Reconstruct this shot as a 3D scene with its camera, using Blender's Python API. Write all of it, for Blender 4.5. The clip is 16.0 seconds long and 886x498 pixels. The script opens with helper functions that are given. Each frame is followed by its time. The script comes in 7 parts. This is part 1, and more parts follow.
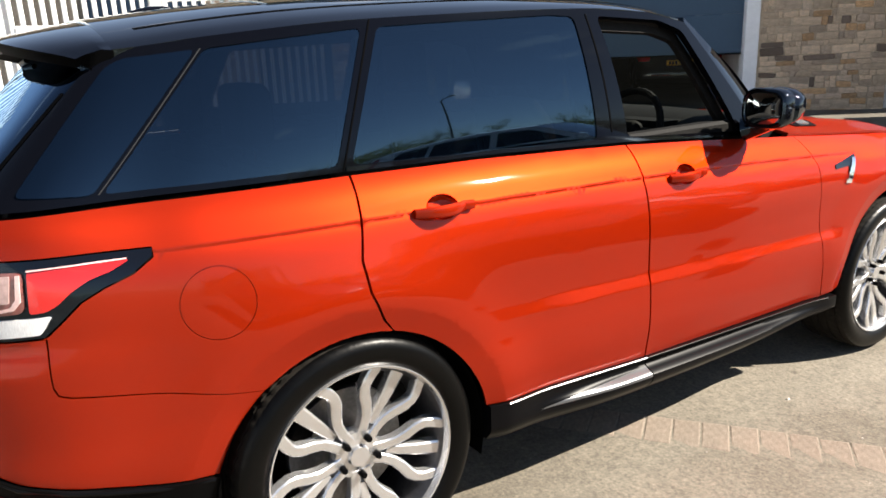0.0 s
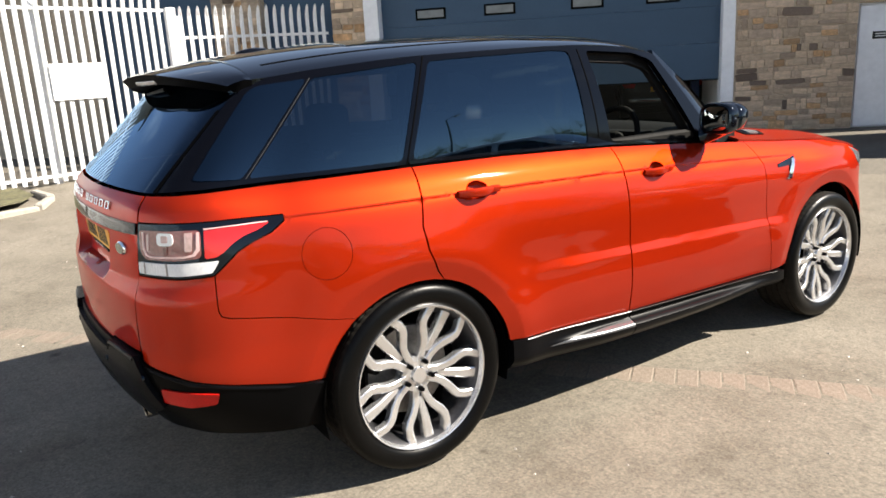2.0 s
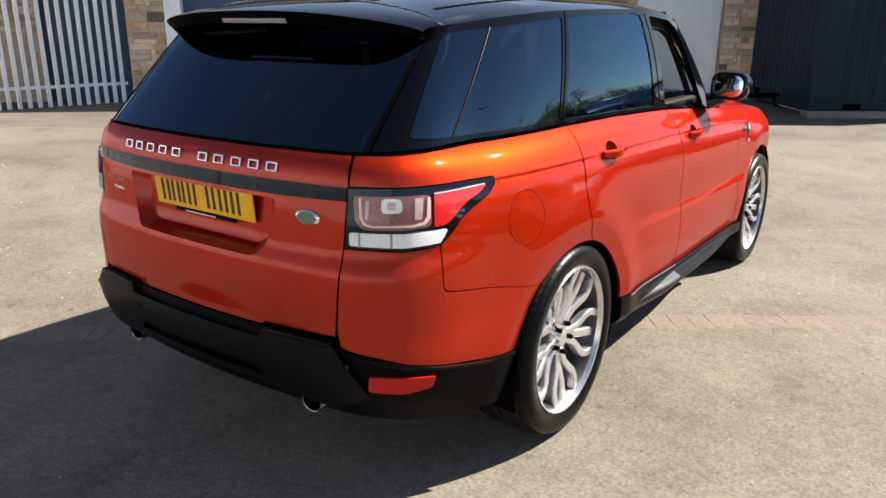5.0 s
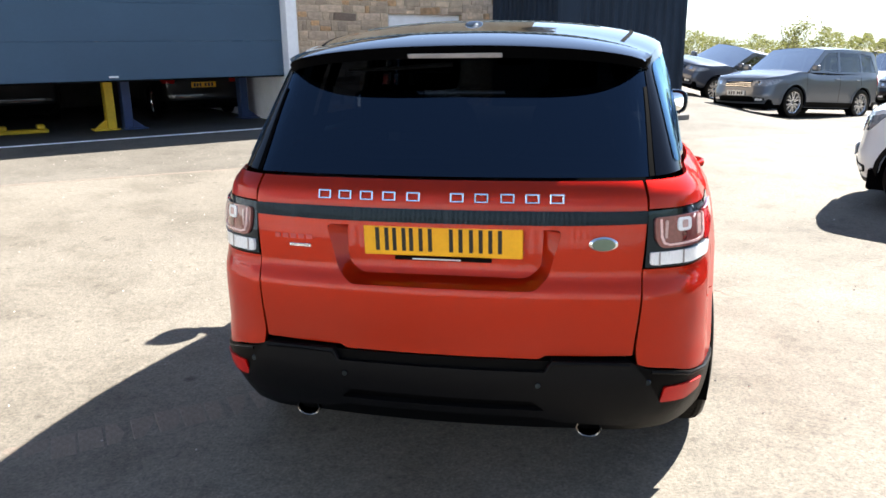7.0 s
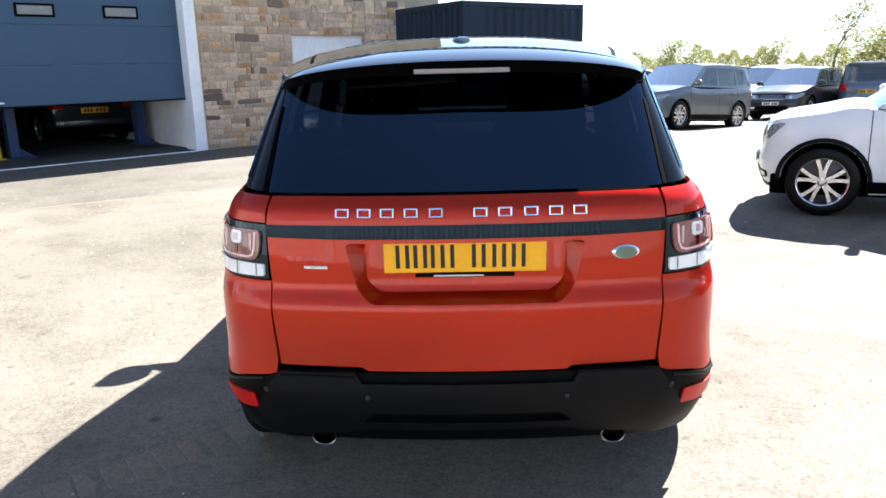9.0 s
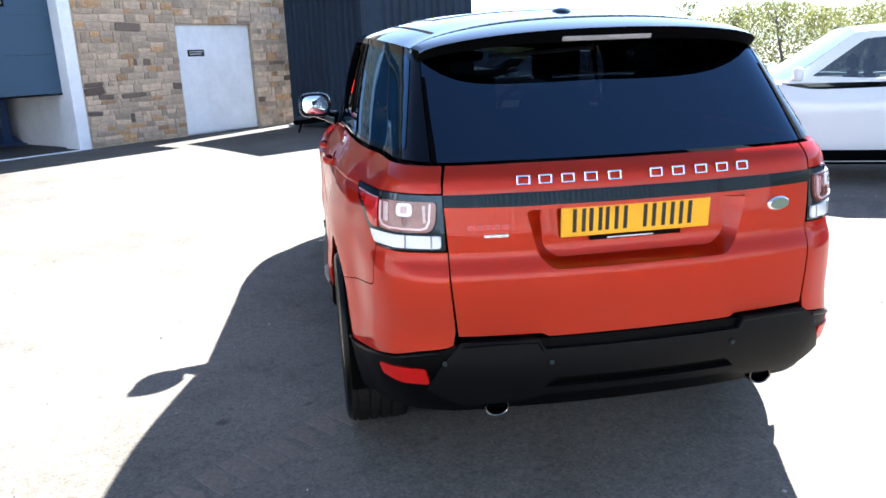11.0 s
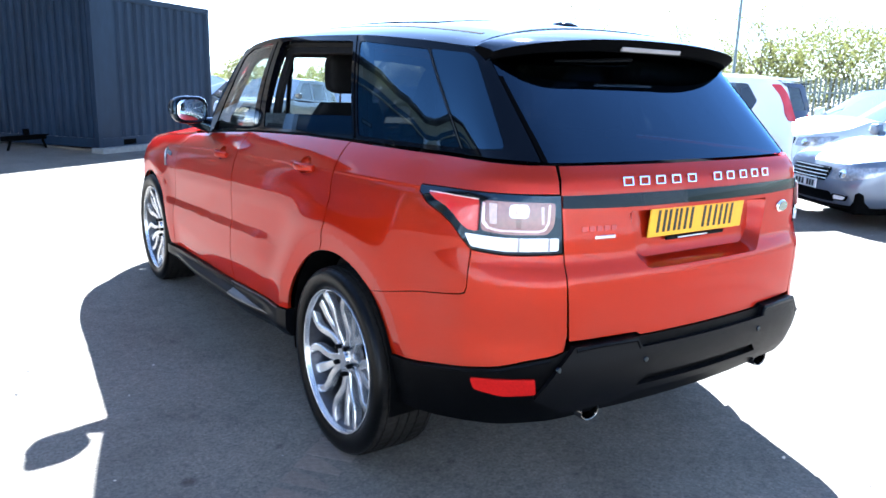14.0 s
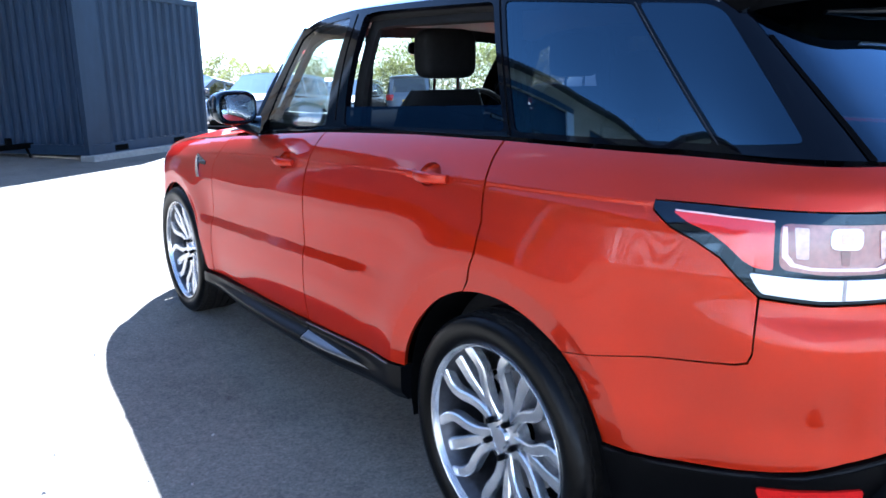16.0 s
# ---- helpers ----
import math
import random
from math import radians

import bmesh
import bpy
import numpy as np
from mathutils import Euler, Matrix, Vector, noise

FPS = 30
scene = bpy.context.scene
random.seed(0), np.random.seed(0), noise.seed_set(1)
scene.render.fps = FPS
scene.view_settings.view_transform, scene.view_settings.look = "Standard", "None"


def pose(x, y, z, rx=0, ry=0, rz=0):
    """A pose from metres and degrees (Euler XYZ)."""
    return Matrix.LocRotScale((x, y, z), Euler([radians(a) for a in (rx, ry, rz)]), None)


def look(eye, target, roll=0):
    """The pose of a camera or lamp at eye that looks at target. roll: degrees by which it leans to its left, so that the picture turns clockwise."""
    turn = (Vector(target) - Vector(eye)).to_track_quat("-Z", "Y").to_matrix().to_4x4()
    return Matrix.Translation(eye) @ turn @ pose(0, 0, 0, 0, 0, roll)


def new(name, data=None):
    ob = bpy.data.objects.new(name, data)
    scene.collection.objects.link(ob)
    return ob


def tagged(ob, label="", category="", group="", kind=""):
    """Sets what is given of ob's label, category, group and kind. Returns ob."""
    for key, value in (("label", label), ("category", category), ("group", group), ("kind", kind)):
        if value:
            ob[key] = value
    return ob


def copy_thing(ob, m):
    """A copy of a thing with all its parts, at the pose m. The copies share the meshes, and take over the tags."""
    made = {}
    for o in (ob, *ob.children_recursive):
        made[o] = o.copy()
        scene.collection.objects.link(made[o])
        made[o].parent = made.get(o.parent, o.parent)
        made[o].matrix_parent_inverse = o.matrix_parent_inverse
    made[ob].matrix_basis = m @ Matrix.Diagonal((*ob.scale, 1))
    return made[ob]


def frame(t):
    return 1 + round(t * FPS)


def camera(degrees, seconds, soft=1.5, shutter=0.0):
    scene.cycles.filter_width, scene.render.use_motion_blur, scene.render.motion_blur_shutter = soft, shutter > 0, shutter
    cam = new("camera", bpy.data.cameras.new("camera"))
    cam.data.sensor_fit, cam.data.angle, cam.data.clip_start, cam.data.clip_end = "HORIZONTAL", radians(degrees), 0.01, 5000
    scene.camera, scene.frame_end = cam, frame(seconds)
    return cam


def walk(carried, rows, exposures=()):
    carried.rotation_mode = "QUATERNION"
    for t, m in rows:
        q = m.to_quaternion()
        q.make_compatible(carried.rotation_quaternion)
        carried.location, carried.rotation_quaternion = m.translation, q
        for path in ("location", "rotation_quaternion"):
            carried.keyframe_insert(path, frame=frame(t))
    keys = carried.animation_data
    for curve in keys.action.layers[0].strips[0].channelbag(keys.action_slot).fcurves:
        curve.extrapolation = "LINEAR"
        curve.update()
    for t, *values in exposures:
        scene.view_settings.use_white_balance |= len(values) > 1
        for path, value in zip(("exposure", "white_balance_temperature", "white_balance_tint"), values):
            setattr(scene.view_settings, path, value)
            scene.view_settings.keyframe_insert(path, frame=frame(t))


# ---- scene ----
# t, eye x y z, yaw (left of +y), pitch, roll
PATH = [
    (0.0, 2.687, -0.815, 1.588, 57.11, -15.90, -2.50),
    (0.5, 2.913, -1.090, 1.570, 55.40, -14.34, -4.18),
    (1.0, 3.145, -1.282, 1.587, 55.32, -14.47, -2.95),
    (1.5, 3.263, -1.384, 1.599, 56.37, -13.34, -2.91),
    (2.0, 3.276, -1.412, 1.592, 56.42, -13.65, -3.31),
    (2.5, 3.265, -1.416, 1.588, 55.39, -14.02, -2.32),
    (3.0, 3.159, -1.546, 1.592, 53.93, -14.98, -0.26),
    (3.2, 3.098, -1.648, 1.598, 50.73, -14.14, -2.22),
    (5.3, 1.812, -2.653, 1.614, 30.98, -16.88, 1.79),
    (5.5, 1.623, -2.788, 1.632, 27.65, -16.25, 2.36),
    (6.0, 1.200, -3.006, 1.649, 22.48, -15.89, 2.30),
    (6.5, 0.810, -3.090, 1.635, 19.67, -14.68, 1.82),
    (7.0, 0.418, -3.195, 1.635, 10.45, -15.33, -0.73),
    (7.5, 0.171, -3.212, 1.604, 6.55, -14.21, -0.93),
    (8.0, 0.034, -3.228, 1.619, 3.72, -14.56, -0.86),
    (8.5, 0.011, -3.221, 1.624, 2.49, -14.54, -0.83),
    (9.0, 0.009, -3.214, 1.625, 1.96, -13.98, -1.47),
    (9.5, -0.030, -3.201, 1.615, 1.36, -14.89, 0.48),
    (10.0, -0.304, -3.238, 1.607, -0.63, -13.83, -0.27),
    (10.2, -0.443, -3.256, 1.613, -2.12, -14.30, -1.34),
    (12.3, -1.835, -2.790, 1.479, -25.76, -12.73, 2.48),
    (12.5, -1.922, -2.732, 1.473, -28.49, -11.80, 2.76),
    (13.0, -2.181, -2.615, 1.471, -33.56, -12.36, 0.90),
    (13.5, -2.229, -2.563, 1.463, -34.80, -12.25, 1.65),
    (14.0, -2.214, -2.546, 1.467, -34.78, -12.62, 1.72),
    (14.5, -2.241, -2.510, 1.450, -35.65, -13.10, 2.62),
    (15.0, -2.300, -2.305, 1.434, -33.05, -13.89, 1.99),
    (15.5, -2.268, -1.947, 1.447, -30.23, -13.65, 1.93),
    (16.0, -2.240, -1.529, 1.421, -36.04, -13.36, -0.63),
]


def eye_pose(x, y, z, yaw, pitch, roll):
    a, b = radians(yaw), radians(pitch)
    way = Vector((-math.sin(a) * math.cos(b), math.cos(a) * math.cos(b), math.sin(b)))
    return look((x, y, z), Vector((x, y, z)) + way, roll)


cam = camera(62.22, 16.0, soft=1.6)
walk(cam, [(r[0], eye_pose(*r[1:])) for r in PATH],
     exposures=[(0.0, 1.65, 6850, 10), (3.0, 1.65, 6850, 10), (5.3, 1.55, 6700, 10), (6.0, 1.62, 6500, 10), (6.5, 1.88, 6400, 10), (7.0, 2.2, 6300, 10), (8.0, 2.35, 6150, 10),
                (10.2, 2.5, 5950, 10), (12.3, 3.18, 5350, 9), (14.5, 3.2, 5200, 9), (16.0, 3.25, 5000, 10)])

# ---- light ----
SUN = Vector((0.71, 0.945, 1.0)).normalized()
sun_data = bpy.data.lights.new("sun", "SUN")
sun_data.energy, sun_data.angle, sun_data.color = 5.0, radians(0.53), (1.0, 0.95, 0.87)
sun = new("sun", sun_data)
sun.matrix_world = look(SUN * 60, (0, 0, 0))

world = bpy.data.worlds.new("sky")
scene.world = world
world.use_nodes = True
wn, wl = world.node_tree.nodes, world.node_tree.links
sky = wn.new("ShaderNodeTexSky")
sky.sky_type, sky.sun_disc = "NISHITA", False
sky.sun_elevation, sky.sun_rotation = math.asin(SUN.z), math.atan2(SUN.x, SUN.y)
sky.air_density, sky.dust_density, sky.ozone_density = 0.85, 0.05, 2.0
tc, cmap = wn.new("ShaderNodeTexCoord"), wn.new("ShaderNodeMapping")
cmap.inputs["Scale"].default_value = (1.6, 1.6, 4.5)
cn = wn.new("ShaderNodeTexNoise")
cn.inputs["Scale"].default_value, cn.inputs["Detail"].default_value = 2.2, 9.0
cr = wn.new("ShaderNodeValToRGB")
cr.color_ramp.elements[0].position, cr.color_ramp.elements[1].position = 0.63, 0.84
cmix = wn.new("ShaderNodeMix")
cmix.data_type = "RGBA"
cmix.inputs[7].default_value = (9.0, 9.2, 9.6, 1)
bg = wn["Background"]
bg.inputs["Strength"].default_value = 0.052
wl.new(tc.outputs["Generated"], cmap.inputs["Vector"])
wl.new(cmap.outputs["Vector"], cn.inputs["Vector"])
wl.new(cn.outputs["Fac"], cr.inputs["Fac"])
wl.new(cr.outputs["Color"], cmix.inputs[0])
haze = wn.new("ShaderNodeHueSaturation")
haze.inputs["Saturation"].default_value = 0.82
wl.new(sky.outputs["Color"], haze.inputs["Color"])
wl.new(haze.outputs["Color"], cmix.inputs[6])
wl.new(cmix.outputs[2], bg.inputs["Color"])


# ---- materials ----
def mat(name, color, rough=0.5, metal=0.0, coat=0.0, vary=0.0, scale=30.0, bump=0.0, bump_scale=None, spec=0.5,
        trans=0.0, emit=None, ior=1.45, per_object=0.0, patch=0.0, patch_scale=1.5, stretch=(1, 1, 1)):
    """A principled surface with grain (vary at scale), large patches (patch at patch_scale) and relief (bump)."""
    m = bpy.data.materials.new(name)
    m.use_nodes = True
    nt = m.node_tree
    b = nt.nodes["Principled BSDF"]
    b.inputs["Base Color"].default_value = (*color, 1)
    b.inputs["Roughness"].default_value = rough
    b.inputs["Metallic"].default_value = metal
    b.inputs["Coat Weight"].default_value = coat
    b.inputs["Coat Roughness"].default_value = 0.03
    b.inputs["Specular IOR Level"].default_value = spec
    b.inputs["Transmission Weight"].default_value = trans
    b.inputs["IOR"].default_value = ior
    if emit:
        b.inputs["Emission Color"].default_value = (*emit[0], 1)
        b.inputs["Emission Strength"].default_value = emit[1]
    if not (vary or bump or per_object or patch):
        return m
    tc = nt.nodes.new("ShaderNodeTexCoord")
    mp = nt.nodes.new("ShaderNodeMapping")
    mp.inputs["Scale"].default_value = stretch
    nt.links.new(tc.outputs["Object"], mp.inputs["Vector"])
    value = None

    def add(fac, amount):
        nonlocal value
        mr = nt.nodes.new("ShaderNodeMapRange")
        mr.inputs["From Min"].default_value, mr.inputs["From Max"].default_value = 0.3, 0.7
        mr.inputs["To Min"].default_value, mr.inputs["To Max"].default_value = 1 - amount, 1 + amount
        nt.links.new(fac, mr.inputs["Value"])
        if value is None:
            value = mr.outputs["Result"]
        else:
            mul = nt.nodes.new("ShaderNodeMath")
            mul.operation = "MULTIPLY"
            nt.links.new(value, mul.inputs[0])
            nt.links.new(mr.outputs["Result"], mul.inputs[1])
            value = mul.outputs[0]

    n1 = nt.nodes.new("ShaderNodeTexNoise")
    n1.inputs["Scale"].default_value, n1.inputs["Detail"].default_value = scale, 6
    nt.links.new(mp.outputs["Vector"], n1.inputs["Vector"])
    if vary:
        add(n1.outputs["Fac"], vary)
    if patch:
        n2 = nt.nodes.new("ShaderNodeTexNoise")
        n2.inputs["Scale"].default_value, n2.inputs["Detail"].default_value = patch_scale, 4
        nt.links.new(mp.outputs["Vector"], n2.inputs["Vector"])
        add(n2.outputs["Fac"], patch)
    if per_object:
        oi = nt.nodes.new("ShaderNodeObjectInfo")
        mr = nt.nodes.new("ShaderNodeMapRange")
        mr.inputs["To Min"].default_value, mr.inputs["To Max"].default_value = 0.3, 0.7
        geo, both_r = nt.nodes.new("ShaderNodeNewGeometry"), nt.nodes.new("ShaderNodeMath")
        both_r.operation = "ADD"
        wrap = nt.nodes.new("ShaderNodeMath")
        wrap.operation = "FRACT"
        nt.links.new(oi.outputs["Random"], both_r.inputs[0])
        nt.links.new(geo.outputs["Random Per Island"], both_r.inputs[1])
        nt.links.new(both_r.outputs[0], wrap.inputs[0])
        nt.links.new(wrap.outputs[0], mr.inputs["Value"])
        add(mr.outputs["Result"], per_object)
    if value is not None:
        hsv = nt.nodes.new("ShaderNodeHueSaturation")
        hsv.inputs["Color"].default_value = (*color, 1)
        nt.links.new(value, hsv.inputs["Value"])
        nt.links.new(hsv.outputs["Color"], b.inputs["Base Color"])
    if bump:
        n3 = n1
        if bump_scale:
            n3 = nt.nodes.new("ShaderNodeTexNoise")
            n3.inputs["Scale"].default_value, n3.inputs["Detail"].default_value = bump_scale, 5
            nt.links.new(mp.outputs["Vector"], n3.inputs["Vector"])
        bp = nt.nodes.new("ShaderNodeBump")
        bp.inputs["Strength"].default_value, bp.inputs["Distance"].default_value = bump, 0.01
        nt.links.new(n3.outputs["Fac"], bp.inputs["Height"])
        nt.links.new(bp.outputs["Normal"], b.inputs["Normal"])
    return m


def glass(name, tint, rough=0.0, gloss=0.08, shine_tint=(1, 1, 1)):
    """A thin tinted pane: gloss, with its own colour, that grows towards grazing over a tinted see-through layer."""
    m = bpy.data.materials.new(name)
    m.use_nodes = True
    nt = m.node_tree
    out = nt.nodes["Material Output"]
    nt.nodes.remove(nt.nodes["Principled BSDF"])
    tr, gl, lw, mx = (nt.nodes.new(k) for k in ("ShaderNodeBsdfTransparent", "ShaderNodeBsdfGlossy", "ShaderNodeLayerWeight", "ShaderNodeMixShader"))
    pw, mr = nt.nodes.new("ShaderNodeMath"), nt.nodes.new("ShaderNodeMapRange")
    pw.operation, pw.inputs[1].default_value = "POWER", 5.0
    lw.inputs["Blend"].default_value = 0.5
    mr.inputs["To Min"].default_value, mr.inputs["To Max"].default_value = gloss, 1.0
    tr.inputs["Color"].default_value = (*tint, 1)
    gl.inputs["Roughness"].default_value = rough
    gl.inputs["Color"].default_value = (*shine_tint, 1)
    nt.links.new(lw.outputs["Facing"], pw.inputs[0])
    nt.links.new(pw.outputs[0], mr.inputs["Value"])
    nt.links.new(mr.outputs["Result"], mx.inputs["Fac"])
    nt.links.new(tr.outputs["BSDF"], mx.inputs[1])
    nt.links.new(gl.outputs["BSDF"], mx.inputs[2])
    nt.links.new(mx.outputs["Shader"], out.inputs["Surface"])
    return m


def paint_metal(name, color):
    """Flake paint under a smooth clear coat."""
    m = mat(name, color, rough=0.48, metal=0.72, coat=0.55, spec=0.05, vary=0.08, scale=900, patch=0.02, patch_scale=2.0)
    b = m.node_tree.nodes["Principled BSDF"]
    b.inputs["Coat IOR"].default_value, b.inputs["Coat Roughness"].default_value = 1.5, 0.04
    b.inputs["Specular Tint"].default_value = (1.0, 0.16, 0.06, 1)
    return m


M = dict(
    red=paint_metal("chili_red_paint", (0.365, 0.0185, 0.0028)),
    black_gloss=mat("gloss_black_paint", (0.003, 0.003, 0.004), rough=0.05, spec=0.6, vary=0.1, scale=300),
    matt_black=mat("matt_black_print", (0.0015, 0.0015, 0.0018), rough=0.8, spec=0.02, vary=0.1, scale=200),
    line_grey=mat("dark_grey_edge", (0.022, 0.023, 0.025), rough=0.5, spec=0.2, vary=0.1, scale=200),
    spoiler=mat("spoiler_underside_black", (0.0012, 0.0012, 0.0014), rough=0.7, spec=0.03, vary=0.1, scale=300),
    pillar=mat("pillar_black", (0.002, 0.002, 0.003), rough=0.05, spec=0.22, vary=0.1, scale=300),
    piano=mat("polished_black_paint", (0.002, 0.002, 0.003), rough=0.04, spec=0.8, coat=0.8, vary=0.1, scale=300),
    black_plastic=mat("black_plastic", (0.0016, 0.0016, 0.0018), rough=0.42, spec=0.06, vary=0.12, scale=400, bump=0.08, bump_scale=900),
    grey_plastic=mat("grained_grey_plastic", (0.004, 0.004, 0.0045), rough=0.42, spec=0.11, vary=0.12, scale=300, bump=0.12, bump_scale=700),
    rubber=mat("tyre_rubber", (0.0014, 0.0014, 0.0014), rough=0.34, spec=0.16, vary=0.2, scale=60, patch=0.2, patch_scale=8, bump=0.05),
    # tread browner than the sidewall: dust, plus flare and bounce light put into the colour
    tread=mat("dusty_flare_lit_tread", (0.014, 0.012, 0.010), rough=0.85, spec=0.1, vary=0.3, scale=50, patch=0.25, patch_scale=7),
    liner=mat("wheel_arch_liner", (0.002, 0.002, 0.002), rough=0.9, spec=0.03, vary=0.2, scale=40),
    alloy=mat("machined_alloy", (0.66, 0.66, 0.67), rough=0.26, metal=0.85, vary=0.06, scale=200),
    alloy_dark=mat("painted_alloy_barrel", (0.06, 0.06, 0.065), rough=0.4, metal=0.8, vary=0.15, scale=60),
    chrome=mat("chrome", (0.82, 0.82, 0.83), rough=0.08, metal=1.0, vary=0.03, scale=80),
    dark_chrome=mat("sooted_chrome", (0.13, 0.125, 0.12), rough=0.2, metal=1.0, vary=0.2, scale=60),
    silver=mat("satin_silver", (0.66, 0.66, 0.67), rough=0.24, metal=0.9, vary=0.05, scale=200),
    sill_silver=mat("dull_silver_insert", (0.11, 0.11, 0.115), rough=0.3, metal=0.6, vary=0.05, scale=200),
    sill_black=mat("satin_black_sill", (0.0025, 0.0025, 0.003), rough=0.32, spec=0.09, vary=0.1, scale=300),
    steel=mat("brake_steel", (0.25, 0.24, 0.23), rough=0.4, metal=0.9, vary=0.2, scale=80),
    # the blue of the reflected sky is put into these two panes' gloss colour
    tint=glass("dark_tinted_glass", (0.018, 0.021, 0.026), gloss=0.074, shine_tint=(0.44, 0.68, 1.0)),
    tint_side=glass("dark_tinted_side_glass", (0.045, 0.048, 0.05), gloss=0.095, shine_tint=(0.42, 0.70, 1.0)),
    screen_far=glass("sky_lit_windscreen", (0.35, 0.40, 0.40), gloss=0.72),
    tint_far=glass("plain_car_window", (0.20, 0.235, 0.24), gloss=0.10),
    clear=glass("clear_car_glass", (0.72, 0.78, 0.74)),
    mirror=mat("mirror_glass", (0.9, 0.92, 0.92), rough=0.01, metal=1.0, vary=0.01, scale=5),
    lamp_red=mat("red_lens", (0.55, 0.012, 0.012), rough=0.1, coat=1.0, vary=0.12, scale=160, stretch=(6, 6, 0.5)),
    reflector=mat("red_reflector", (0.42, 0.007, 0.005), rough=0.3, spec=0.3, vary=0.15, scale=160),
    lamp_clear=mat("clear_lens", (0.78, 0.79, 0.8), rough=0.14, coat=1.0, vary=0.18, scale=120, stretch=(6, 6, 0.4)),
    lamp_dark=mat("headlamp_inner", (0.28, 0.29, 0.31), rough=0.12, metal=0.3, coat=1.0, vary=0.4, scale=25),
    lamp_dull=mat("dull_grey_lens", (0.30, 0.27, 0.26), rough=0.2, vary=0.1, scale=90),
    lamp_smoke=mat("smoked_lens", (0.20, 0.062, 0.056), rough=0.08, coat=1.0, vary=0.2, scale=90),
    lamp_haze=mat("hazy_pink_lens", (0.50, 0.33, 0.31), rough=0.15, coat=1.0, vary=0.15, scale=90),
    lamp_deep=mat("deep_red_lens", (0.10, 0.006, 0.006), rough=0.1, coat=1.0, vary=0.1, scale=90),
    lamp_pink=mat("pink_light_guide", (0.72, 0.48, 0.46), rough=0.15, coat=1.0, vary=0.1, scale=90),
    plate_yellow=mat("yellow_plate", (0.84, 0.42, 0.006), rough=0.35, vary=0.04, scale=60),
    plate_black=mat("plate_black", (0.01, 0.01, 0.01), rough=0.4),
    plate_white=mat("white_plate", (0.75, 0.75, 0.72), rough=0.35, vary=0.05, scale=60),
    leather=mat("black_leather", (0.010, 0.0095, 0.009), rough=0.7, spec=0.12, vary=0.2, scale=40, bump=0.1, bump_scale=160),
    lining=mat("pale_headlining", (0.42, 0.4, 0.36), rough=0.9, vary=0.08, scale=200),
    badge_red=mat("dull_red_badge", (0.34, 0.05, 0.045), rough=0.25, metal=0.6, vary=0.1, scale=100),
    badge_green=mat("dark_green_enamel", (0.10, 0.16, 0.125), rough=0.25, metal=0.5, coat=1.0),
)


# sky blue painted into the reflections of the black paints
for k in ("piano", "pillar", "black_gloss"):
    M[k].node_tree.nodes["Principled BSDF"].inputs["Specular Tint"].default_value = (0.55, 0.78, 1.0, 1)


# ---- tools ----
from mathutils import geometry


def thing(name, label, category, group="", kind="", at=None):
    ob = new(name)
    ob.empty_display_size = 0.2
    if at is not None:
        ob.matrix_basis = at
    return tagged(ob, label, category, group, kind)


def mesh_of(name, verts, faces, smooth=True):
    me = bpy.data.meshes.new(name)
    me.from_pydata([tuple(v) for v in verts], [], faces)
    me.update()
    if smooth:
        me.shade_smooth()
    return me


def add(name, me, material, parent=None, label="", at=None):
    ob = new(name, me)
    if material is not None and not me.materials:
        me.materials.append(material)
    ob.parent = parent
    if at is not None:
        ob.matrix_basis = at
    if label:
        ob["label"] = label
    return ob


def part(name, bm, material, parent, label="", at=None, smooth=False):
    me = bpy.data.meshes.new(name)
    bm.to_mesh(me)
    bm.free()
    if smooth:
        me.shade_smooth()
        me.set_sharp_from_angle(angle=radians(38))
    return add(name, me, material, parent, label, at)


def box(x0, x1, y0, y1, z0, z1, bevel=0.0, bm=None, segments=1):
    own = bm is None
    b = bmesh.new()
    bmesh.ops.create_cube(b, size=1)
    for v in b.verts:
        v.co = Vector((x0 + (v.co.x + 0.5) * (x1 - x0), y0 + (v.co.y + 0.5) * (y1 - y0), z0 + (v.co.z + 0.5) * (z1 - z0)))
    if bevel:
        bmesh.ops.bevel(b, geom=b.edges[:], offset=bevel, segments=segments, affect="EDGES", clamp_overlap=True)
    if own:
        return b
    me = bpy.data.meshes.new("t")
    b.to_mesh(me)
    b.free()
    bm.from_mesh(me)
    bpy.data.meshes.remove(me)
    return bm


def lathe(rings, n=32, axis="x", a0=0.0, a1=2 * math.pi, close=False):
    """A turned form from (radius, place along the axis) pairs."""
    full = abs(a1 - a0) > 6.28
    m = n if full else n + 1
    verts, faces = [], []
    for r, h in rings:
        for i in range(m):
            a = a0 + (a1 - a0) * i / n
            c, s = r * math.cos(a), r * math.sin(a)
            verts.append({"x": (h, c, s), "y": (c, h, s), "z": (c, s, h)}[axis])
    k = len(rings)
    for j in range(k - 1):
        for i in range(n):
            i2 = (i + 1) % m
            faces.append((j * m + i, j * m + i2, (j + 1) * m + i2, (j + 1) * m + i))
    if close:
        faces.append(tuple(range(m))[::-1])
        faces.append(tuple((k - 1) * m + i for i in range(m)))
    b = bmesh.new()
    vs = [b.verts.new(v) for v in verts]
    for f in faces:
        b.faces.new([vs[i] for i in f])
    bmesh.ops.recalc_face_normals(b, faces=b.faces[:])
    return b


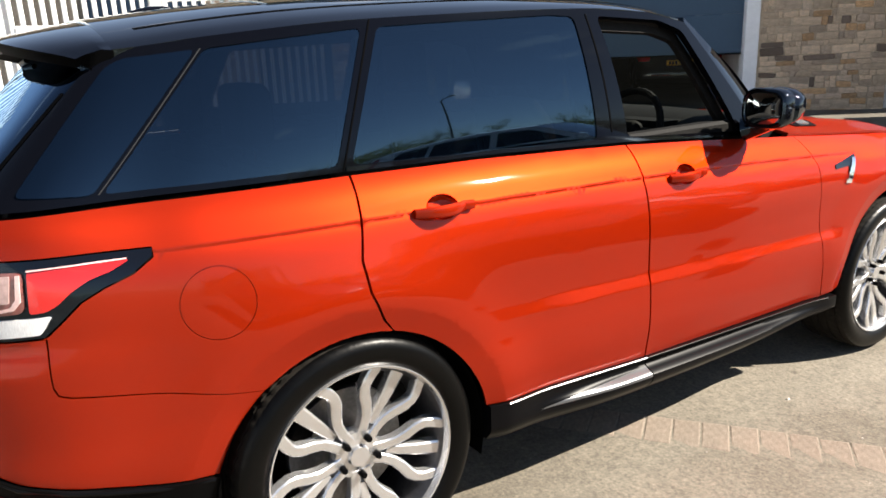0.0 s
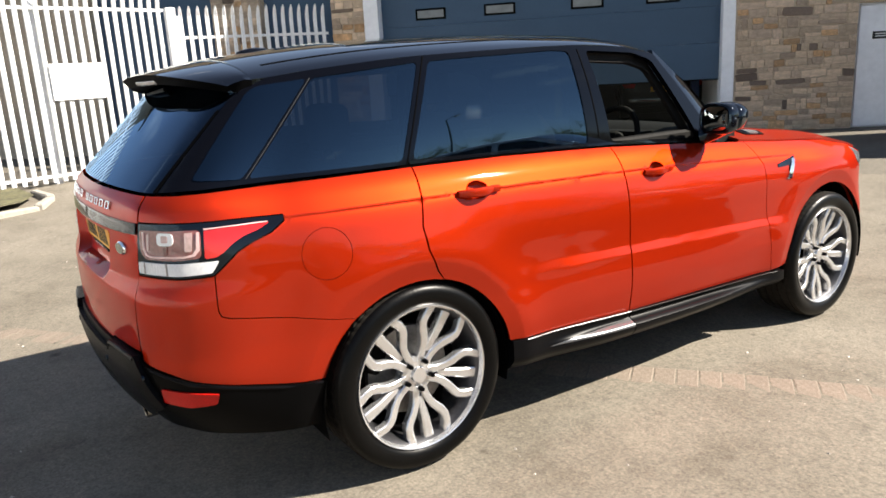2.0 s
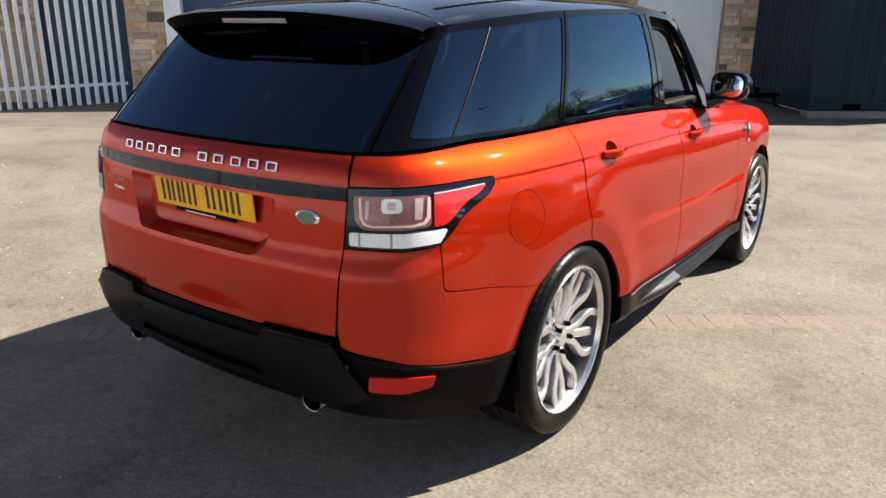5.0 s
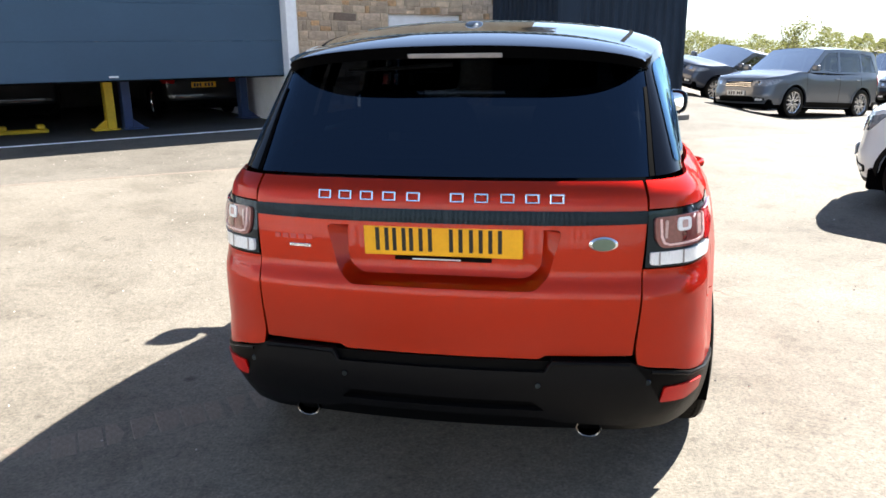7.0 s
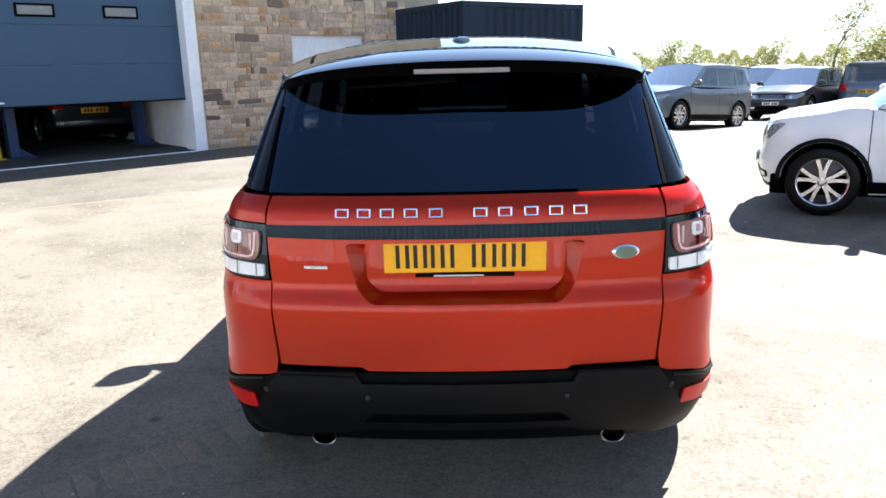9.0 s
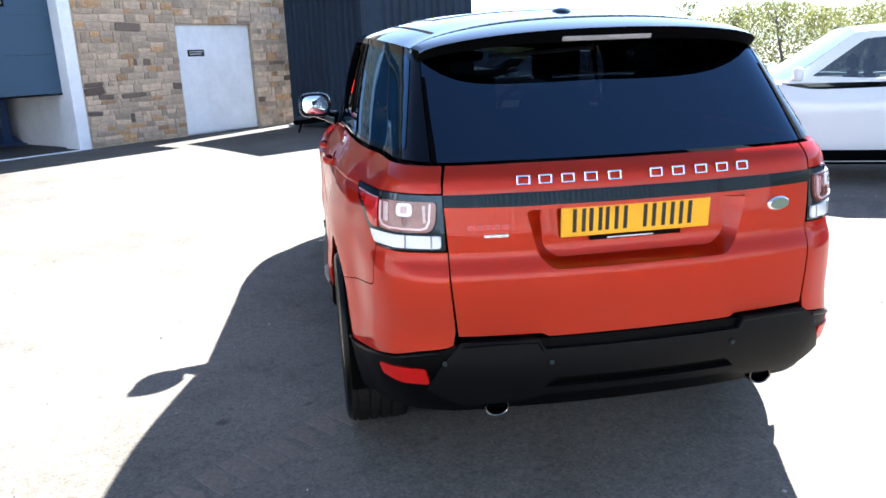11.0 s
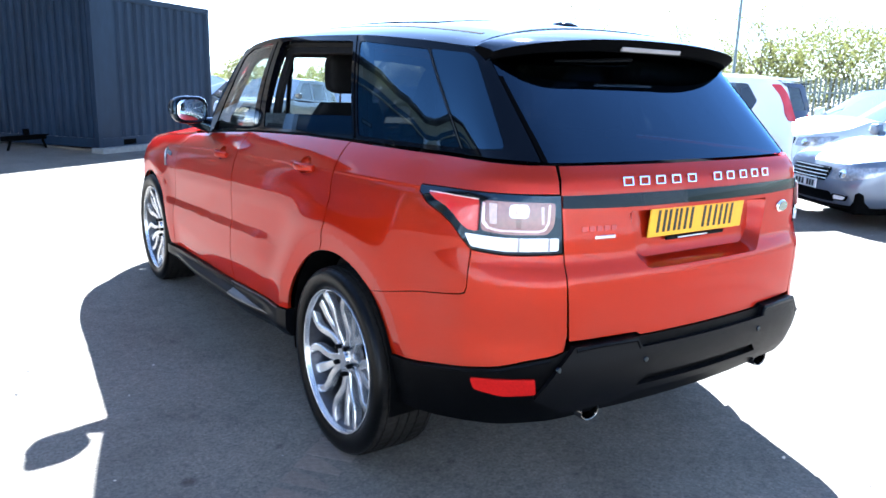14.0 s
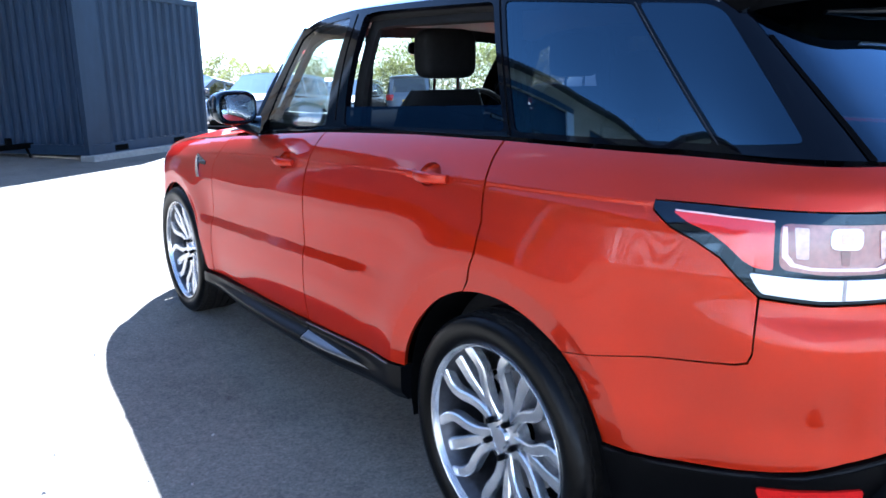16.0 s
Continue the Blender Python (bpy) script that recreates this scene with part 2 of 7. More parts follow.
def tube(points, radius, n=10, bm=None, cap=True):
    """A pipe along points; radius is one number or one a point."""
    b = bm or bmesh.new()
    pts = [Vector(p) for p in points]
    rad = [radius] * len(pts) if not isinstance(radius, (list, tuple)) else radius
    rings = []
    up = Vector((0, 0, 1))
    for i, p in enumerate(pts):
        way = (pts[min(i + 1, len(pts) - 1)] - pts[max(i - 1, 0)]).normalized()
        side = way.cross(up if abs(way.z) < 0.95 else Vector((1, 0, 0))).normalized()
        top = side.cross(way)
        rings.append([b.verts.new(p + rad[i] * (math.cos(2 * math.pi * k / n) * side + math.sin(2 * math.pi * k / n) * top)) for k in range(n)])
    for r0, r1 in zip(rings, rings[1:]):
        for k in range(n):
            b.faces.new((r0[k], r0[(k + 1) % n], r1[(k + 1) % n], r1[k]))
    if cap:
        b.faces.new(rings[0][::-1])
        b.faces.new(rings[-1])
    return b


def loft(rings, closed=True, caps=True, bm=None):
    """Skin through rings of as many points each."""
    b = bm or bmesh.new()
    vs = [[b.verts.new(p) for p in ring] for ring in rings]
    n = len(rings[0])
    for r0, r1 in zip(vs, vs[1:]):
        for k in range(n if closed else n - 1):
            b.faces.new((r0[k], r0[(k + 1) % n], r1[(k + 1) % n], r1[k]))
    if caps:
        b.faces.new(vs[0][::-1])
        b.faces.new(vs[-1])
    bmesh.ops.recalc_face_normals(b, faces=b.faces[:])
    return b


def prism(outline, y0, y1, bm=None, bevel=0.0):
    """An (x, z) outline pushed along y."""
    b = bmesh.new()
    lo = [b.verts.new((x, y0, z)) for x, z in outline]
    hi = [b.verts.new((x, y1, z)) for x, z in outline]
    n = len(outline)
    b.faces.new(lo)
    b.faces.new(hi[::-1])
    for i in range(n):
        b.faces.new((lo[i], hi[i], hi[(i + 1) % n], lo[(i + 1) % n]))
    bmesh.ops.recalc_face_normals(b, faces=b.faces[:])
    if bevel:
        bmesh.ops.bevel(b, geom=b.edges[:], offset=bevel, segments=1, affect="EDGES", clamp_overlap=True)
    if bm is None:
        return b
    me = bpy.data.meshes.new("t")
    b.to_mesh(me)
    b.free()
    bm.from_mesh(me)
    bpy.data.meshes.remove(me)
    return bm


def spread(points, step):
    """A closed outline with points at most step apart."""
    out = []
    for a, b in zip(points, points[1:] + points[:1]):
        n = max(1, math.ceil(math.hypot(b[0] - a[0], b[1] - a[1]) / step))
        out += [(a[0] + (b[0] - a[0]) * i / n, a[1] + (b[1] - a[1]) * i / n) for i in range(n)]
    return out


def inside(x, y, poly):
    hit, j = False, len(poly) - 1
    for i in range(len(poly)):
        (xi, yi), (xj, yj) = poly[i], poly[j]
        if (yi > y) != (yj > y) and x < (xj - xi) * (y - yi) / (yj - yi) + xi:
            hit = not hit
        j = i
    return hit


def arc(cx, cy, r, a0, a1, n=14):
    return [(cx + r * math.cos(radians(a0 + (a1 - a0) * i / n)), cy + r * math.sin(radians(a0 + (a1 - a0) * i / n))) for i in range(n + 1)]


def rounded(points, r, n=4):
    """The outline with its corners rounded by about r."""
    out = []
    k = len(points)
    for i in range(k):
        p, a, b = Vector(points[i]), Vector(points[i - 1]), Vector(points[(i + 1) % k])
        da, db = a - p, b - p
        ra = min(r, da.length * 0.45, db.length * 0.45)
        p0, p1 = p + da.normalized() * ra, p + db.normalized() * ra
        for j in range(n + 1):
            t = j / n
            q = p0 * (1 - t) ** 2 + p * 2 * t * (1 - t) + p1 * t * t
            out.append((q.x, q.y))
    return out


def surface_patch(name, outline, fn, material, parent, label="", holes=(), step=0.045, rim=0.014, off=0.0, mirror=False, extra=()):
    """A panel cut from the surface fn(u, v) by an outline in (u, v), with holes, a folded rim and the surface's own normals."""
    outline = spread(list(outline), step * 0.7)
    holes = [spread(list(h), step * 0.7) for h in holes]
    loops = [outline] + holes
    pts, edges = [], []
    for lp in loops:
        s = len(pts)
        pts += [Vector(p) for p in lp]
        edges += [(s + i, s + (i + 1) % len(lp)) for i in range(len(lp))]
    nb = len(pts)
    border = np.array([(p.x, p.y) for p in pts])
    us, vs = border[:, 0], border[:, 1]
    nu, nv = int((us.max() - us.min()) / step) + 1, int((vs.max() - vs.min()) / step) + 1
    for i in range(nu + 1):
        for j in range(nv + 1):
            u, v = us.min() + step * (i + 0.5 * (j % 2)), vs.min() + step * j
            if np.min((border[:, 0] - u) ** 2 + (border[:, 1] - v) ** 2) > (0.5 * step) ** 2 and inside(u, v, outline) and not any(inside(u, v, h) for h in holes):
                pts.append(Vector((u, v)))
    for u, v in extra:
        if np.min((border[:, 0] - u) ** 2 + (border[:, 1] - v) ** 2) > 0.006 ** 2 and inside(u, v, outline) and not any(inside(u, v, h) for h in holes):
            pts.append(Vector((u, v)))
    co, _, tris, _, _, _ = geometry.delaunay_2d_cdt(pts, edges, [], 0, 1e-6)
    good = []
    for f in tris:
        cu, cv = sum(co[i].x for i in f) / 3, sum(co[i].y for i in f) / 3
        if inside(cu, cv, outline) and not any(inside(cu, cv, h) for h in holes):
            good.append(f)
    verts, norms = [], []
    e = 0.002
    for p in co:
        a = fn(p.x, p.y)
        n = (fn(p.x + e, p.y) - fn(p.x - e, p.y)).cross(fn(p.x, p.y + e) - fn(p.x, p.y - e)).normalized()
        verts.append(a + off * n)
        norms.append(n)
    faces = [tuple(f) for f in good]
    ends = {}
    for f in faces:
        for a, b in ((f[0], f[1]), (f[1], f[2]), (f[2], f[0])):
            ends[(a, b)] = ends.get((a, b), 0) + 1
    rims = [(a, b) for a, b in ends if (b, a) not in ends]
    # faces wind with the surface's normal
    f0 = faces[len(faces) // 2]
    fnrm = (verts[f0[1]] - verts[f0[0]]).cross(verts[f0[2]] - verts[f0[0]])
    flip = fnrm.dot(norms[f0[0]]) < 0
    loopn = [norms[i] for f in faces for i in f]
    nf = len(faces)
    if rim:
        low, top = {}, {}
        for a, b in rims:
            for i in (a, b):
                if i not in low:
                    top[i] = len(verts)
                    verts.append(verts[i])
                    low[i] = len(verts)
                    verts.append(verts[i] - rim * norms[i])
        for a, b in rims:
            faces.append((top[b], top[a], low[a], low[b]))
            loopn += [Vector((0, 0, 0))] * 4
    if mirror:
        verts = [Vector((-v.x, v.y, v.z)) for v in verts]
        loopn = [Vector((-n.x, n.y, n.z)) for n in loopn]
        flip = not flip
    me = bpy.data.meshes.new(name)
    if flip:
        faces, out, k = [f[::-1] for f in faces], [], 0
        for f in faces:
            out += loopn[k:k + len(f)][::-1]
            k += len(f)
        loopn = out
    me.from_pydata([tuple(v) for v in verts], [], faces)
    me.shade_smooth()
    me.polygons.foreach_set("use_smooth", [i < nf for i in range(len(faces))])
    me.update()
    me.normals_split_custom_set([tuple(n) for n in loopn])
    return add(name, me, material, parent, label)


def ramp(x, points):
    """Smooth monotone value through (x, y) points."""
    if x <= points[0][0]:
        return points[0][1]
    if x >= points[-1][0]:
        return points[-1][1]
    for i in range(len(points) - 1):
        if x <= points[i + 1][0]:
            break
    (x0, y0), (x1, y1) = points[i], points[i + 1]

    def slope(j):
        if j == 0 or j == len(points) - 1:
            j0 = min(j, len(points) - 2)
            return (points[j0 + 1][1] - points[j0][1]) / (points[j0 + 1][0] - points[j0][0])
        a = (points[j][1] - points[j - 1][1]) / (points[j][0] - points[j - 1][0])
        b = (points[j + 1][1] - points[j][1]) / (points[j + 1][0] - points[j][0])
        return 0 if a * b <= 0 else 2 * a * b / (a + b)

    h = x1 - x0
    t = (x - x0) / h
    return (y0 * (1 + 2 * t) * (1 - t) ** 2 + h * slope(i) * t * (1 - t) ** 2 + y1 * t * t * (3 - 2 * t) + h * slope(i + 1) * t * t * (t - 1))


def smoothstep(a, b, x):
    t = min(1, max(0, (x - a) / (b - a)))
    return t * t * (3 - 2 * t)


# ---- ground ----
FACE_O, FACE_A = Vector((-4.77, 10.12)), 0.774
U = Vector((math.cos(FACE_A), math.sin(FACE_A)))
N = Vector((math.sin(FACE_A), -math.cos(FACE_A)))
BASE = 0.24


def ground_z(x, y):
    """The yard rises a little to the building and dips under two of the car's wheels."""
    d = (x - FACE_O.x) * N.x + (y - FACE_O.y) * N.y
    rise = BASE * smoothstep(9.0, 1.0, d) * smoothstep(5.5, 3.4, x)
    # past the container the yard falls gently towards the hedge
    rise -= 0.036 * min(max(y - 12.0, 0.0), 12.0) * smoothstep(3.4, 6.0, x) * smoothstep(31.0, 27.0, y) * smoothstep(22.0, 18.0, x)
    g = math.exp(-(x * x + (y - 1.46) ** 2) / 9.7)
    return rise + 0.036 * x * (1.46 - y) / 1.46 * g


def ground_mesh():
    near = list(np.arange(-14, 14.01, 0.5))
    far = [-4000, -1200, -400, -150, -80, -50, -35, -26, -20, -17, -15]
    xs = far + near + [-f for f in far[::-1]]
    ys = [f + 3 for f in far] + [v + 3 for v in near] + [17.5 + 0.5 * i for i in range(27)] + [-f + 3 for f in far[:-4][::-1]]
    verts = [(x, y, ground_z(x, y)) for y in ys for x in xs]
    n = len(xs)
    faces = [(j * n + i, j * n + i + 1, (j + 1) * n + i + 1, (j + 1) * n + i) for j in range(len(ys) - 1) for i in range(n - 1)]
    return mesh_of("ground", verts, faces)


def asphalt():
    m = bpy.data.materials.new("worn_asphalt")
    m.use_nodes = True
    nt = m.node_tree
    b = nt.nodes["Principled BSDF"]
    b.inputs["Roughness"].default_value = 0.85
    b.inputs["Specular IOR Level"].default_value = 0.25
    tc = nt.nodes.new("ShaderNodeTexCoord")

    def noise_of(scale, detail=6, rough=0.6):
        n = nt.nodes.new("ShaderNodeTexNoise")
        n.inputs["Scale"].default_value, n.inputs["Detail"].default_value, n.inputs["Roughness"].default_value = scale, detail, rough
        nt.links.new(tc.outputs["Object"], n.inputs["Vector"])
        return n

    def ramp_of(src, stops):
        r = nt.nodes.new("ShaderNodeValToRGB")
        r.color_ramp.elements[0].position, r.color_ramp.elements[0].color = stops[0][0], (*stops[0][1], 1)
        r.color_ramp.elements[1].position, r.color_ramp.elements[1].color = stops[-1][0], (*stops[-1][1], 1)
        for p, c in stops[1:-1]:
            e = r.color_ramp.elements.new(p)
            e.color = (*c, 1)
        nt.links.new(src, r.inputs["Fac"])
        return r.outputs["Color"]

    def mul(a, b2):
        x = nt.nodes.new("ShaderNodeMix")
        x.data_type, x.blend_type = "RGBA", "MULTIPLY"
        x.inputs[0].default_value = 1
        nt.links.new(a, x.inputs[6])
        nt.links.new(b2, x.inputs[7])
        return x.outputs[2]

    patches = ramp_of(noise_of(0.42, 5).outputs["Fac"], [(0.36, (0.148, 0.130, 0.104)), (0.5, (0.180, 0.159, 0.129)), (0.64, (0.205, 0.183, 0.150))])
    stains = ramp_of(noise_of(1.7, 7, 0.7).outputs["Fac"], [(0.30, (0.80, 0.79, 0.77)), (0.5, (1, 1, 1)), (0.7, (1.05, 1.045, 1.03))])
    coarse = ramp_of(noise_of(22, 3, 0.7).outputs["Fac"], [(0.32, (0.85, 0.85, 0.85)), (0.5, (1, 1, 1)), (0.68, (1.12, 1.11, 1.10))])
    chips = nt.nodes.new("ShaderNodeTexVoronoi")
    chips.inputs["Scale"].default_value = 55
    nt.links.new(tc.outputs["Object"], chips.inputs["Vector"])
    specks = ramp_of(chips.outputs["Distance"], [(0.10, (1.25, 1.23, 1.2)), (0.2, (1, 1, 1)), (0.75, (0.9, 0.9, 0.9))])
    oil = ramp_of(noise_of(0.9, 8, 0.75).outputs["Fac"], [(0.28, (0.5, 0.49, 0.48)), (0.40, (1, 1, 1)), (1.0, (1, 1, 1))])
    grain = ramp_of(noise_of(70, 4, 0.8).outputs["Fac"], [(0.3, (0.58, 0.58, 0.58)), (0.5, (1, 1, 1)), (0.72, (1.45, 1.42, 1.38))])
    v = nt.nodes.new("ShaderNodeTexVoronoi")
    v.inputs["Scale"].default_value = 1.15
    nt.links.new(tc.outputs["Object"], v.inputs["Vector"])
    spots = ramp_of(v.outputs["Distance"], [(0.02, (0.45, 0.44, 0.43)), (0.05, (1, 1, 1)), (1.0, (1, 1, 1))])
    v2 = nt.nodes.new("ShaderNodeTexVoronoi")
    v2.inputs["Scale"].default_value = 3.4
    nt.links.new(tc.outputs["Object"], v2.inputs["Vector"])
    drips = ramp_of(v2.outputs["Distance"], [(0.03, (0.62, 0.61, 0.60)), (0.09, (1, 1, 1)), (1.0, (1, 1, 1))])
    far = nt.nodes.new("ShaderNodeVectorMath")
    far.operation = "DOT_PRODUCT"
    far.inputs[1].default_value = (-0.563, 0.826, 0.0)
    nt.links.new(tc.outputs["Object"], far.inputs[0])
    edge = nt.nodes.new("ShaderNodeMapRange")
    edge.inputs["From Min"].default_value, edge.inputs["From Max"].default_value = 6.66, 6.72
    nt.links.new(far.outputs["Value"], edge.inputs["Value"])
    older = ramp_of(edge.outputs["Result"], [(0.0, (1, 1, 1)), (1.0, (0.80, 0.81, 0.83))])
    surface = mul(mul(mul(mul(mul(mul(mul(patches, stains), grain), spots), coarse), specks), oil), drips)
    nt.links.new(mul(surface, older), b.inputs["Base Color"])
    bp = nt.nodes.new("ShaderNodeBump")
    bp.inputs["Strength"].default_value, bp.inputs["Distance"].default_value = 0.5, 0.006
    nt.links.new(noise_of(95, 5, 0.8).outputs["Fac"], bp.inputs["Height"])
    nt.links.new(bp.outputs["Normal"], b.inputs["Normal"])
    return m


def leaves(name, color):
    """Thin leaves that let the light through."""
    m = mat(name, color, rough=0.6, vary=0.35, scale=2.5, patch=0.3, patch_scale=0.5, spec=0.3)
    nt = m.node_tree
    b = nt.nodes["Principled BSDF"]
    tl, mx = nt.nodes.new("ShaderNodeBsdfTranslucent"), nt.nodes.new("ShaderNodeMixShader")
    tl.inputs["Color"].default_value = (color[0] * 1.3, color[1] * 1.4, color[2] * 0.8, 1)
    mx.inputs["Fac"].default_value = 0.5
    nt.links.new(b.outputs["BSDF"], mx.inputs[1])
    nt.links.new(tl.outputs["BSDF"], mx.inputs[2])
    nt.links.new(mx.outputs["Shader"], nt.nodes["Material Output"].inputs["Surface"])
    return m


M.update(
    asphalt=asphalt(),
    mortar=mat("lime_mortar", (0.50, 0.40, 0.295), rough=0.95, vary=0.2, scale=25, patch=0.15, bump=0.4),
    stone_a=mat("buff_sandstone", (0.58, 0.445, 0.315), rough=0.9, vary=0.16, scale=14, patch=0.2, patch_scale=3, per_object=0.28, bump=0.5, bump_scale=30),
    stone_b=mat("grey_sandstone", (0.49, 0.375, 0.275), rough=0.9, vary=0.16, scale=14, patch=0.2, patch_scale=3, per_object=0.3, bump=0.5, bump_scale=30),
    stone_c=mat("iron_stained_sandstone", (0.50, 0.31, 0.165), rough=0.9, vary=0.2, scale=12, patch=0.25, patch_scale=3, per_object=0.25, bump=0.5, bump_scale=30),
    stone_d=mat("soot_dark_sandstone", (0.17, 0.125, 0.095), rough=0.9, vary=0.2, scale=14, per_object=0.3, bump=0.5, bump_scale=30),
    door_blue=mat("slate_blue_door_paint", (0.036, 0.080, 0.138), rough=0.5, vary=0.03, scale=20, patch=0.06, patch_scale=1.2, bump=0.03),
    white_paint=mat("white_paint", (0.86, 0.87, 0.89), rough=0.45, vary=0.04, scale=12, patch=0.06, patch_scale=2, bump=0.04),
    dark_steel=mat("dark_blue_container_paint", (0.012, 0.023, 0.042), rough=0.5, spec=0.2, vary=0.12, scale=9, patch=0.25, patch_scale=1.3, bump=0.04, stretch=(1, 1, 0.35)),
    pane_grey=mat("dull_window_pane", (0.20, 0.21, 0.21), rough=0.15, vary=0.15, scale=8),
    workshop=mat("workshop_wall", (0.09, 0.09, 0.09), rough=0.9, vary=0.1, scale=6, patch=0.15),
    shop_floor=mat("oily_workshop_floor", (0.07, 0.068, 0.064), rough=0.8, vary=0.15, scale=12, patch=0.2),
    concrete=mat("concrete", (0.22, 0.21, 0.19), rough=0.9, vary=0.12, scale=20, patch=0.12, bump=0.2),
    yellow=mat("yellow_lift_paint", (0.70, 0.47, 0.02), rough=0.45, vary=0.08, scale=12, patch=0.12),
    lift_blue=mat("blue_lift_paint", (0.02, 0.045, 0.13), rough=0.45, vary=0.08, scale=12),
    fence_white=mat("white_fence_paint", (0.80, 0.80, 0.80), rough=0.5, vary=0.05, scale=15, patch=0.06, bump=0.03),
    fence_green=mat("galvanised_fence_steel", (0.24, 0.27, 0.25), rough=0.6, metal=0.3, vary=0.12, scale=15),
    grass=mat("rough_grass", (0.085, 0.078, 0.038), rough=0.9, vary=0.4, scale=20, patch=0.3, patch_scale=3, bump=0.5),
    kerb=mat("kerb_stone", (0.30, 0.275, 0.235), rough=0.9, vary=0.15, scale=30, per_object=0.15, bump=0.2),
    brick=mat("clay_paver", (0.190, 0.152, 0.120), rough=0.9, vary=0.3, scale=45, per_object=0.05, patch=0.2, patch_scale=6, bump=0.4),
    roof_slate=mat("roof_sheet", (0.10, 0.10, 0.11), rough=0.7, vary=0.1, scale=8),
    leaf=leaves("young_leaves", (0.135, 0.130, 0.068)),
    bark=mat("grey_bark", (0.13, 0.105, 0.08), rough=0.9, vary=0.25, scale=20, bump=0.3),
    hills=mat("far_hills", (0.17, 0.20, 0.16), rough=1.0, vary=0.15, scale=0.05, patch=0.25, patch_scale=0.012),
)
ground = tagged(add("ground", ground_mesh(), M["asphalt"]), "worn sandy-grey asphalt yard with stains", "ground", kind="structure")

# ---- the stone workshop ----
FACE = pose(FACE_O.x, FACE_O.y, 0, 0, 0, math.degrees(FACE_A))
WALL_H = 4.9
wall = tagged(add("wall_workshop", mesh_of("w", [], []), None, at=FACE), "coursed sandstone workshop wall with mortar joints", "wall", kind="structure")
b = bmesh.new()
for x0, x1, z0, z1 in ((-16, -12.3, -0.3, WALL_H), (-9.62, -8.6, -0.3, WALL_H), (-12.3, -9.62, 3.9, WALL_H), (-8.6, -7.17, 3.9, WALL_H), (-7.17, -6.5, -0.3, WALL_H), (-6.5, 0.05, 4.1, WALL_H),
                       (0.05, 2.0, -0.3, WALL_H), (2.0, 3.79, BASE + 2.05, WALL_H), (3.79, 5.9, -0.3, WALL_H)):
    box(x0, x1, 0.0, 0.5, z0, z1, 0, b)
part("wall_core", b, M["mortar"], wall)
tagged(add("wall_side", mesh_of("w", [(5.9, 0.5, -0.3), (5.9, 9, -0.3), (5.9, 9, WALL_H), (5.9, 0.5, WALL_H), (5.6, 0.5, -0.3), (5.6, 9, -0.3), (5.6, 9, WALL_H), (5.6, 0.5, WALL_H)],
                                   [(0, 1, 2, 3), (7, 6, 5, 4), (3, 2, 6, 7), (0, 4, 5, 1), (1, 5, 6, 2), (0, 3, 7, 4)], False), M["mortar"], at=FACE), "plastered side wall of the workshop", "wall", kind="structure")
b = bmesh.new()
box(-16.3, 6.2, -0.70, 9.2, WALL_H, WALL_H + 0.14, 0.02, b)
tagged(part("roof_workshop", b, M["roof_slate"], None, at=FACE), "dark sheet roof over the workshop", "roof", kind="structure")
# the room behind the big door
b = bmesh.new()
box(-12.5, 0.3, 8.5, 8.7, -0.2, 4.4, 0, b)
box(-12.5, -12.3, 0.5, 8.5, -0.2, 4.4, 0, b)
part("workshop_back", b, M["workshop"], None, at=FACE)
tagged(bpy.data.objects["workshop_back"], "dim grey back wall of the workshop", "wall", kind="structure")
tagged(part("workshop_ceiling", box(-12.5, 0.3, 0.5, 8.7, 4.4, 4.5), M["workshop"], None, at=FACE), "dim workshop ceiling", "ceiling", kind="structure")
tagged(part("workshop_floor", box(-12.5, 0.3, 0.02, 8.7, 0.1, BASE + 0.015), M["shop_floor"], None, at=FACE), "dark concrete workshop floor", "floor", kind="structure")
tagged(part("partition", box(-0.02, 0.28, 0.5, 8.5, BASE, 4.4), M["white_paint"], None, at=FACE), "white inner wall beside the big door", "wall", kind="structure")
tagged(part("threshold", box(-6.3, -0.14, -0.06, 0.02, BASE - 0.1, BASE + 0.012), M["white_paint"], None, at=FACE), "pale steel threshold strip of the big door", "threshold", kind="structure")

big_door = tagged(thing("garage_door", "slate-blue sectional door, raised one metre off the ground", "garage door", at=FACE), kind="structure")
for i in range(6):
    z0 = 1.18 + 0.62 * i
    if z0 > 4.2:
        break
    part("door_section", box(-6.3, -0.12, 0.24, 0.29, z0, z0 + 0.618, 0.002), M["door_blue"], big_door)
part("bottom_seal", box(-6.3, -0.12, 0.235, 0.295, 1.155, 1.18, 0.004), M["black_plastic"], big_door)
for u in (-5.3, -4.0, -2.42, -1.11):
    w = part("door_window", box(u - 0.29, u + 0.29, 0.222, 0.24, 2.53, 2.735, 0.012), M["black_plastic"], big_door, "narrow framed window")
    part("pane", box(u - 0.25, u + 0.25, 0.217, 0.222, 2.565, 2.70, 0.004), M["pane_grey"], w, "dull grey pane")
part("door_handle", box(-3.2, -3.05, 0.2, 0.24, 1.22, 1.25, 0.006), M["white_paint"], big_door)
for x0, x1 in ((-6.53, -6.25), (-0.14, 0.07)):
    tagged(part("door_post", box(x0, x1, -0.03, 0.42, BASE - 0.1, 4.15, 0.008), M["white_paint"], None, at=FACE), "white painted steel door post", "post", "posts of the big door", "structure")
tagged(part("door_lintel", box(-6.53, 0.07, -0.02, 0.35, 4.15, 4.4, 0.01), M["door_blue"], None, at=FACE), "slate-blue steel lintel", "lintel", kind="structure")
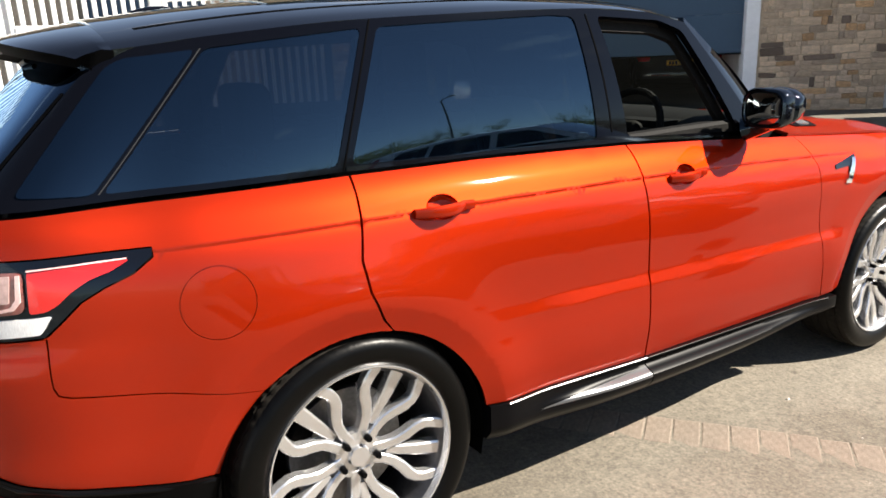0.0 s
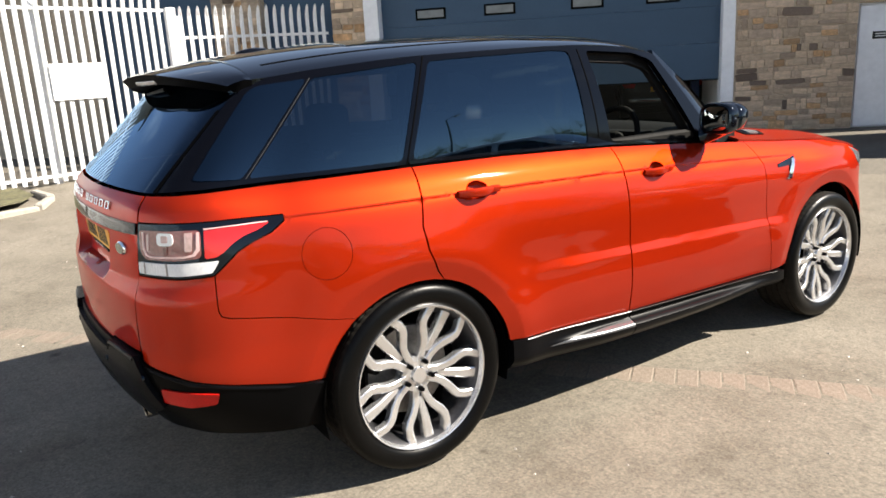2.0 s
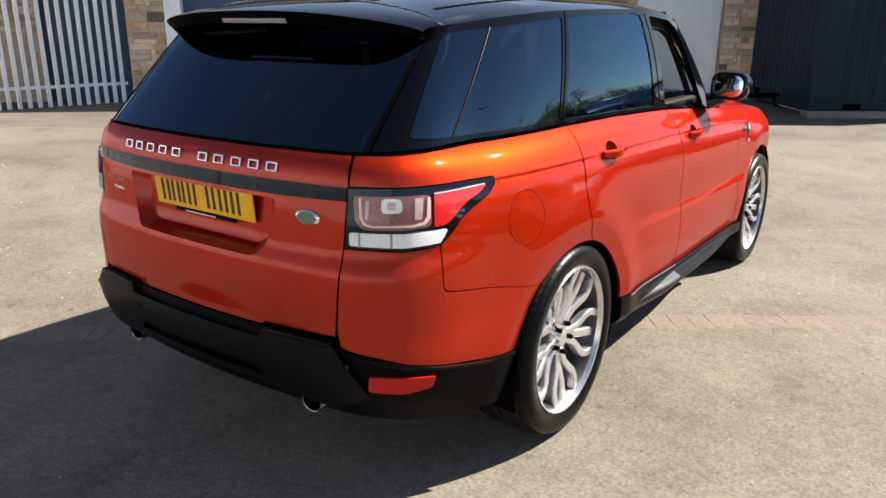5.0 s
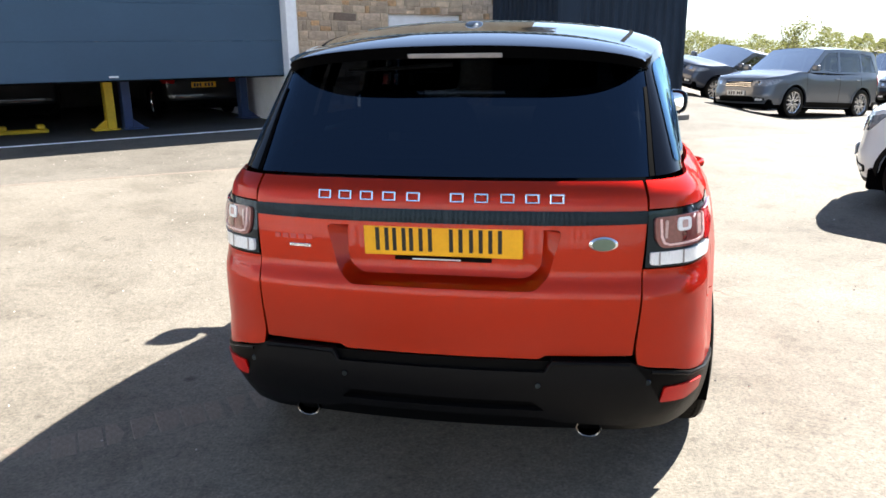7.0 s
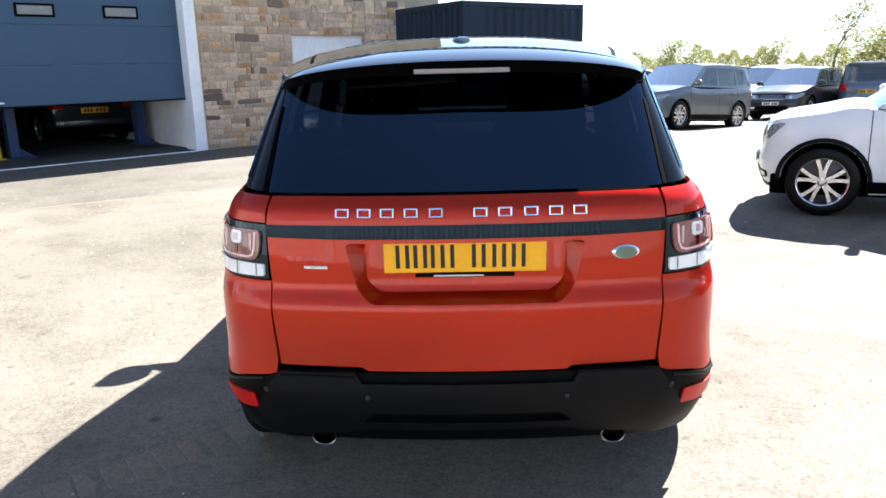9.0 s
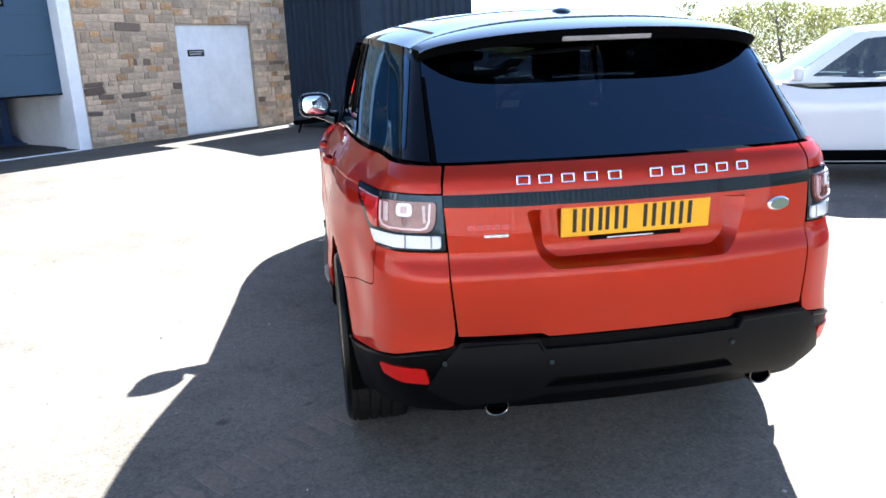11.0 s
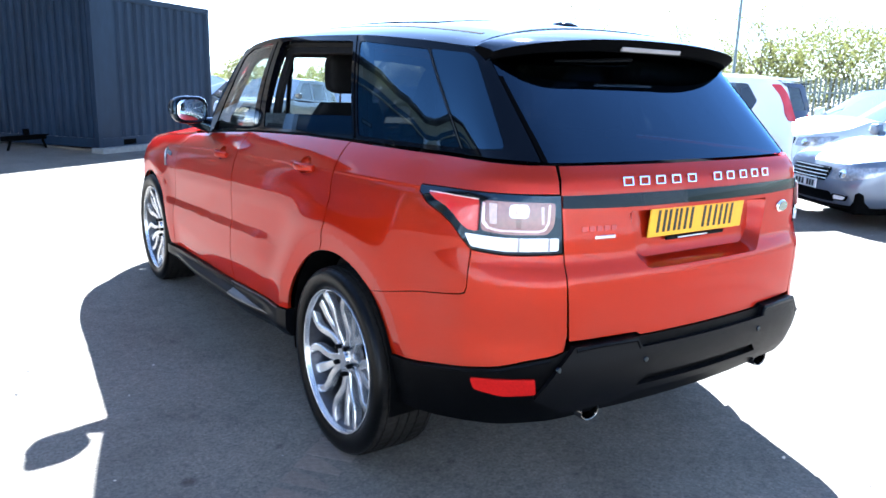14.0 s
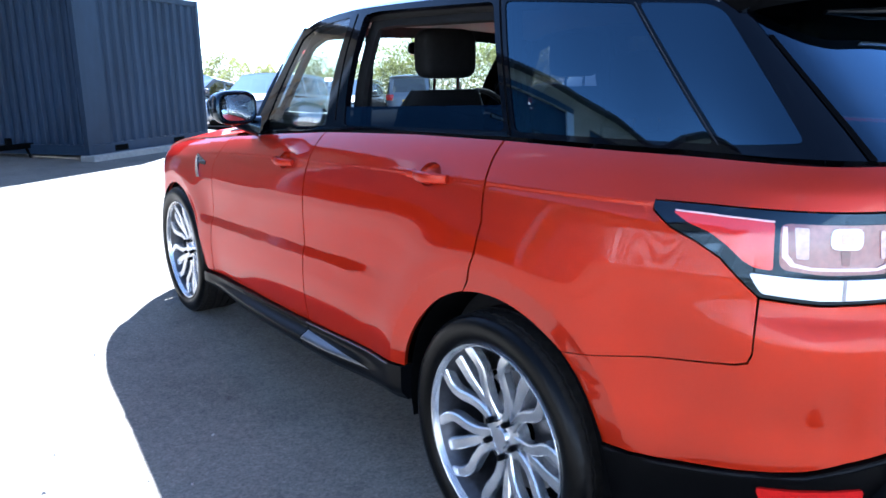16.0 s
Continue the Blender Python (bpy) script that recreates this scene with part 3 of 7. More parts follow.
for x0, x1 in ((-12.3, -9.62), (-8.6, -7.17)):
    tagged(part("side_door", box(x0, x1, 0.2, 0.26, BASE - 0.1, 3.95, 0.01), M["door_blue"], None, at=FACE), "dark blue closed side door", "door", "side doors", "structure")

white_door = tagged(thing("door_white", "wide white door with a small sign in the stone wall", "door", at=FACE), kind="structure")
part("door_surround", box(2.0, 3.79, 0.10, 0.30, BASE - 0.1, BASE + 2.05, 0.01), M["white_paint"], white_door)
for x0, x1 in ((2.04, 3.75),):
    part("door_leaf", box(x0, x1, 0.055, 0.10, BASE + 0.02, BASE + 2.01, 0.006), M["white_paint"], white_door)
sign = part("sign", box(2.25, 2.62, 0.045, 0.055, 1.70, 1.82, 0.003), M["plate_black"], white_door, "small dark sign with pale bars")
part("sign_bar", box(2.29, 2.58, 0.042, 0.045, 1.775, 1.79), M["plate_white"], sign)
part("sign_bar", box(2.29, 2.55, 0.042, 0.045, 1.735, 1.75), M["plate_white"], sign)


# ---- lifts and cars in the workshop ----
def lift_post(u, v, material, label, turn=1):
    p = thing("lift_post", label, "vehicle lift", "lift posts", at=FACE @ pose(u, v, BASE + 0.015))
    part("column", box(-0.08, 0.08, -0.13, 0.13, 0.02, 3.4, 0.012), material, p)
    part("foot_plate", box(-0.12 if turn > 0 else -0.32, 0.32 if turn > 0 else 0.12, -0.2, 0.2, 0, 0.025, 0.005), material, p)
    part("carriage", box(-0.10, 0.10, -0.17, -0.10, 0.9, 1.5, 0.015), material, p)
    part("foot_brace", prism([(turn * 0.07, 0.02), (turn * 0.30, 0.02), (turn * 0.07, 0.20)][::turn], -0.05, 0.05), material, p)
    return p


for u, v, turn in ((-5.70, 1.6, 1), (-3.02, 1.6, -1), (-5.9, 4.6, 1)):
    lift_post(u, v, M["yellow"], "yellow steel two-post lift column on the floor", turn)
for u, v in ((-2.75, 1.5), (-0.3, 2.2)):
    lift_post(u, v, M["lift_blue"], "blue steel two-post lift column on the floor")
ramp_low = thing("lift_ramp", "low yellow lift cross-piece on the workshop floor", "vehicle lift", at=FACE @ pose(-4.45, 1.9, BASE + 0.015))
part("cross_piece", box(-0.42, 0.42, -0.12, 0.12, 0, 0.07, 0.02), M["yellow"], ramp_low)
for dx in (-0.30, 0.30):
    part("pad", box(dx - 0.07, dx + 0.07, -0.1, 0.1, 0.07, 0.15, 0.02), M["yellow"], ramp_low)

# ---- shipping container ----
CONT = pose(0.0, 10.56, 0, 0, 0, math.degrees(0.64))
CL, CW, CH, CZ = 3.03, 2.3, 2.47, 0.29
box_c = thing("shipping_container", "dark blue corrugated steel container on pale sleepers", "container", at=CONT)


def corrugated(x0, x1, z0, z1, pitch=0.21, depth=0.036):
    pts, x = [], x0
    while x < x1 - 1e-6:
        for f, d in ((0, 0), (0.34, 0), (0.5, 1), (0.84, 1)):
            if x + f * pitch < x1:
                pts.append((x + f * pitch, d * depth))
        x += pitch
    pts.append((x1, 0))
    b = bmesh.new()
    lo = [b.verts.new((x, y, z0)) for x, y in pts]
    hi = [b.verts.new((x, y, z1)) for x, y in pts]
    lo2 = [b.verts.new((x, y + 0.02, z0)) for x, y in pts]
    hi2 = [b.verts.new((x, y + 0.02, z1)) for x, y in pts]
    for i in range(len(pts) - 1):
        b.faces.new((lo[i], lo[i + 1], hi[i + 1], hi[i]))
        b.faces.new((lo2[i + 1], lo2[i], hi2[i], hi2[i + 1]))
    return b


z0, z1 = CZ + 0.15, CZ + CH - 0.08
part("front_side", corrugated(0.42, CL - 0.06, z0, z1), M["dark_steel"], box_c, at=pose(0, 0.012, 0))
part("plain_panel", box(0.08, 0.42, 0.008, 0.03, z0, z1, 0.004), M["dark_steel"], box_c)
part("end_side", corrugated(0.08, CW - 0.08, z0, z1, 0.17, 0.045), M["dark_steel"], box_c, at=pose(0.012, CW, 0, 0, 0, -90))
part("far_end", box(CL - 0.03, CL - 0.01, 0.05, CW - 0.05, z0, z1), M["dark_steel"], box_c)
part("back_side", box(0.05, CL - 0.05, CW - 0.03, CW - 0.01, z0, z1), M["dark_steel"], box_c)
part("top_sheet", box(0.02, CL - 0.02, 0.02, CW - 0.02, CZ + CH - 0.06, CZ + CH - 0.03), M["dark_steel"], box_c)
for x, y in ((0, 0), (CL - 0.09, 0), (0, CW - 0.09), (CL - 0.09, CW - 0.09)):
    part("corner_post", box(x, x + 0.09, y, y + 0.09, CZ, CZ + CH, 0.006), M["dark_steel"], box_c)
for z in (CZ, CZ + CH - 0.1):
    hh = 0.15 if z == CZ else 0.1
    part("rail", box(0.09, CL - 0.09, 0.0, 0.05, z, z + hh, 0.006), M["dark_steel"], box_c)
    part("rail", box(0.0, 0.05, 0.09, CW - 0.09, z, z + hh, 0.006), M["dark_steel"], box_c)
for x in (0.55, 2.0):
    part("fork_pocket", box(x, x + 0.3, -0.004, 0.02, CZ + 0.02, CZ + 0.11, 0.003), M["liner"], box_c)
sleeper = thing("sleeper", "pale concrete sleeper under the container", "sleeper", "container sleepers", at=CONT)
part("beam", box(-0.05, CL + 0.15, -0.12, 0.14, 0.05, CZ, 0.015), M["concrete"], sleeper)
copy_thing(sleeper, CONT @ pose(0, CW, 0))
# a small trestle stands in front of the container's end
trestle = thing("trestle", "dark folding steel trestle beside the container", "trestle", at=CONT @ pose(-0.35, 1.15, ground_z(-0.5, 11.2)))
part("beam", box(-0.45, 0.45, -0.05, 0.05, 0.16, 0.24, 0.01), M["liner"], trestle)
part("upright", box(-0.04, 0.04, -0.04, 0.04, 0.24, 0.34, 0.01), M["liner"], trestle)
for dx in (-0.3, 0.3):
    part("leg", tube([(dx, 0, 0.18), (dx * 1.25, 0.0, 0.0)], 0.02, 8), M["liner"], trestle)


# ---- palisade fences ----


def pale_mesh(h, w, material):
    """A W-section pale with a split, splayed tip."""
    prof = [(-w / 2, 0), (-w * 0.3, -0.014), (0, -0.004), (w * 0.3, -0.014), (w / 2, 0)]
    b = bmesh.new()
    rows = []
    for z, k, out in ((0, 1, 0), (h - 0.28, 1, 0), (h - 0.16, 1, -0.02), (h - 0.05, 0.7, -0.07), (h, 0.12, -0.10)):
        rows.append([b.verts.new((x * k, y + out, z)) for x, y in prof])
    for r0, r1 in zip(rows, rows[1:]):
        for i in range(len(prof) - 1):
            b.faces.new((r0[i], r0[i + 1], r1[i + 1], r1[i]))
    geo = bmesh.ops.extrude_face_region(b, geom=b.faces[:])
    for v in geo["geom"]:
        if isinstance(v, bmesh.types.BMVert):
            v.co.y += 0.006
    bmesh.ops.recalc_face_normals(b, faces=b.faces[:])
    me = bpy.data.meshes.new("pale")
    b.to_mesh(me)
    b.free()
    me.materials.append(material)
    return me


def palisade(a, b2, h, pitch, w, label, material, rails=(0.35, -0.55), posts=True, base=None, mesh=None):
    a, b2 = Vector(a), Vector(b2)
    length = (b2 - a).length
    z = ground_z(a.x, a.y) if base is None else base
    f = thing("palisade_fence", label, "fence", at=pose(a.x, a.y, z, 0, 0, math.degrees(math.atan2(b2.y - a.y, b2.x - a.x))))
    me = mesh or pale_mesh(h - 0.05, w, material)
    n = int(length / pitch)
    for i in range(n):
        add("pale", me, None, f, at=pose(pitch * (i + 0.5), 0, 0.05))
    for r in rails:
        z0 = r if r > 0 else h + r
        part("rail", box(0, length, 0.006, 0.056, z0, z0 + 0.05, 0.004), material, f)
    if posts:
        for i in range(int(length / 2.75) + 1):
            part("post", box(min(length, i * 2.75) - 0.05, min(length, i * 2.75) + 0.05, 0.056, 0.15, 0, h - 0.15, 0.004), material, f)
    return f


palisade((-9.15, -2.6), (-10.35, 2.15), 3.0, 0.152, 0.075, "tall white palisade gate leaf standing on the yard", M["fence_white"], rails=(0.12, -0.32), base=0.16)
palisade((-10.4, 2.35), (-9.9, 5.02), 2.75, 0.15, 0.07, "white palisade fence running to the stone workshop", M["fence_white"], base=0.18)
palisade((-8.9, -9.3), (-9.1, -2.9), 2.9, 0.152, 0.075, "white palisade fence along the side of the yard", M["fence_white"])
palisade((9.6, -9.4), (-8.8, -9.4), 2.9, 0.152, 0.075, "long white palisade fence closing the yard", M["fence_white"])
post = thing("gate_post", "thick white gate post on the yard", "post", at=pose(-10.38, 2.25, 0.16))
part("shaft", box(-0.08, 0.08, -0.08, 0.08, 0, 2.75, 0.01), M["fence_white"], post)
board = thing("notice_board", "white blank board fixed to the palisade gate", "board", at=pose(-9.97, 0.62, 1.47, 0, 0, 104))
part("panel", box(-0.48, 0.34, -0.05, -0.035, 0, 0.56, 0.004), M["white_paint"], board)

# grass verge with kerb at the foot of the gate
verge = tagged(add("verge", mesh_of("v", [(x, y, ground_z(x, y) + 0.075) for x, y in ((-9.6, -1.9), (-8.3, -1.8), (-7.95, -1.1), (-8.1, -0.65), (-8.6, -0.45), (-9.6, -0.6))], [(0, 1, 2, 3, 4, 5)], False), M["grass"]), "rough grass verge behind a kerb", "verge", kind="structure")
line = [(-8.0, -2.6), (-7.75, -1.9), (-7.5, -1.15), (-7.7, -0.5), (-8.35, -0.28), (-9.2, -0.4)]
for (xa, ya), (xb, yb) in zip(line, line[1:]):
    ln = math.hypot(xb - xa, yb - ya)
    k = tagged(part("kerb", box(0, ln - 0.01, -0.06, 0.06, -0.1, 0.085, 0.02), M["kerb"], None, at=pose(xa, ya, ground_z(xa, ya), 0, 0, math.degrees(math.atan2(yb - ya, xb - xa)))), "pale concrete kerb stone", "kerb", "kerb stones", "structure")


# ---- the red car ----
PLAN = [(0, -1.005), (0.2, -1.0), (0.4, -0.985), (0.6, -0.957), (0.70, -0.918), (0.79, -0.85), (0.85, -0.76), (0.885, -0.66), (0.915, -0.5),
        (0.945, -0.35), (0.968, -0.15), (0.98, 0.1), (0.985, 0.6), (0.985, 1.3), (0.98, 2.0), (0.975, 2.5), (0.967, 2.9), (0.935, 3.22),
        (0.872, 3.45), (0.755, 3.63), (0.57, 3.745), (0.3, 3.81), (0, 3.83)]


def plan_table():
    """The plan line of the body as (arc length, x, y), finely stepped."""
    p = [Vector((-PLAN[1][0], PLAN[1][1]))] + [Vector(q) for q in PLAN] + [Vector((-PLAN[-2][0], PLAN[-2][1]))]
    pts = []
    for i in range(1, len(p) - 2):
        for k in range(12):
            t = k / 12
            a, b, c, d = p[i - 1:i + 3]
            pts.append(0.5 * (2 * b + (c - a) * t + (2 * a - 5 * b + 4 * c - d) * t * t + (3 * b - a - 3 * c + d) * t ** 3))
    pts.append(Vector(PLAN[-1]))
    s, out = 0.0, []
    for i, q in enumerate(pts):
        if i:
            s += (q - pts[i - 1]).length
        out.append((s, q.x, q.y))
    return np.array(out)


TAB = plan_table()
S_END = TAB[-1, 0]
SIDE_ROWS = [i for i in range(len(TAB)) if -0.86 < TAB[i, 2] < 3.66]


def sy(y):
    """Arc length at which the flank has this y."""
    return float(np.interp(y, TAB[SIDE_ROWS, 2], TAB[SIDE_ROWS, 0]))


REAR_ROWS = [i for i in range(len(TAB)) if TAB[i, 2] < -0.4]


def sx(x):
    """Arc length at which the tail has this x."""
    return math.copysign(float(np.interp(abs(x), TAB[REAR_ROWS, 1], TAB[REAR_ROWS, 0])), x)


REAR_IN = [(0.2, -0.2), (0.34, -0.10), (0.42, -0.045), (0.5, -0.005), (0.6, 0.012), (0.68, 0.006), (0.80, 0.008), (0.872, 0.006), (0.895, 0.0), (0.938, -0.016), (0.955, -0.019), (1.0, -0.021), (1.10, -0.030),
           (1.18, -0.043), (1.22, -0.068), (1.25, -0.10), (1.4, -0.19), (1.55, -0.285), (1.72, -0.40)]
SIDE_IN = [(0.2, -0.12), (0.28, -0.055), (0.36, -0.024), (0.45, -0.008), (0.55, 0.0), (0.62, -0.003), (0.70, -0.009), (0.8, -0.010), (0.9, -0.008), (0.97, -0.010),
           (1.05, -0.020), (1.10, -0.032), (1.13, -0.046), (1.18, -0.072), (1.22, -0.105), (1.255, -0.142), (1.45, -0.185), (1.65, -0.235), (1.72, -0.258)]


def belt(y):
    return ramp(y, [(-1.0, 1.245), (0.1, 1.25), (1.15, 1.215), (1.95, 1.155), (2.4, 1.12), (3.4, 1.02)])


def fine_ramp(points):
    xs = np.linspace(points[0][0], points[-1][0], 240)
    ys = np.array([ramp(x, points) for x in xs])
    return lambda x: float(np.interp(x, xs, ys))


REAR_F, SIDE_F = fine_ramp(REAR_IN), fine_ramp(SIDE_IN)
BELT_X = np.linspace(-1.1, 3.9, 120)
BELT_Y = np.array([belt(y) for y in BELT_X])


def crease_z(y):
    return 1.126 - 0.014 * y - 0.011 * y * y


def ledge_z(y):
    return 0.755 - 0.041 * y


def arch_flare(q):
    """How far the body stands out at distance q from the rim of a wheel arch: a chamfered band, then a blister that dies away."""
    if q < 0.072:
        return 0.004 + 0.014 * max(0.0, q) / 0.072
    return 0.018 * math.exp(-((q - 0.072) / 0.12) ** 2)


def skin(s, z):
    """The body's outer surface at arc length s (from the middle of the tail) and height z; s below 0 is the mirrored half."""
    a = abs(s)
    x, y = np.interp(a, TAB[:, 0], TAB[:, 1]), np.interp(a, TAB[:, 0], TAB[:, 2])
    x0, y0 = np.interp(a - 0.012, TAB[:, 0], TAB[:, 1]), np.interp(a - 0.012, TAB[:, 0], TAB[:, 2])
    x1, y1 = np.interp(a + 0.012, TAB[:, 0], TAB[:, 1]), np.interp(a + 0.012, TAB[:, 0], TAB[:, 2])
    if a < 0.012:
        x0, y0 = -np.interp(0.012 - a, TAB[:, 0], TAB[:, 1]), y
    tx, ty = x1 - x0, y1 - y0
    n = math.hypot(tx, ty) or 1.0
    nx, ny = ty / n, -tx / n
    w = smoothstep(-0.93, -0.45, y)
    zz = z + (1.25 - float(np.interp(y, BELT_X, BELT_Y))) * smoothstep(0.75, 1.1, z)
    d = (1 - w) * REAR_F(z) + w * SIDE_F(zz)
    if w > 0:
        for cy in (0.0, 2.92):
            q = math.hypot(y - cy, z - 0.385) - 0.43
            d += w * arch_flare(q) * smoothstep(0.15, 0.35, z)
        # the crisp line that runs from the tail lamp through the handles
        e = z - crease_z(y)
        d += w * 0.0045 * (math.exp(-e / 0.05) if e > 0 else max(0.0, 1 + e / 0.007)) * smoothstep(2.9, 2.2, y)
        # the door moulding: a tilted ledge that fades out before the wheels
        e = min(1.0, max(0.0, (ledge_z(y) + 0.042 - z) / 0.042))
        d += w * 0.011 * e * smoothstep(0.42, 0.70, z) * smoothstep(0.40, 0.85, y) * smoothstep(2.50, 2.32, y)
    return Vector((math.copysign(x + d * nx, s) if s else x + d * nx, y + d * ny, z))


# the plan line at the top of the side windows, against arc length
TOP_ROWS = [(0.0, 0.0, -0.500), (sx(0.3), 0.275, -0.495), (sx(0.55), 0.50, -0.475), (sx(0.70), 0.604, -0.440), (sx(0.79), 0.636, -0.405), (sx(0.85), 0.654, -0.352), (sx(0.885), 0.669, -0.295),
            (sy(-0.5), 0.688, -0.218), (sy(-0.3), 0.712, -0.10), (sy(-0.1), 0.733, 0.03), (sy(0.2), 0.748, 0.245), (sy(0.5), 0.752, 0.505), (sy(1.0), 0.75, 1.0), (sy(1.4), 0.728, 1.4), (sy(1.7), 0.69, 1.7), (sy(2.1), 0.62, 2.1)]
TOP_S = np.linspace(0, TOP_ROWS[-1][0], 400)
TOP_X = np.array([ramp(s, [(r[0], r[1]) for r in TOP_ROWS]) for s in TOP_S])
TOP_Y = np.array([ramp(s, [(r[0], r[2]) for r in TOP_ROWS]) for s in TOP_S])


def house(s, z):
    """The glasshouse: ruled from the waist to the cant rail, slightly barrelled."""
    a = abs(s)
    y = float(np.interp(a, TAB[:, 0], TAB[:, 2]))
    zb = float(np.interp(y, BELT_X, BELT_Y))
    low = skin(a, zb)
    top = Vector((float(np.interp(a, TOP_S, TOP_X)), float(np.interp(a, TOP_S, TOP_Y)), 1.65))
    t = (z - zb) / (1.65 - zb)
    p = low.lerp(top, t)
    out = (low - Vector((0, 0.9, low.z)))
    out.z = 0
    p += out.normalized() * (0.004 + 0.014 * smoothstep(-0.75, -0.45, y)) * 4 * max(-0.1, t) * (1 - min(1.2, t))
    p.z = z
    return Vector((math.copysign(p.x, s) if s else p.x, p.y, z))


def sg(y, z):
    """Arc length at which the glasshouse has this y at height z."""
    lo, hi = sx(0.70), sy(2.3)
    for _ in range(26):
        mid = 0.5 * (lo + hi)
        if house(mid, z).y < y:
            lo = mid
        else:
            hi = mid
    return 0.5 * (lo + hi)


def windowline(points):
    return [(sg(y, z), z) for y, z in points]


def pad(x0, x1, y0, y1, z0, z1, p=0.42):
    """A padded block: a ball squared off towards its box."""
    b = bmesh.new()
    bmesh.ops.create_uvsphere(b, u_segments=28, v_segments=16, radius=1)
    f = lambda v: math.copysign(abs(v) ** p, v)
    for v in b.verts:
        n = v.co.normalized()
        h = math.hypot(n.x, n.y)
        c, sn = (n.x / h, n.y / h) if h > 1e-6 else (1, 0)
        v.co = Vector(((x0 + x1) / 2 + (x1 - x0) / 2 * f(h) * f(c), (y0 + y1) / 2 + (y1 - y0) / 2 * f(h) * f(sn), (z0 + z1) / 2 + (z1 - z0) / 2 * f(n.z)))
    return b


def flank(y, z):
    return skin(sy(y), z)


def cut(points):
    """Outline points ('y' or 'x', value, z) as (s, z)."""
    return [((sy if k == "y" else sx)(v), z) for k, v, z in points]


def sideline(points):
    return [(sy(y), z) for y, z in points]


WHEEL_Z = {(1, 0): 0.414, (-1, 0): 0.360, (1, 1): 0.366, (-1, 1): 0.402}
ARCH = 0.43
hero = thing("suv", "orange-red metallic SUV with black roof parked on the asphalt yard", "car")


# finer points along the lines where the side is folded
FOLDS = [(sy(y), crease_z(y) + dz) for y in np.arange(-0.5, 2.6, 0.022) for dz in (-0.011, -0.007, -0.0035, 0.0, 0.006, 0.014)]
FOLDS += [(sy(y), ledge_z(y) + dz) for y in np.arange(0.4, 2.5, 0.025) for dz in (-0.012, -0.004, 0.004, 0.014, 0.028, 0.038, 0.046)]
FOLDS += [(sy(cy + (0.43 + q) * math.cos(a)), 0.385 + (0.43 + q) * math.sin(a)) for cy in (0.0, 2.92) for a in np.linspace(0, math.pi, 56)
          for q in (0.02, 0.045, 0.064, 0.069, 0.074, 0.080, 0.095, 0.115) if -0.72 < cy + (0.43 + q) * math.cos(a) < 3.5]


def both(fn):
    for side in (1, -1):
        fn(side)


def body_patch(name, outline, material, side, label="", parent=None, fn=skin, **kw):
    return surface_patch(name, outline, fn, material, parent or hero, label, mirror=side < 0, **kw)


def arch_line(cy, a0, a1, r=ARCH, n=16):
    return [(cy + r * math.cos(radians(a0 + (a1 - a0) * i / n)), 0.385 + r * math.sin(radians(a0 + (a1 - a0) * i / n))) for i in range(n + 1)]


GAP = 0.004


def dish(y, z):
    """Outline of a door handle's recess."""
    return [(sy(y + 0.056 * math.cos(a)), z + 0.004 + 0.036 * math.sin(a)) for a in np.linspace(0, 2 * math.pi, 25)[:-1]]


def doors(side):
    b = lambda y: belt(y) - 0.014
    # rear door: its back edge runs down and round the wheel arch
    edge = [(0.068, b(0.068)), (0.055, 1.12), (0.036, 1.02), (0.048, 0.93), (0.085, 0.84)]
    a_top, a_low = math.degrees(math.asin((0.80 - 0.385) / ARCH)), math.degrees(math.asin((0.468 - 0.385) / ARCH))
    outline = edge + arch_line(0, a_top, a_low) + [(1.16, 0.424), (1.163, 0.8), (1.15, b(1.15)), (0.9, b(0.9)), (0.5, b(0.5))]
    d = body_patch("rear_door", sideline([(y + GAP, z) for y, z in outline]), M["red"], side, holes=[dish(0.318, 1.118)], step=0.025, extra=FOLDS)
    handle(d, 0.318, 1.118, side)
    outline = [(1.172, 0.424), (1.175, 0.8), (1.162, b(1.162)), (1.6, b(1.6)), (2.0, b(2.0)), (2.2, b(2.2)), (2.255, 1.0), (2.27, 0.75), (2.31, 0.5), (2.335, 0.388)]
    d = body_patch("front_door", sideline(outline), M["red"], side, holes=[dish(1.392, 1.072)], step=0.025, extra=FOLDS)
    handle(d, 1.392, 1.072, side)


def handle(door, y, z, side):
    """A body-coloured lever with its dished recess and lock cap."""
    rim = dish(y, z)
    mid = (sum(p[0] for p in rim) / len(rim), sum(p[1] for p in rim) / len(rim))
    rings = []
    for k, deep in ((1.0, 0.002), (0.97, 0.010), (0.85, 0.022), (0.6, 0.031), (0.3, 0.035)):
        ring = [skin(mid[0] + (p[0] - mid[0]) * k, mid[1] + (p[1] - mid[1]) * k) for p in rim]
        rings.append([(side * (q.x - deep), q.y, q.z) for q in ring])
    b = loft(rings, caps=False)
    b.faces.new([v for v in b.verts][-len(rim):])
    part("handle_recess", b, M["red"], door, "dished handle recess", smooth=True)
    rings = []
    for i in range(13):
        t = i / 12
        yy = y - 0.10 + 0.20 * t
        surf = flank(yy, z).x
        outx = 0.006 + 0.03 * math.sin(math.pi * min(1, max(0, 1.25 * t - 0.05))) ** 0.7 if t < 0.84 else 0.012
        h = 0.014 + 0.004 * math.sin(math.pi * t)
        rings.append([(side * (surf + outx + 0.010 * math.cos(k * math.pi / 4)), yy, z + h * math.sin(k * math.pi / 4)) for k in range(8)])
    part("door_handle", loft(rings), M["red"], door, smooth=True)


both(doors)

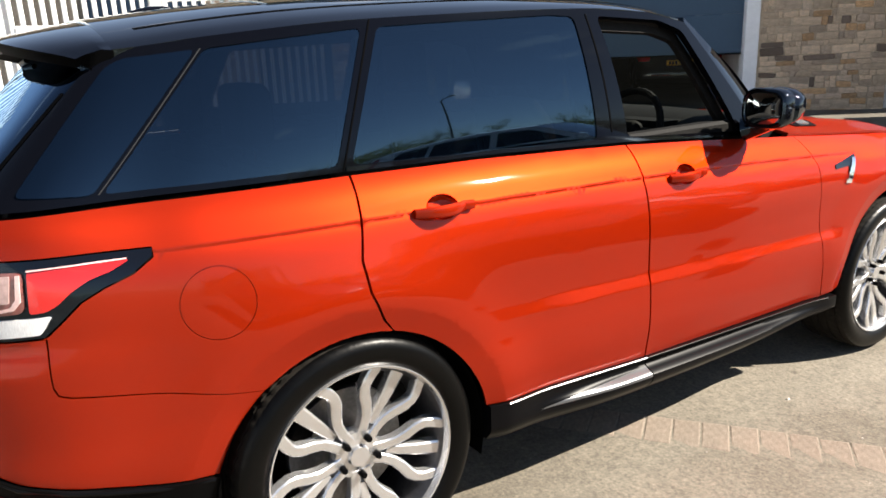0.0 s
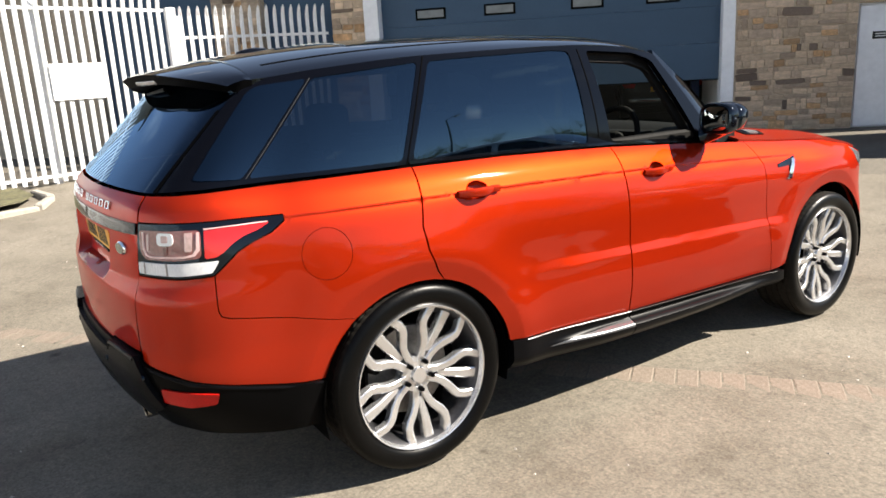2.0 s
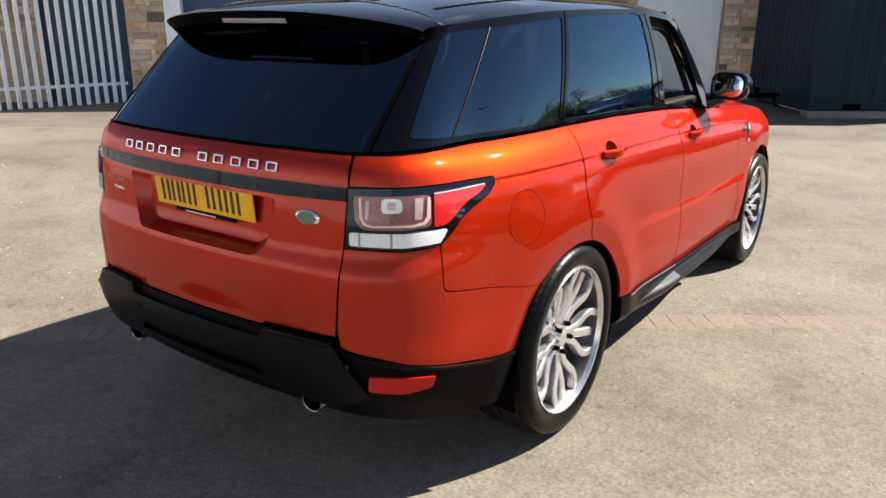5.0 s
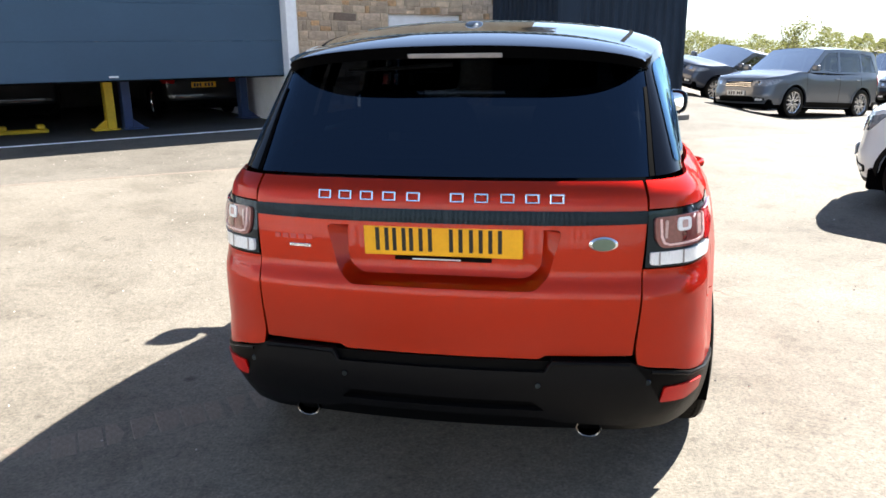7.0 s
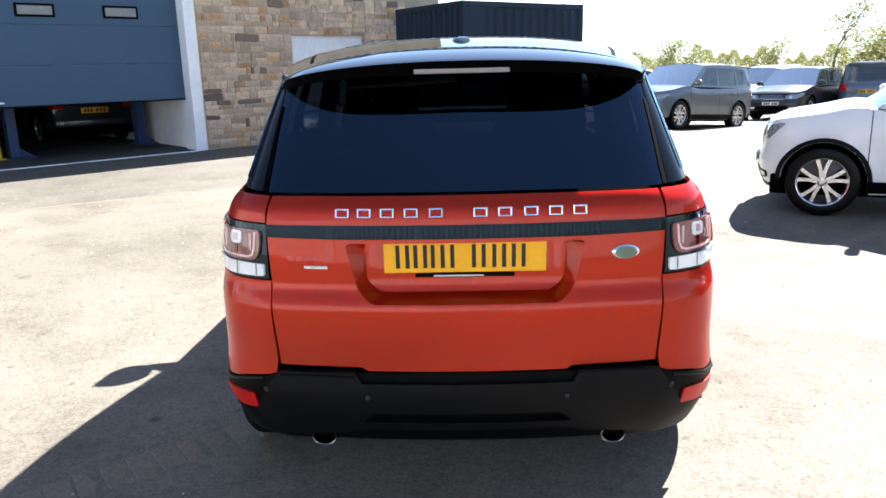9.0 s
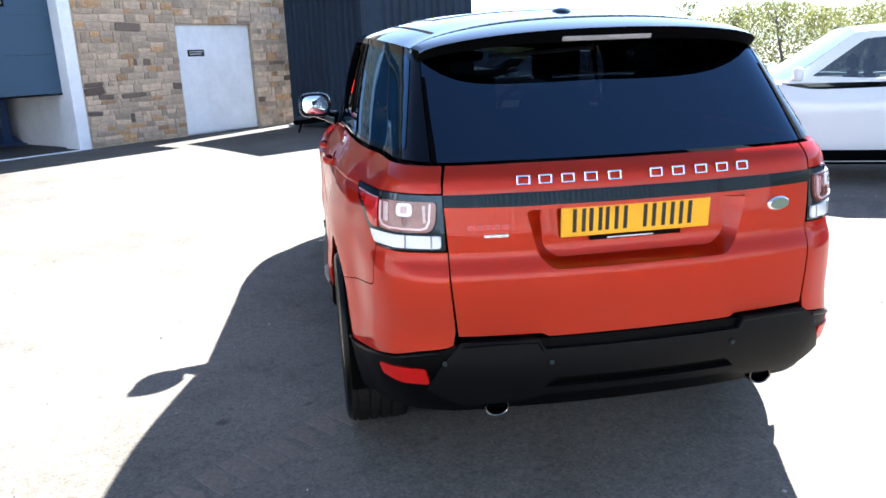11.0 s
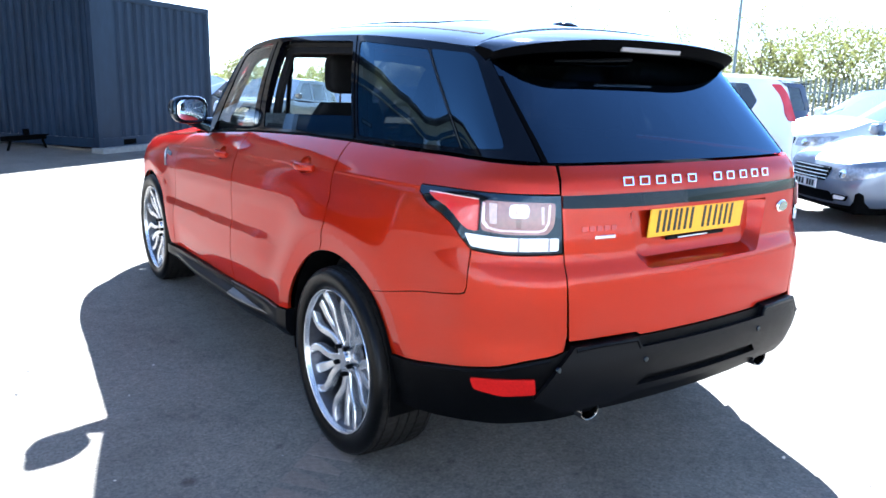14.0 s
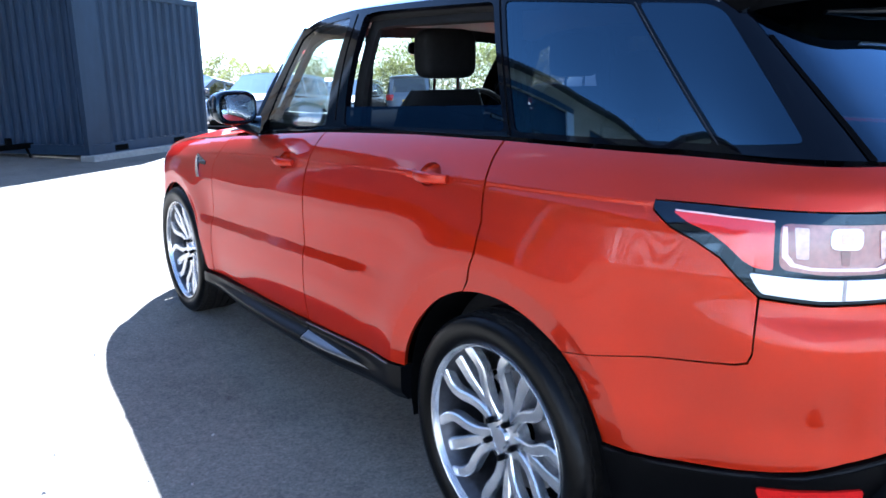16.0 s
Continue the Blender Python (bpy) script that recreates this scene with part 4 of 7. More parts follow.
LAMP_TOP = [("x", 0.655, 1.142), ("x", 0.80, 1.142), ("y", -0.62, 1.140), ("y", -0.485, 1.136)]
LAMP_LOW = [("y", -0.487, 1.118), ("y", -0.535, 1.085), ("y", -0.60, 1.062), ("y", -0.655, 1.035), ("y", -0.70, 0.995), ("y", -0.738, 0.963), ("x", 0.80, 0.958), ("x", 0.645, 0.966)]


def quarters(side):
    b = lambda y: belt(y) - 0.014
    edge = [(0.048, 0.93), (0.036, 1.02), (0.055, 1.12), (0.068, b(0.068))]
    a_top = math.degrees(math.asin((0.80 - 0.385) / ARCH))
    cap = [(sy(-0.352) + 0.094 * math.cos(a), 0.982 + 0.094 * math.sin(a)) for a in np.linspace(0, 2 * math.pi, 33)[:-1]]
    outline = (sideline([(y - GAP, z) for y, z in [(0.085, 0.84)] + edge]) + sideline([(-0.3, b(-0.3))])
               + cut([("y", -0.7, 1.232), ("x", 0.80, 1.230), ("x", 0.664, 1.230), ("x", 0.658, 1.148)])
               + [(s, z + 0.004) for s, z in cut(LAMP_TOP[1:])] + [(s + 0.004, z - 0.003) for s, z in cut(LAMP_LOW[:6])]
               + sideline([(-0.735, 0.85)]) + rounded_corner((-0.735, 0.812), 0.03) + sideline([(-0.5, 0.775)])
               + sideline(arch_line(0, 128, a_top, n=10)))
    q = body_patch("quarter_panel", outline, M["red"], side, holes=[cap] if side > 0 else [], step=0.025, extra=FOLDS)
    if side > 0:
        inner = [(sy(-0.352) + 0.0918 * math.cos(a), 0.982 + 0.0918 * math.sin(a)) for a in np.linspace(0, 2 * math.pi, 33)[:-1]]
        body_patch("fuel_flap", inner, M["red"], side, "round fuel filler flap", parent=q)
        body_patch("flap_gap", [(sy(-0.352) + 0.1 * math.cos(a), 0.982 + 0.1 * math.sin(a)) for a in np.linspace(0, 2 * math.pi, 33)[:-1]], M["red"], side, parent=q, off=-0.008, rim=0)
    # painted bumper corner under the lamp
    outline = (cut([("x", 0.640, 0.960), ("x", 0.80, 0.952), ("y", -0.739, 0.957), ("y", -0.7385, 0.85)]) + [(s, z - 0.001) for s, z in rounded_corner((-0.738, 0.809), 0.03)]
               + sideline([(-0.5, 0.7715)]) + sideline(arch_line(0, 128.4, 161, n=10))
               + cut([("y", -0.55, 0.54), ("y", -0.72, 0.570), ("x", 0.80, 0.598), ("x", 0.74, 0.622), ("x", 0.66, 0.640), ("x", 0.630, 0.650), ("x", 0.622, 0.70)]))
    body_patch("bumper_corner", outline, M["red"], side, step=0.03, extra=FOLDS)


def rounded_corner(c, r):
    y, z = c
    return sideline([(y, z + r), (y + 0.25 * r, z + 0.3 * r), (y + r, z)])


both(quarters)

# ---- tailgate ----
tailgate = add("tailgate", mesh_of("t", [], []), None, hero, "red tailgate with a recessed number plate")
half = [(0.648, 1.23), (0.652, 1.142), (0.644, 1.05), (0.636, 0.96), (0.622, 0.80), (0.612, 0.682), (0.34, 0.680), (0.32, 0.668)]
gate = [(sx(x), z) for x, z in half] + [(-sx(x), z) for x, z in half[::-1]]
TAIL_FOLDS = [(a, z) for a in np.arange(-0.75, 0.76, 0.03) for z in (0.865, 0.88, 0.892, 0.905, 0.92, 0.935, 0.947, 0.96)]
REC = rounded([(0.385, 1.085), (0.345, 0.935), (0.30, 0.892), (-0.30, 0.892), (-0.345, 0.935), (-0.385, 1.085)], 0.02)
REC_IN = rounded([(0.325, 1.080), (0.318, 0.955), (0.275, 0.918), (-0.275, 0.918), (-0.318, 0.955), (-0.325, 1.080)], 0.02)
surface_patch("gate_panel", gate, skin, M["red"], tailgate, holes=[[(sx(x), z) for x, z in REC]], rim=0.003, step=0.03, extra=TAIL_FOLDS)


def plate_floor(x, z):
    p = skin(sx(x) if abs(x) > 1e-6 else 1e-6, z)
    q = skin(1e-6, z)
    return Vector((x, q.y + 0.058 + 0.02 * (z - 1.0), z))


surface_patch("recess_floor", REC_IN, plate_floor, M["red"], tailgate, rim=0)
n_ring = 96


def even(poly, n):
    pts = poly + poly[:1]
    d = np.r_[0, np.cumsum([math.hypot(b[0] - a[0], b[1] - a[1]) for a, b in zip(pts, pts[1:])])]
    at = np.linspace(0, d[-1], n + 1)[:-1]
    return list(zip(np.interp(at, d, [p[0] for p in pts]), np.interp(at, d, [p[1] for p in pts])))


ring_out = [skin(sx(x), z) for x, z in even(REC, n_ring)]
ring_in = [plate_floor(x, z) for x, z in even(REC_IN, n_ring)]
part("recess_wall", loft([ring_out, ring_in], caps=False), M["red"], tailgate, smooth=True)
# gloss black bar between the lamps
bar = [(sx(x), z) for x, z in [(0.650, 1.143), (0.648, 1.104), (0.40, 1.099), (-0.40, 1.099), (-0.648, 1.104), (-0.650, 1.143)]]
surface_patch("trim_bar", bar, skin, M["pillar"], tailgate, "gloss black bar across the tailgate", off=0.008, rim=0.02)
# rear window
GLASS_EDGE = [(0.707, 1.240), (0.710, 1.30), (0.720, 1.40), (0.730, 1.50), (0.738, 1.575)]
rear_glass = [(sx(x), z) for x, z in GLASS_EDGE + [(0.60, 1.60), (0.30, 1.622)]]
rear_glass += [(-s, z) for s, z in rear_glass[::-1]]
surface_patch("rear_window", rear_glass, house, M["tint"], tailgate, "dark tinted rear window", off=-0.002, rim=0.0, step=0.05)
# rubber seal behind the joint of rear window and pillar
for side in (1, -1):
    seal = [(sx(x) - 0.03, z) for x, z in GLASS_EDGE] + [(sx(x) + 0.035, z) for x, z in GLASS_EDGE[::-1]]
    surface_patch("window_seal", seal, house, M["matt_black"], tailgate, "black rubber window seal", off=-0.012, rim=0.002, mirror=side < 0)
    frit = [(sx(x) - 0.020, z) for x, z in GLASS_EDGE[:4]] + [(sx(x) + 0.001, z) for x, z in GLASS_EDGE[3::-1]]
    surface_patch("window_border", frit, house, M["matt_black"], tailgate, "black printed edge of the glass", off=0.001, rim=0.001, mirror=side < 0, step=0.03)
# number plate with plain bars for its characters
plate = part("number_plate", box(-0.26, 0.26, -0.003, 0.003, 0, 0.111, 0.002), M["plate_yellow"], tailgate, "yellow number plate with black bars",
             at=pose(0, skin(1e-6, 1.0).y + 0.046, 0.981, 4, 0, 0))
for x in (-0.199, -0.142, -0.102, -0.055, 0.045, 0.110, 0.172):
    w = 0.012 if abs(x + 0.102) < 0.001 else 0.022
    for x0 in ((x - w, x + w - 0.013) if w > 0.015 else (x - 0.0065,)):
        part("plate_bar", box(x0, x0 + 0.013, -0.0045, -0.003, 0.016, 0.094), M["plate_black"], plate)
part("plate_holder", box(-0.16, 0.16, -0.004, 0.004, -0.016, -0.003, 0.002), M["black_plastic"], plate)
part("holder_bar", box(-0.1, 0.06, -0.006, -0.004, -0.012, -0.008), M["plate_white"], plate)
# chrome blocks of the name, and badges
for x in (-0.413, -0.342, -0.268, -0.192, -0.112, 0.03, 0.108, 0.19, 0.268, 0.345):
    z = 1.181
    p = skin(sx(x + 0.023), z)
    q = skin(sx(x + 0.033), z)
    turn = math.degrees(math.atan2(q.y - p.y, q.x - p.x))
    b = bmesh.new()
    for q in ((-0.022, -0.0165, -0.0150, 0.0150), (0.0165, 0.022, -0.0150, 0.0150), (-0.0165, 0.0165, 0.0098, 0.0150), (-0.0165, 0.0165, -0.0150, -0.0098)):
        box(q[0], q[1], -0.004, 0.004, q[2], q[3], 0.0015, b)
    part("name_block", b, M["chrome"], tailgate, at=pose(p.x, p.y - 0.004, z, -14, 0, turn))
p = skin(sx(0.512), 1.042)
badge = part("badge", lathe([(0.0, -0.006), (0.8, -0.006), (1.0, 0.0), (1.0, 0.004)], 28, "y"), M["chrome"], tailgate, "oval chrome and green badge", at=pose(p.x, p.y - 0.003, p.z, 0, 0, 8) @ Matrix.Diagonal((0.045, 1, 0.024, 1)), smooth=True)
part("badge_field", lathe([(0.0, -0.0075), (0.8, -0.0075), (0.8, -0.004)], 28, "y"), M["badge_green"], badge)
p = skin(sx(-0.5), 1.03)
for x in (-0.575, -0.546, -0.517, -0.488, -0.459):
    surface_patch("model_bar", [(sx(x), 1.029), (sx(x + 0.021), 1.029), (sx(x + 0.021), 1.045), (sx(x), 1.045)], skin, M["badge_red"], tailgate, "dull red name bar", off=0.0015, rim=0.0015)
part("model_bar", box(-0.04, 0.04, -0.003, 0.003, -0.006, 0.006, 0.002), M["silver"], tailgate, at=pose(p.x + 0.018, p.y - 0.003, 1.008, 0, 0, -8))


# ---- tail lamps ----
def lamps(side):
    base = cut(LAMP_TOP + LAMP_LOW)
    lamp = body_patch("tail_lamp", base, M["black_gloss"], side, "tail lamp with red, clear and smoked lenses", off=0.002, rim=0.02)
    lens = rounded(cut([("x", 0.672, 1.122), ("x", 0.80, 1.120), ("x", 0.848, 1.118), ("x", 0.846, 1.026), ("x", 0.80, 1.020), ("x", 0.695, 1.024), ("x", 0.676, 1.05)]), 0.018)
    body_patch("main_lens", lens, M["lamp_smoke"], side, "smoked inner lens", lamp, off=0.010, rim=0.012)
    red = rounded(cut([("x", 0.853, 1.118), ("y", -0.70, 1.119), ("y", -0.60, 1.118), ("y", -0.535, 1.116), ("y", -0.575, 1.098), ("y", -0.625, 1.085), ("y", -0.665, 1.064), ("y", -0.70, 1.036), ("y", -0.725, 1.024), ("x", 0.851, 1.022)]), 0.008)
    body_patch("red_lens", red, M["lamp_red"], side, "red wing lens", lamp, off=0.010, rim=0.012)
    low = rounded(cut([("x", 0.660, 1.014), ("x", 0.80, 1.010), ("y", -0.715, 1.012), ("y", -0.732, 0.985), ("y", -0.742, 0.972), ("x", 0.80, 0.967), ("x", 0.660, 0.974)]), 0.008)
    body_patch("clear_lens", low, M["lamp_clear"], side, "clear white lower lens", lamp, off=0.010, rim=0.012)
    # light guide: a U round the inner lens, open at the top
    ring = rounded(cut([("x", 0.688, 1.116), ("x", 0.6945, 1.116), ("x", 0.697, 1.062), ("x", 0.705, 1.043), ("x", 0.72, 1.037), ("x", 0.815, 1.035), ("x", 0.832, 1.041), ("x", 0.839, 1.058), ("x", 0.8415, 1.112), ("x", 0.846, 1.112),
                        ("x", 0.8445, 1.052), ("x", 0.836, 1.034), ("x", 0.815, 1.0285), ("x", 0.72, 1.0305), ("x", 0.70, 1.037), ("x", 0.690, 1.06)]), 0.0015)
    body_patch("light_guide", ring, M["lamp_pink"], side, "pale pink light guide", lamp, off=0.013, rim=0.004, step=0.015)
    for x0, x1, z0, z1 in ((0.820, 0.835, 1.050, 1.112), (0.706, 0.716, 1.054, 1.110)):
        bar = rounded(cut([("x", x0, z1), ("x", x1, z1), ("x", x1 - 0.004, z0), ("x", x0 - 0.002, z0)]), 0.004)
        body_patch("lens_bar", bar, M["lamp_haze"], side, "upright pale bar in the lens", lamp, off=0.012, rim=0.004, step=0.02)
    drop = rounded(cut([("x", 0.764, 1.070), ("x", 0.778, 1.070), ("x", 0.776, 1.040), ("x", 0.765, 1.040)]), 0.004)
    body_patch("lens_drop", drop, M["lamp_deep"], side, "deep red mark in the lens", lamp, off=0.012, rim=0.003, step=0.02)
    edge = rounded(cut([("x", 0.853, 1.122), ("y", -0.70, 1.123), ("y", -0.54, 1.120), ("y", -0.543, 1.117), ("y", -0.70, 1.1185), ("x", 0.853, 1.1175)]), 0.001)
    body_patch("lens_edge", edge, M["lamp_pink"], side, "pale upper edge of the lens", lamp, off=0.0125, rim=0.004, step=0.02)
    eye = rounded(cut([("x", 0.746, 1.115), ("x", 0.794, 1.113), ("x", 0.794, 1.072), ("x", 0.746, 1.072)]), 0.016)
    body_patch("reversing_lens", eye, M["lamp_clear"], side, "pale square inner lens", lamp, off=0.014, rim=0.006, step=0.02)
    eye_in = rounded(cut([("x", 0.761, 1.106), ("x", 0.780, 1.105), ("x", 0.780, 1.082), ("x", 0.761, 1.082)]), 0.006)
    body_patch("lens_core", eye_in, M["lamp_haze"], side, "faint pink lens core", lamp, off=0.0155, rim=0.004, step=0.02)
    for x in (0.766, 0.686):
        split = cut([("x", x, 1.0125), ("x", x + 0.005, 1.0125), ("x", x + 0.005, 0.9695), ("x", x, 0.9695)])
        body_patch("lens_split", split, M["lamp_dull"], side, "grey rib between the clear lenses", lamp, off=0.0115, rim=0.003, step=0.02)


both(lamps)

# ---- lower bumper ----
half = [(("y", -0.405), 0.520), (("y", -0.55), 0.535), (("y", -0.72), 0.565), (("x", 0.80), 0.593), (("x", 0.74), 0.617), (("x", 0.66), 0.635), (("x", 0.60), 0.665), (("x", 0.0), 0.672)]
low = [(("x", 0.0), 0.40), (("x", 0.45), 0.40), (("x", 0.70), 0.385), (("x", 0.80), 0.37), (("y", -0.6), 0.35), (("y", -0.42), 0.35)]
conv = lambda rows: [((sy if k == "y" else sx)(v), z) for (k, v), z in rows]
right = conv(half)[:-1] 
lower = conv(low)[1:]
outline = right + [(-s, z) for s, z in right[::-1]] + [(-s, z) for s, z in lower[::-1]] + lower
bumper = surface_patch("rear_bumper", outline, skin, M["black_plastic"], hero, "black lower rear bumper", rim=0.05, off=0.009)
val_half = [(0.605, 0.668), (0.36, 0.672), (0.335, 0.632), (0.0, 0.632)]
val_low = [(0.0, 0.475), (0.33, 0.475), (0.40, 0.455), (0.60, 0.44), (0.71, 0.50), (0.655, 0.60)]
v_r = [(sx(x), z) for x, z in val_half[:-1]]
v_l = [(sx(x), z) for x, z in val_low[1:]]
val = v_r + [(-s, z) for s, z in v_r[::-1]] + [(-s, z) for s, z in v_l[::-1]] + v_l
slot = [(sx(x), z) for x, z in [(0.30, 0.535), (-0.30, 0.535), (-0.34, 0.50), (0.34, 0.50)]]
surface_patch("valance", val, skin, M["grey_plastic"], bumper, "grained dark grey valance", holes=[slot], off=0.028, rim=0.03)


def bumper_bits(side):
    refl = rounded(cut([("x", 0.712, 0.567), ("x", 0.79, 0.560), ("y", -0.765, 0.548), ("y", -0.775, 0.510), ("x", 0.79, 0.500), ("x", 0.705, 0.512)]), 0.008)
    body_patch("reflector", refl, M["reflector"], side, "red bumper reflector", bumper, off=0.015, rim=0.012, step=0.03)
    for x, z in ((0.32, 0.59), (0.66, 0.60)):
        p = skin(sx(x), z)
        part("parking_sensor", lathe([(0.0, -0.003), (0.009, -0.003), (0.011, 0.0), (0.011, 0.006)], 14, "y"), M["black_gloss"], bumper, at=pose(side * p.x, p.y - 0.028, z), smooth=True)
    # oval exhaust tip
    oval = lambda r, y: [(side * 0.488 + 1.0 * r * math.cos(a), -0.95 + y, 0.411 + 0.74 * r * math.sin(a)) for a in np.linspace(0, 2 * math.pi, 25)[:-1]]
    tip = part("exhaust_tip", loft([oval(r, y) for r, y in ((0.032, 0.20), (0.043, 0.16), (0.044, 0.0), (0.042, -0.005), (0.037, -0.003), (0.033, 0.05), (0.032, 0.12))], caps=False), M["dark_chrome"], hero, "dark chrome oval exhaust tip", smooth=True)
    part("pipe_bore", loft([oval(0.0325, 0.06), oval(0.031, 0.13)]), M["liner"], tip, "sooty black bore")
    # rounded upper edges of the valance and of the black corner
    edge = [skin(sx(x), z) for x, z in ((0.345, 0.640), (0.36, 0.668), (0.45, 0.671), (0.55, 0.669), (0.605, 0.664))]
    part("valance_edge", tube([(side * p.x, p.y - 0.024, p.z - 0.006) for p in edge], 0.009, 8), M["sill_black"], bumper, "rounded valance edge", smooth=True)
    rows = [("y", -0.42, 0.520), ("y", -0.55, 0.533), ("y", -0.66, 0.552), ("y", -0.74, 0.570), ("x", 0.80, 0.590), ("x", 0.74, 0.613), ("x", 0.67, 0.630)]
    edge = [(skin(s2, z), skin(s2 + 0.01, z) - skin(s2 - 0.01, z)) for s2, z in cut(rows)]
    out = [p + Vector((t.y, -t.x, 0)).normalized() * 0.006 for p, t in edge]
    part("bumper_edge", tube([(side * p.x, p.y, p.z - 0.005) for p in out], 0.007, 8), M["sill_black"], bumper, "rounded bumper edge", smooth=True)


both(bumper_bits)


# ---- sills ----
SILL_TOP = [(0.43, 0.462), (0.75, 0.446), (1.165, 0.424), (1.8, 0.400), (2.34, 0.382), (2.44, 0.378)]


def sill_swell(y):
    return 0.030 * smoothstep(0.50, 1.05, y) * smoothstep(2.45, 1.7, y)


def sill_point(y, v, off=0.0):
    """The sill's face from its upper edge (v = 0) to its foot (v = 1): a hollow, then a shelf that swells out between the wheels."""
    zt, zb = ramp(y, SILL_TOP), ramp(y, [(0.43, 0.335), (0.9, 0.312), (1.6, 0.298), (2.44, 0.300)])
    z = zt + (zb - zt) * v
    k = sill_swell(y)
    d = 0.010 - 0.010 * math.sin(math.pi * min(1, v / 0.45)) * (k / 0.03) + k * smoothstep(0.26, 0.52, v) - 0.030 * smoothstep(0.62, 1.05, v) ** 1.3
    p = skin(sy(y), 0.46)
    return Vector((p.x + d + off, p.y, z))


def sill_piece(y0, y1, side, vs, n, off=0.0):
    rows = []
    for y in np.linspace(y0, y1, n):
        ring = [sill_point(y, v, off) for v in vs]
        if not off:
            ring = [ring[0] - Vector((0.05, 0, 0))] + ring + [ring[-1] - Vector((0.05, 0, 0))]
        rows.append([(side * p.x, p.y, p.z) for p in ring])
    return loft(rows, closed=not off, caps=not off)


def sills(side):
    vs = [0, 0.05, 0.12, 0.2, 0.26, 0.32, 0.38, 0.44, 0.5, 0.56, 0.64, 0.75, 0.86, 0.95, 1.0]
    sill = part("sill", sill_piece(1.169, 2.43, side, vs, 40), M["sill_black"], hero, "black sill with a bright strip and swelling foot", smooth=True)
    rear = part("sill", sill_piece(0.435, 1.163, side, vs, 26), M["sill_black"], hero, "black sill with a bright strip and swelling foot", smooth=True)
    for owner, y0, y1 in ((sill, 1.17, 2.36), (rear, 0.50, 1.162)):
        rows = [[(side * (p.x + dx), p.y, p.z + dz) for p in [sill_point(y, 0.0)] for dx, dz in ((-0.002, 0.002), (0.003, 0.002), (0.005, 0.0), (0.005, -0.003), (-0.004, -0.005))] for y in np.linspace(y0, y1, 24)]
        part("bright_strip", loft(rows), M["sill_silver"] if owner is rear else M["sill_black"], owner, "thin satin strip", smooth=True)
    # satin insert on the shelf of the rear piece, tapering to the back
    rows = []
    for y in np.linspace(0.64, 1.162, 24):
        t = (y - 0.64) / 0.522
        a, b2 = 0.50 - 0.20 * t ** 0.7, 0.51 + 0.05 * t
        rows.append([(side * p.x, p.y, p.z) for p in (sill_point(y, a + (b2 - a) * k / 5, 0.0025) for k in range(6))])
    part("sill_insert", loft(rows, closed=False, caps=False), M["sill_silver"], rear, "satin silver insert", smooth=True)
    # painted door bottoms meet the sill over a dark gap
    shade = sideline([(0.44, 0.48), (2.33, 0.40), (2.33, 0.37), (0.44, 0.44)])
    body_patch("sill_gap", shade, M["black_plastic"], side, "", sill, off=-0.006, rim=0)


both(sills)


# ---- front wings, bonnet and nose ----
def wings(side):
    b = lambda y: belt(y) - 0.014
    outline = ([(2.275, 0.75), (2.26, 1.0), (2.205, b(2.205)), (2.5, 1.095), (3.0, 1.055), (3.3, 1.0), (3.42, 0.955), (3.40, 0.75), (3.43, 0.55)]
               + [q for q in arch_line(2.92, 12, 178, n=26)] + [(2.34, 0.39), (2.315, 0.5)])
    wing = body_patch("front_wing", sideline(outline), M["red"], side, step=0.03, extra=FOLDS)
    vent = sideline([(2.385, 0.985), (2.575, 1.012), (2.56, 0.985), (2.49, 0.895), (2.465, 0.90), (2.495, 0.968), (2.385, 0.966)])
    body_patch("side_vent", vent, M["black_gloss"], side, "black side vent", wing, off=0.003, rim=0.008, step=0.02)
    blade = sideline([(2.558, 0.997), (2.532, 0.997), (2.450, 0.897), (2.492, 0.892)])
    body_patch("vent_blade", blade, M["chrome"], side, "bright vent blade", wing, off=0.007, rim=0.006, step=0.02)
    lamp = sideline([(3.30, 0.985), (3.42, 0.94), (3.55, 0.91), (3.55, 0.83), (3.42, 0.85), (3.33, 0.90)])
    body_patch("headlamp", lamp, M["lamp_dark"], side, "clear headlamp", off=0.003, rim=0.02)
    nose = [(sy(3.405), 0.955), (sy(3.39), 0.75), (sy(3.42), 0.55), (sy(3.40), 0.36), (S_END, 0.34), (S_END, 0.62), (S_END - 0.62, 0.66), (S_END - 0.62, 0.80), (sy(3.57), 0.82), (sy(3.57), 0.92)]
    body_patch("front_bumper", nose, M["red"], side)
    body_patch("grille", [(S_END - 0.6, 0.67), (S_END - 0.6, 0.93), (S_END, 0.95), (S_END, 0.63)], M["black_plastic"], side, off=-0.01)


both(wings)


def bonnet_fn(x, y):
    edge = ramp(y, [(2.0, 1.15), (2.5, 1.095), (3.0, 1.055), (3.3, 1.0), (3.5, 0.93), (3.78, 0.90)])
    mid = ramp(y, [(2.0, 1.19), (2.5, 1.165), (3.0, 1.115), (3.4, 1.05), (3.65, 0.985), (3.8, 0.90)])
    u = min(1, abs(x) / 0.9)
    return Vector((x, y, mid - (mid - edge) * u ** 3 + 0.012 * math.exp(-((abs(x) - 0.62) / 0.08) ** 2)))


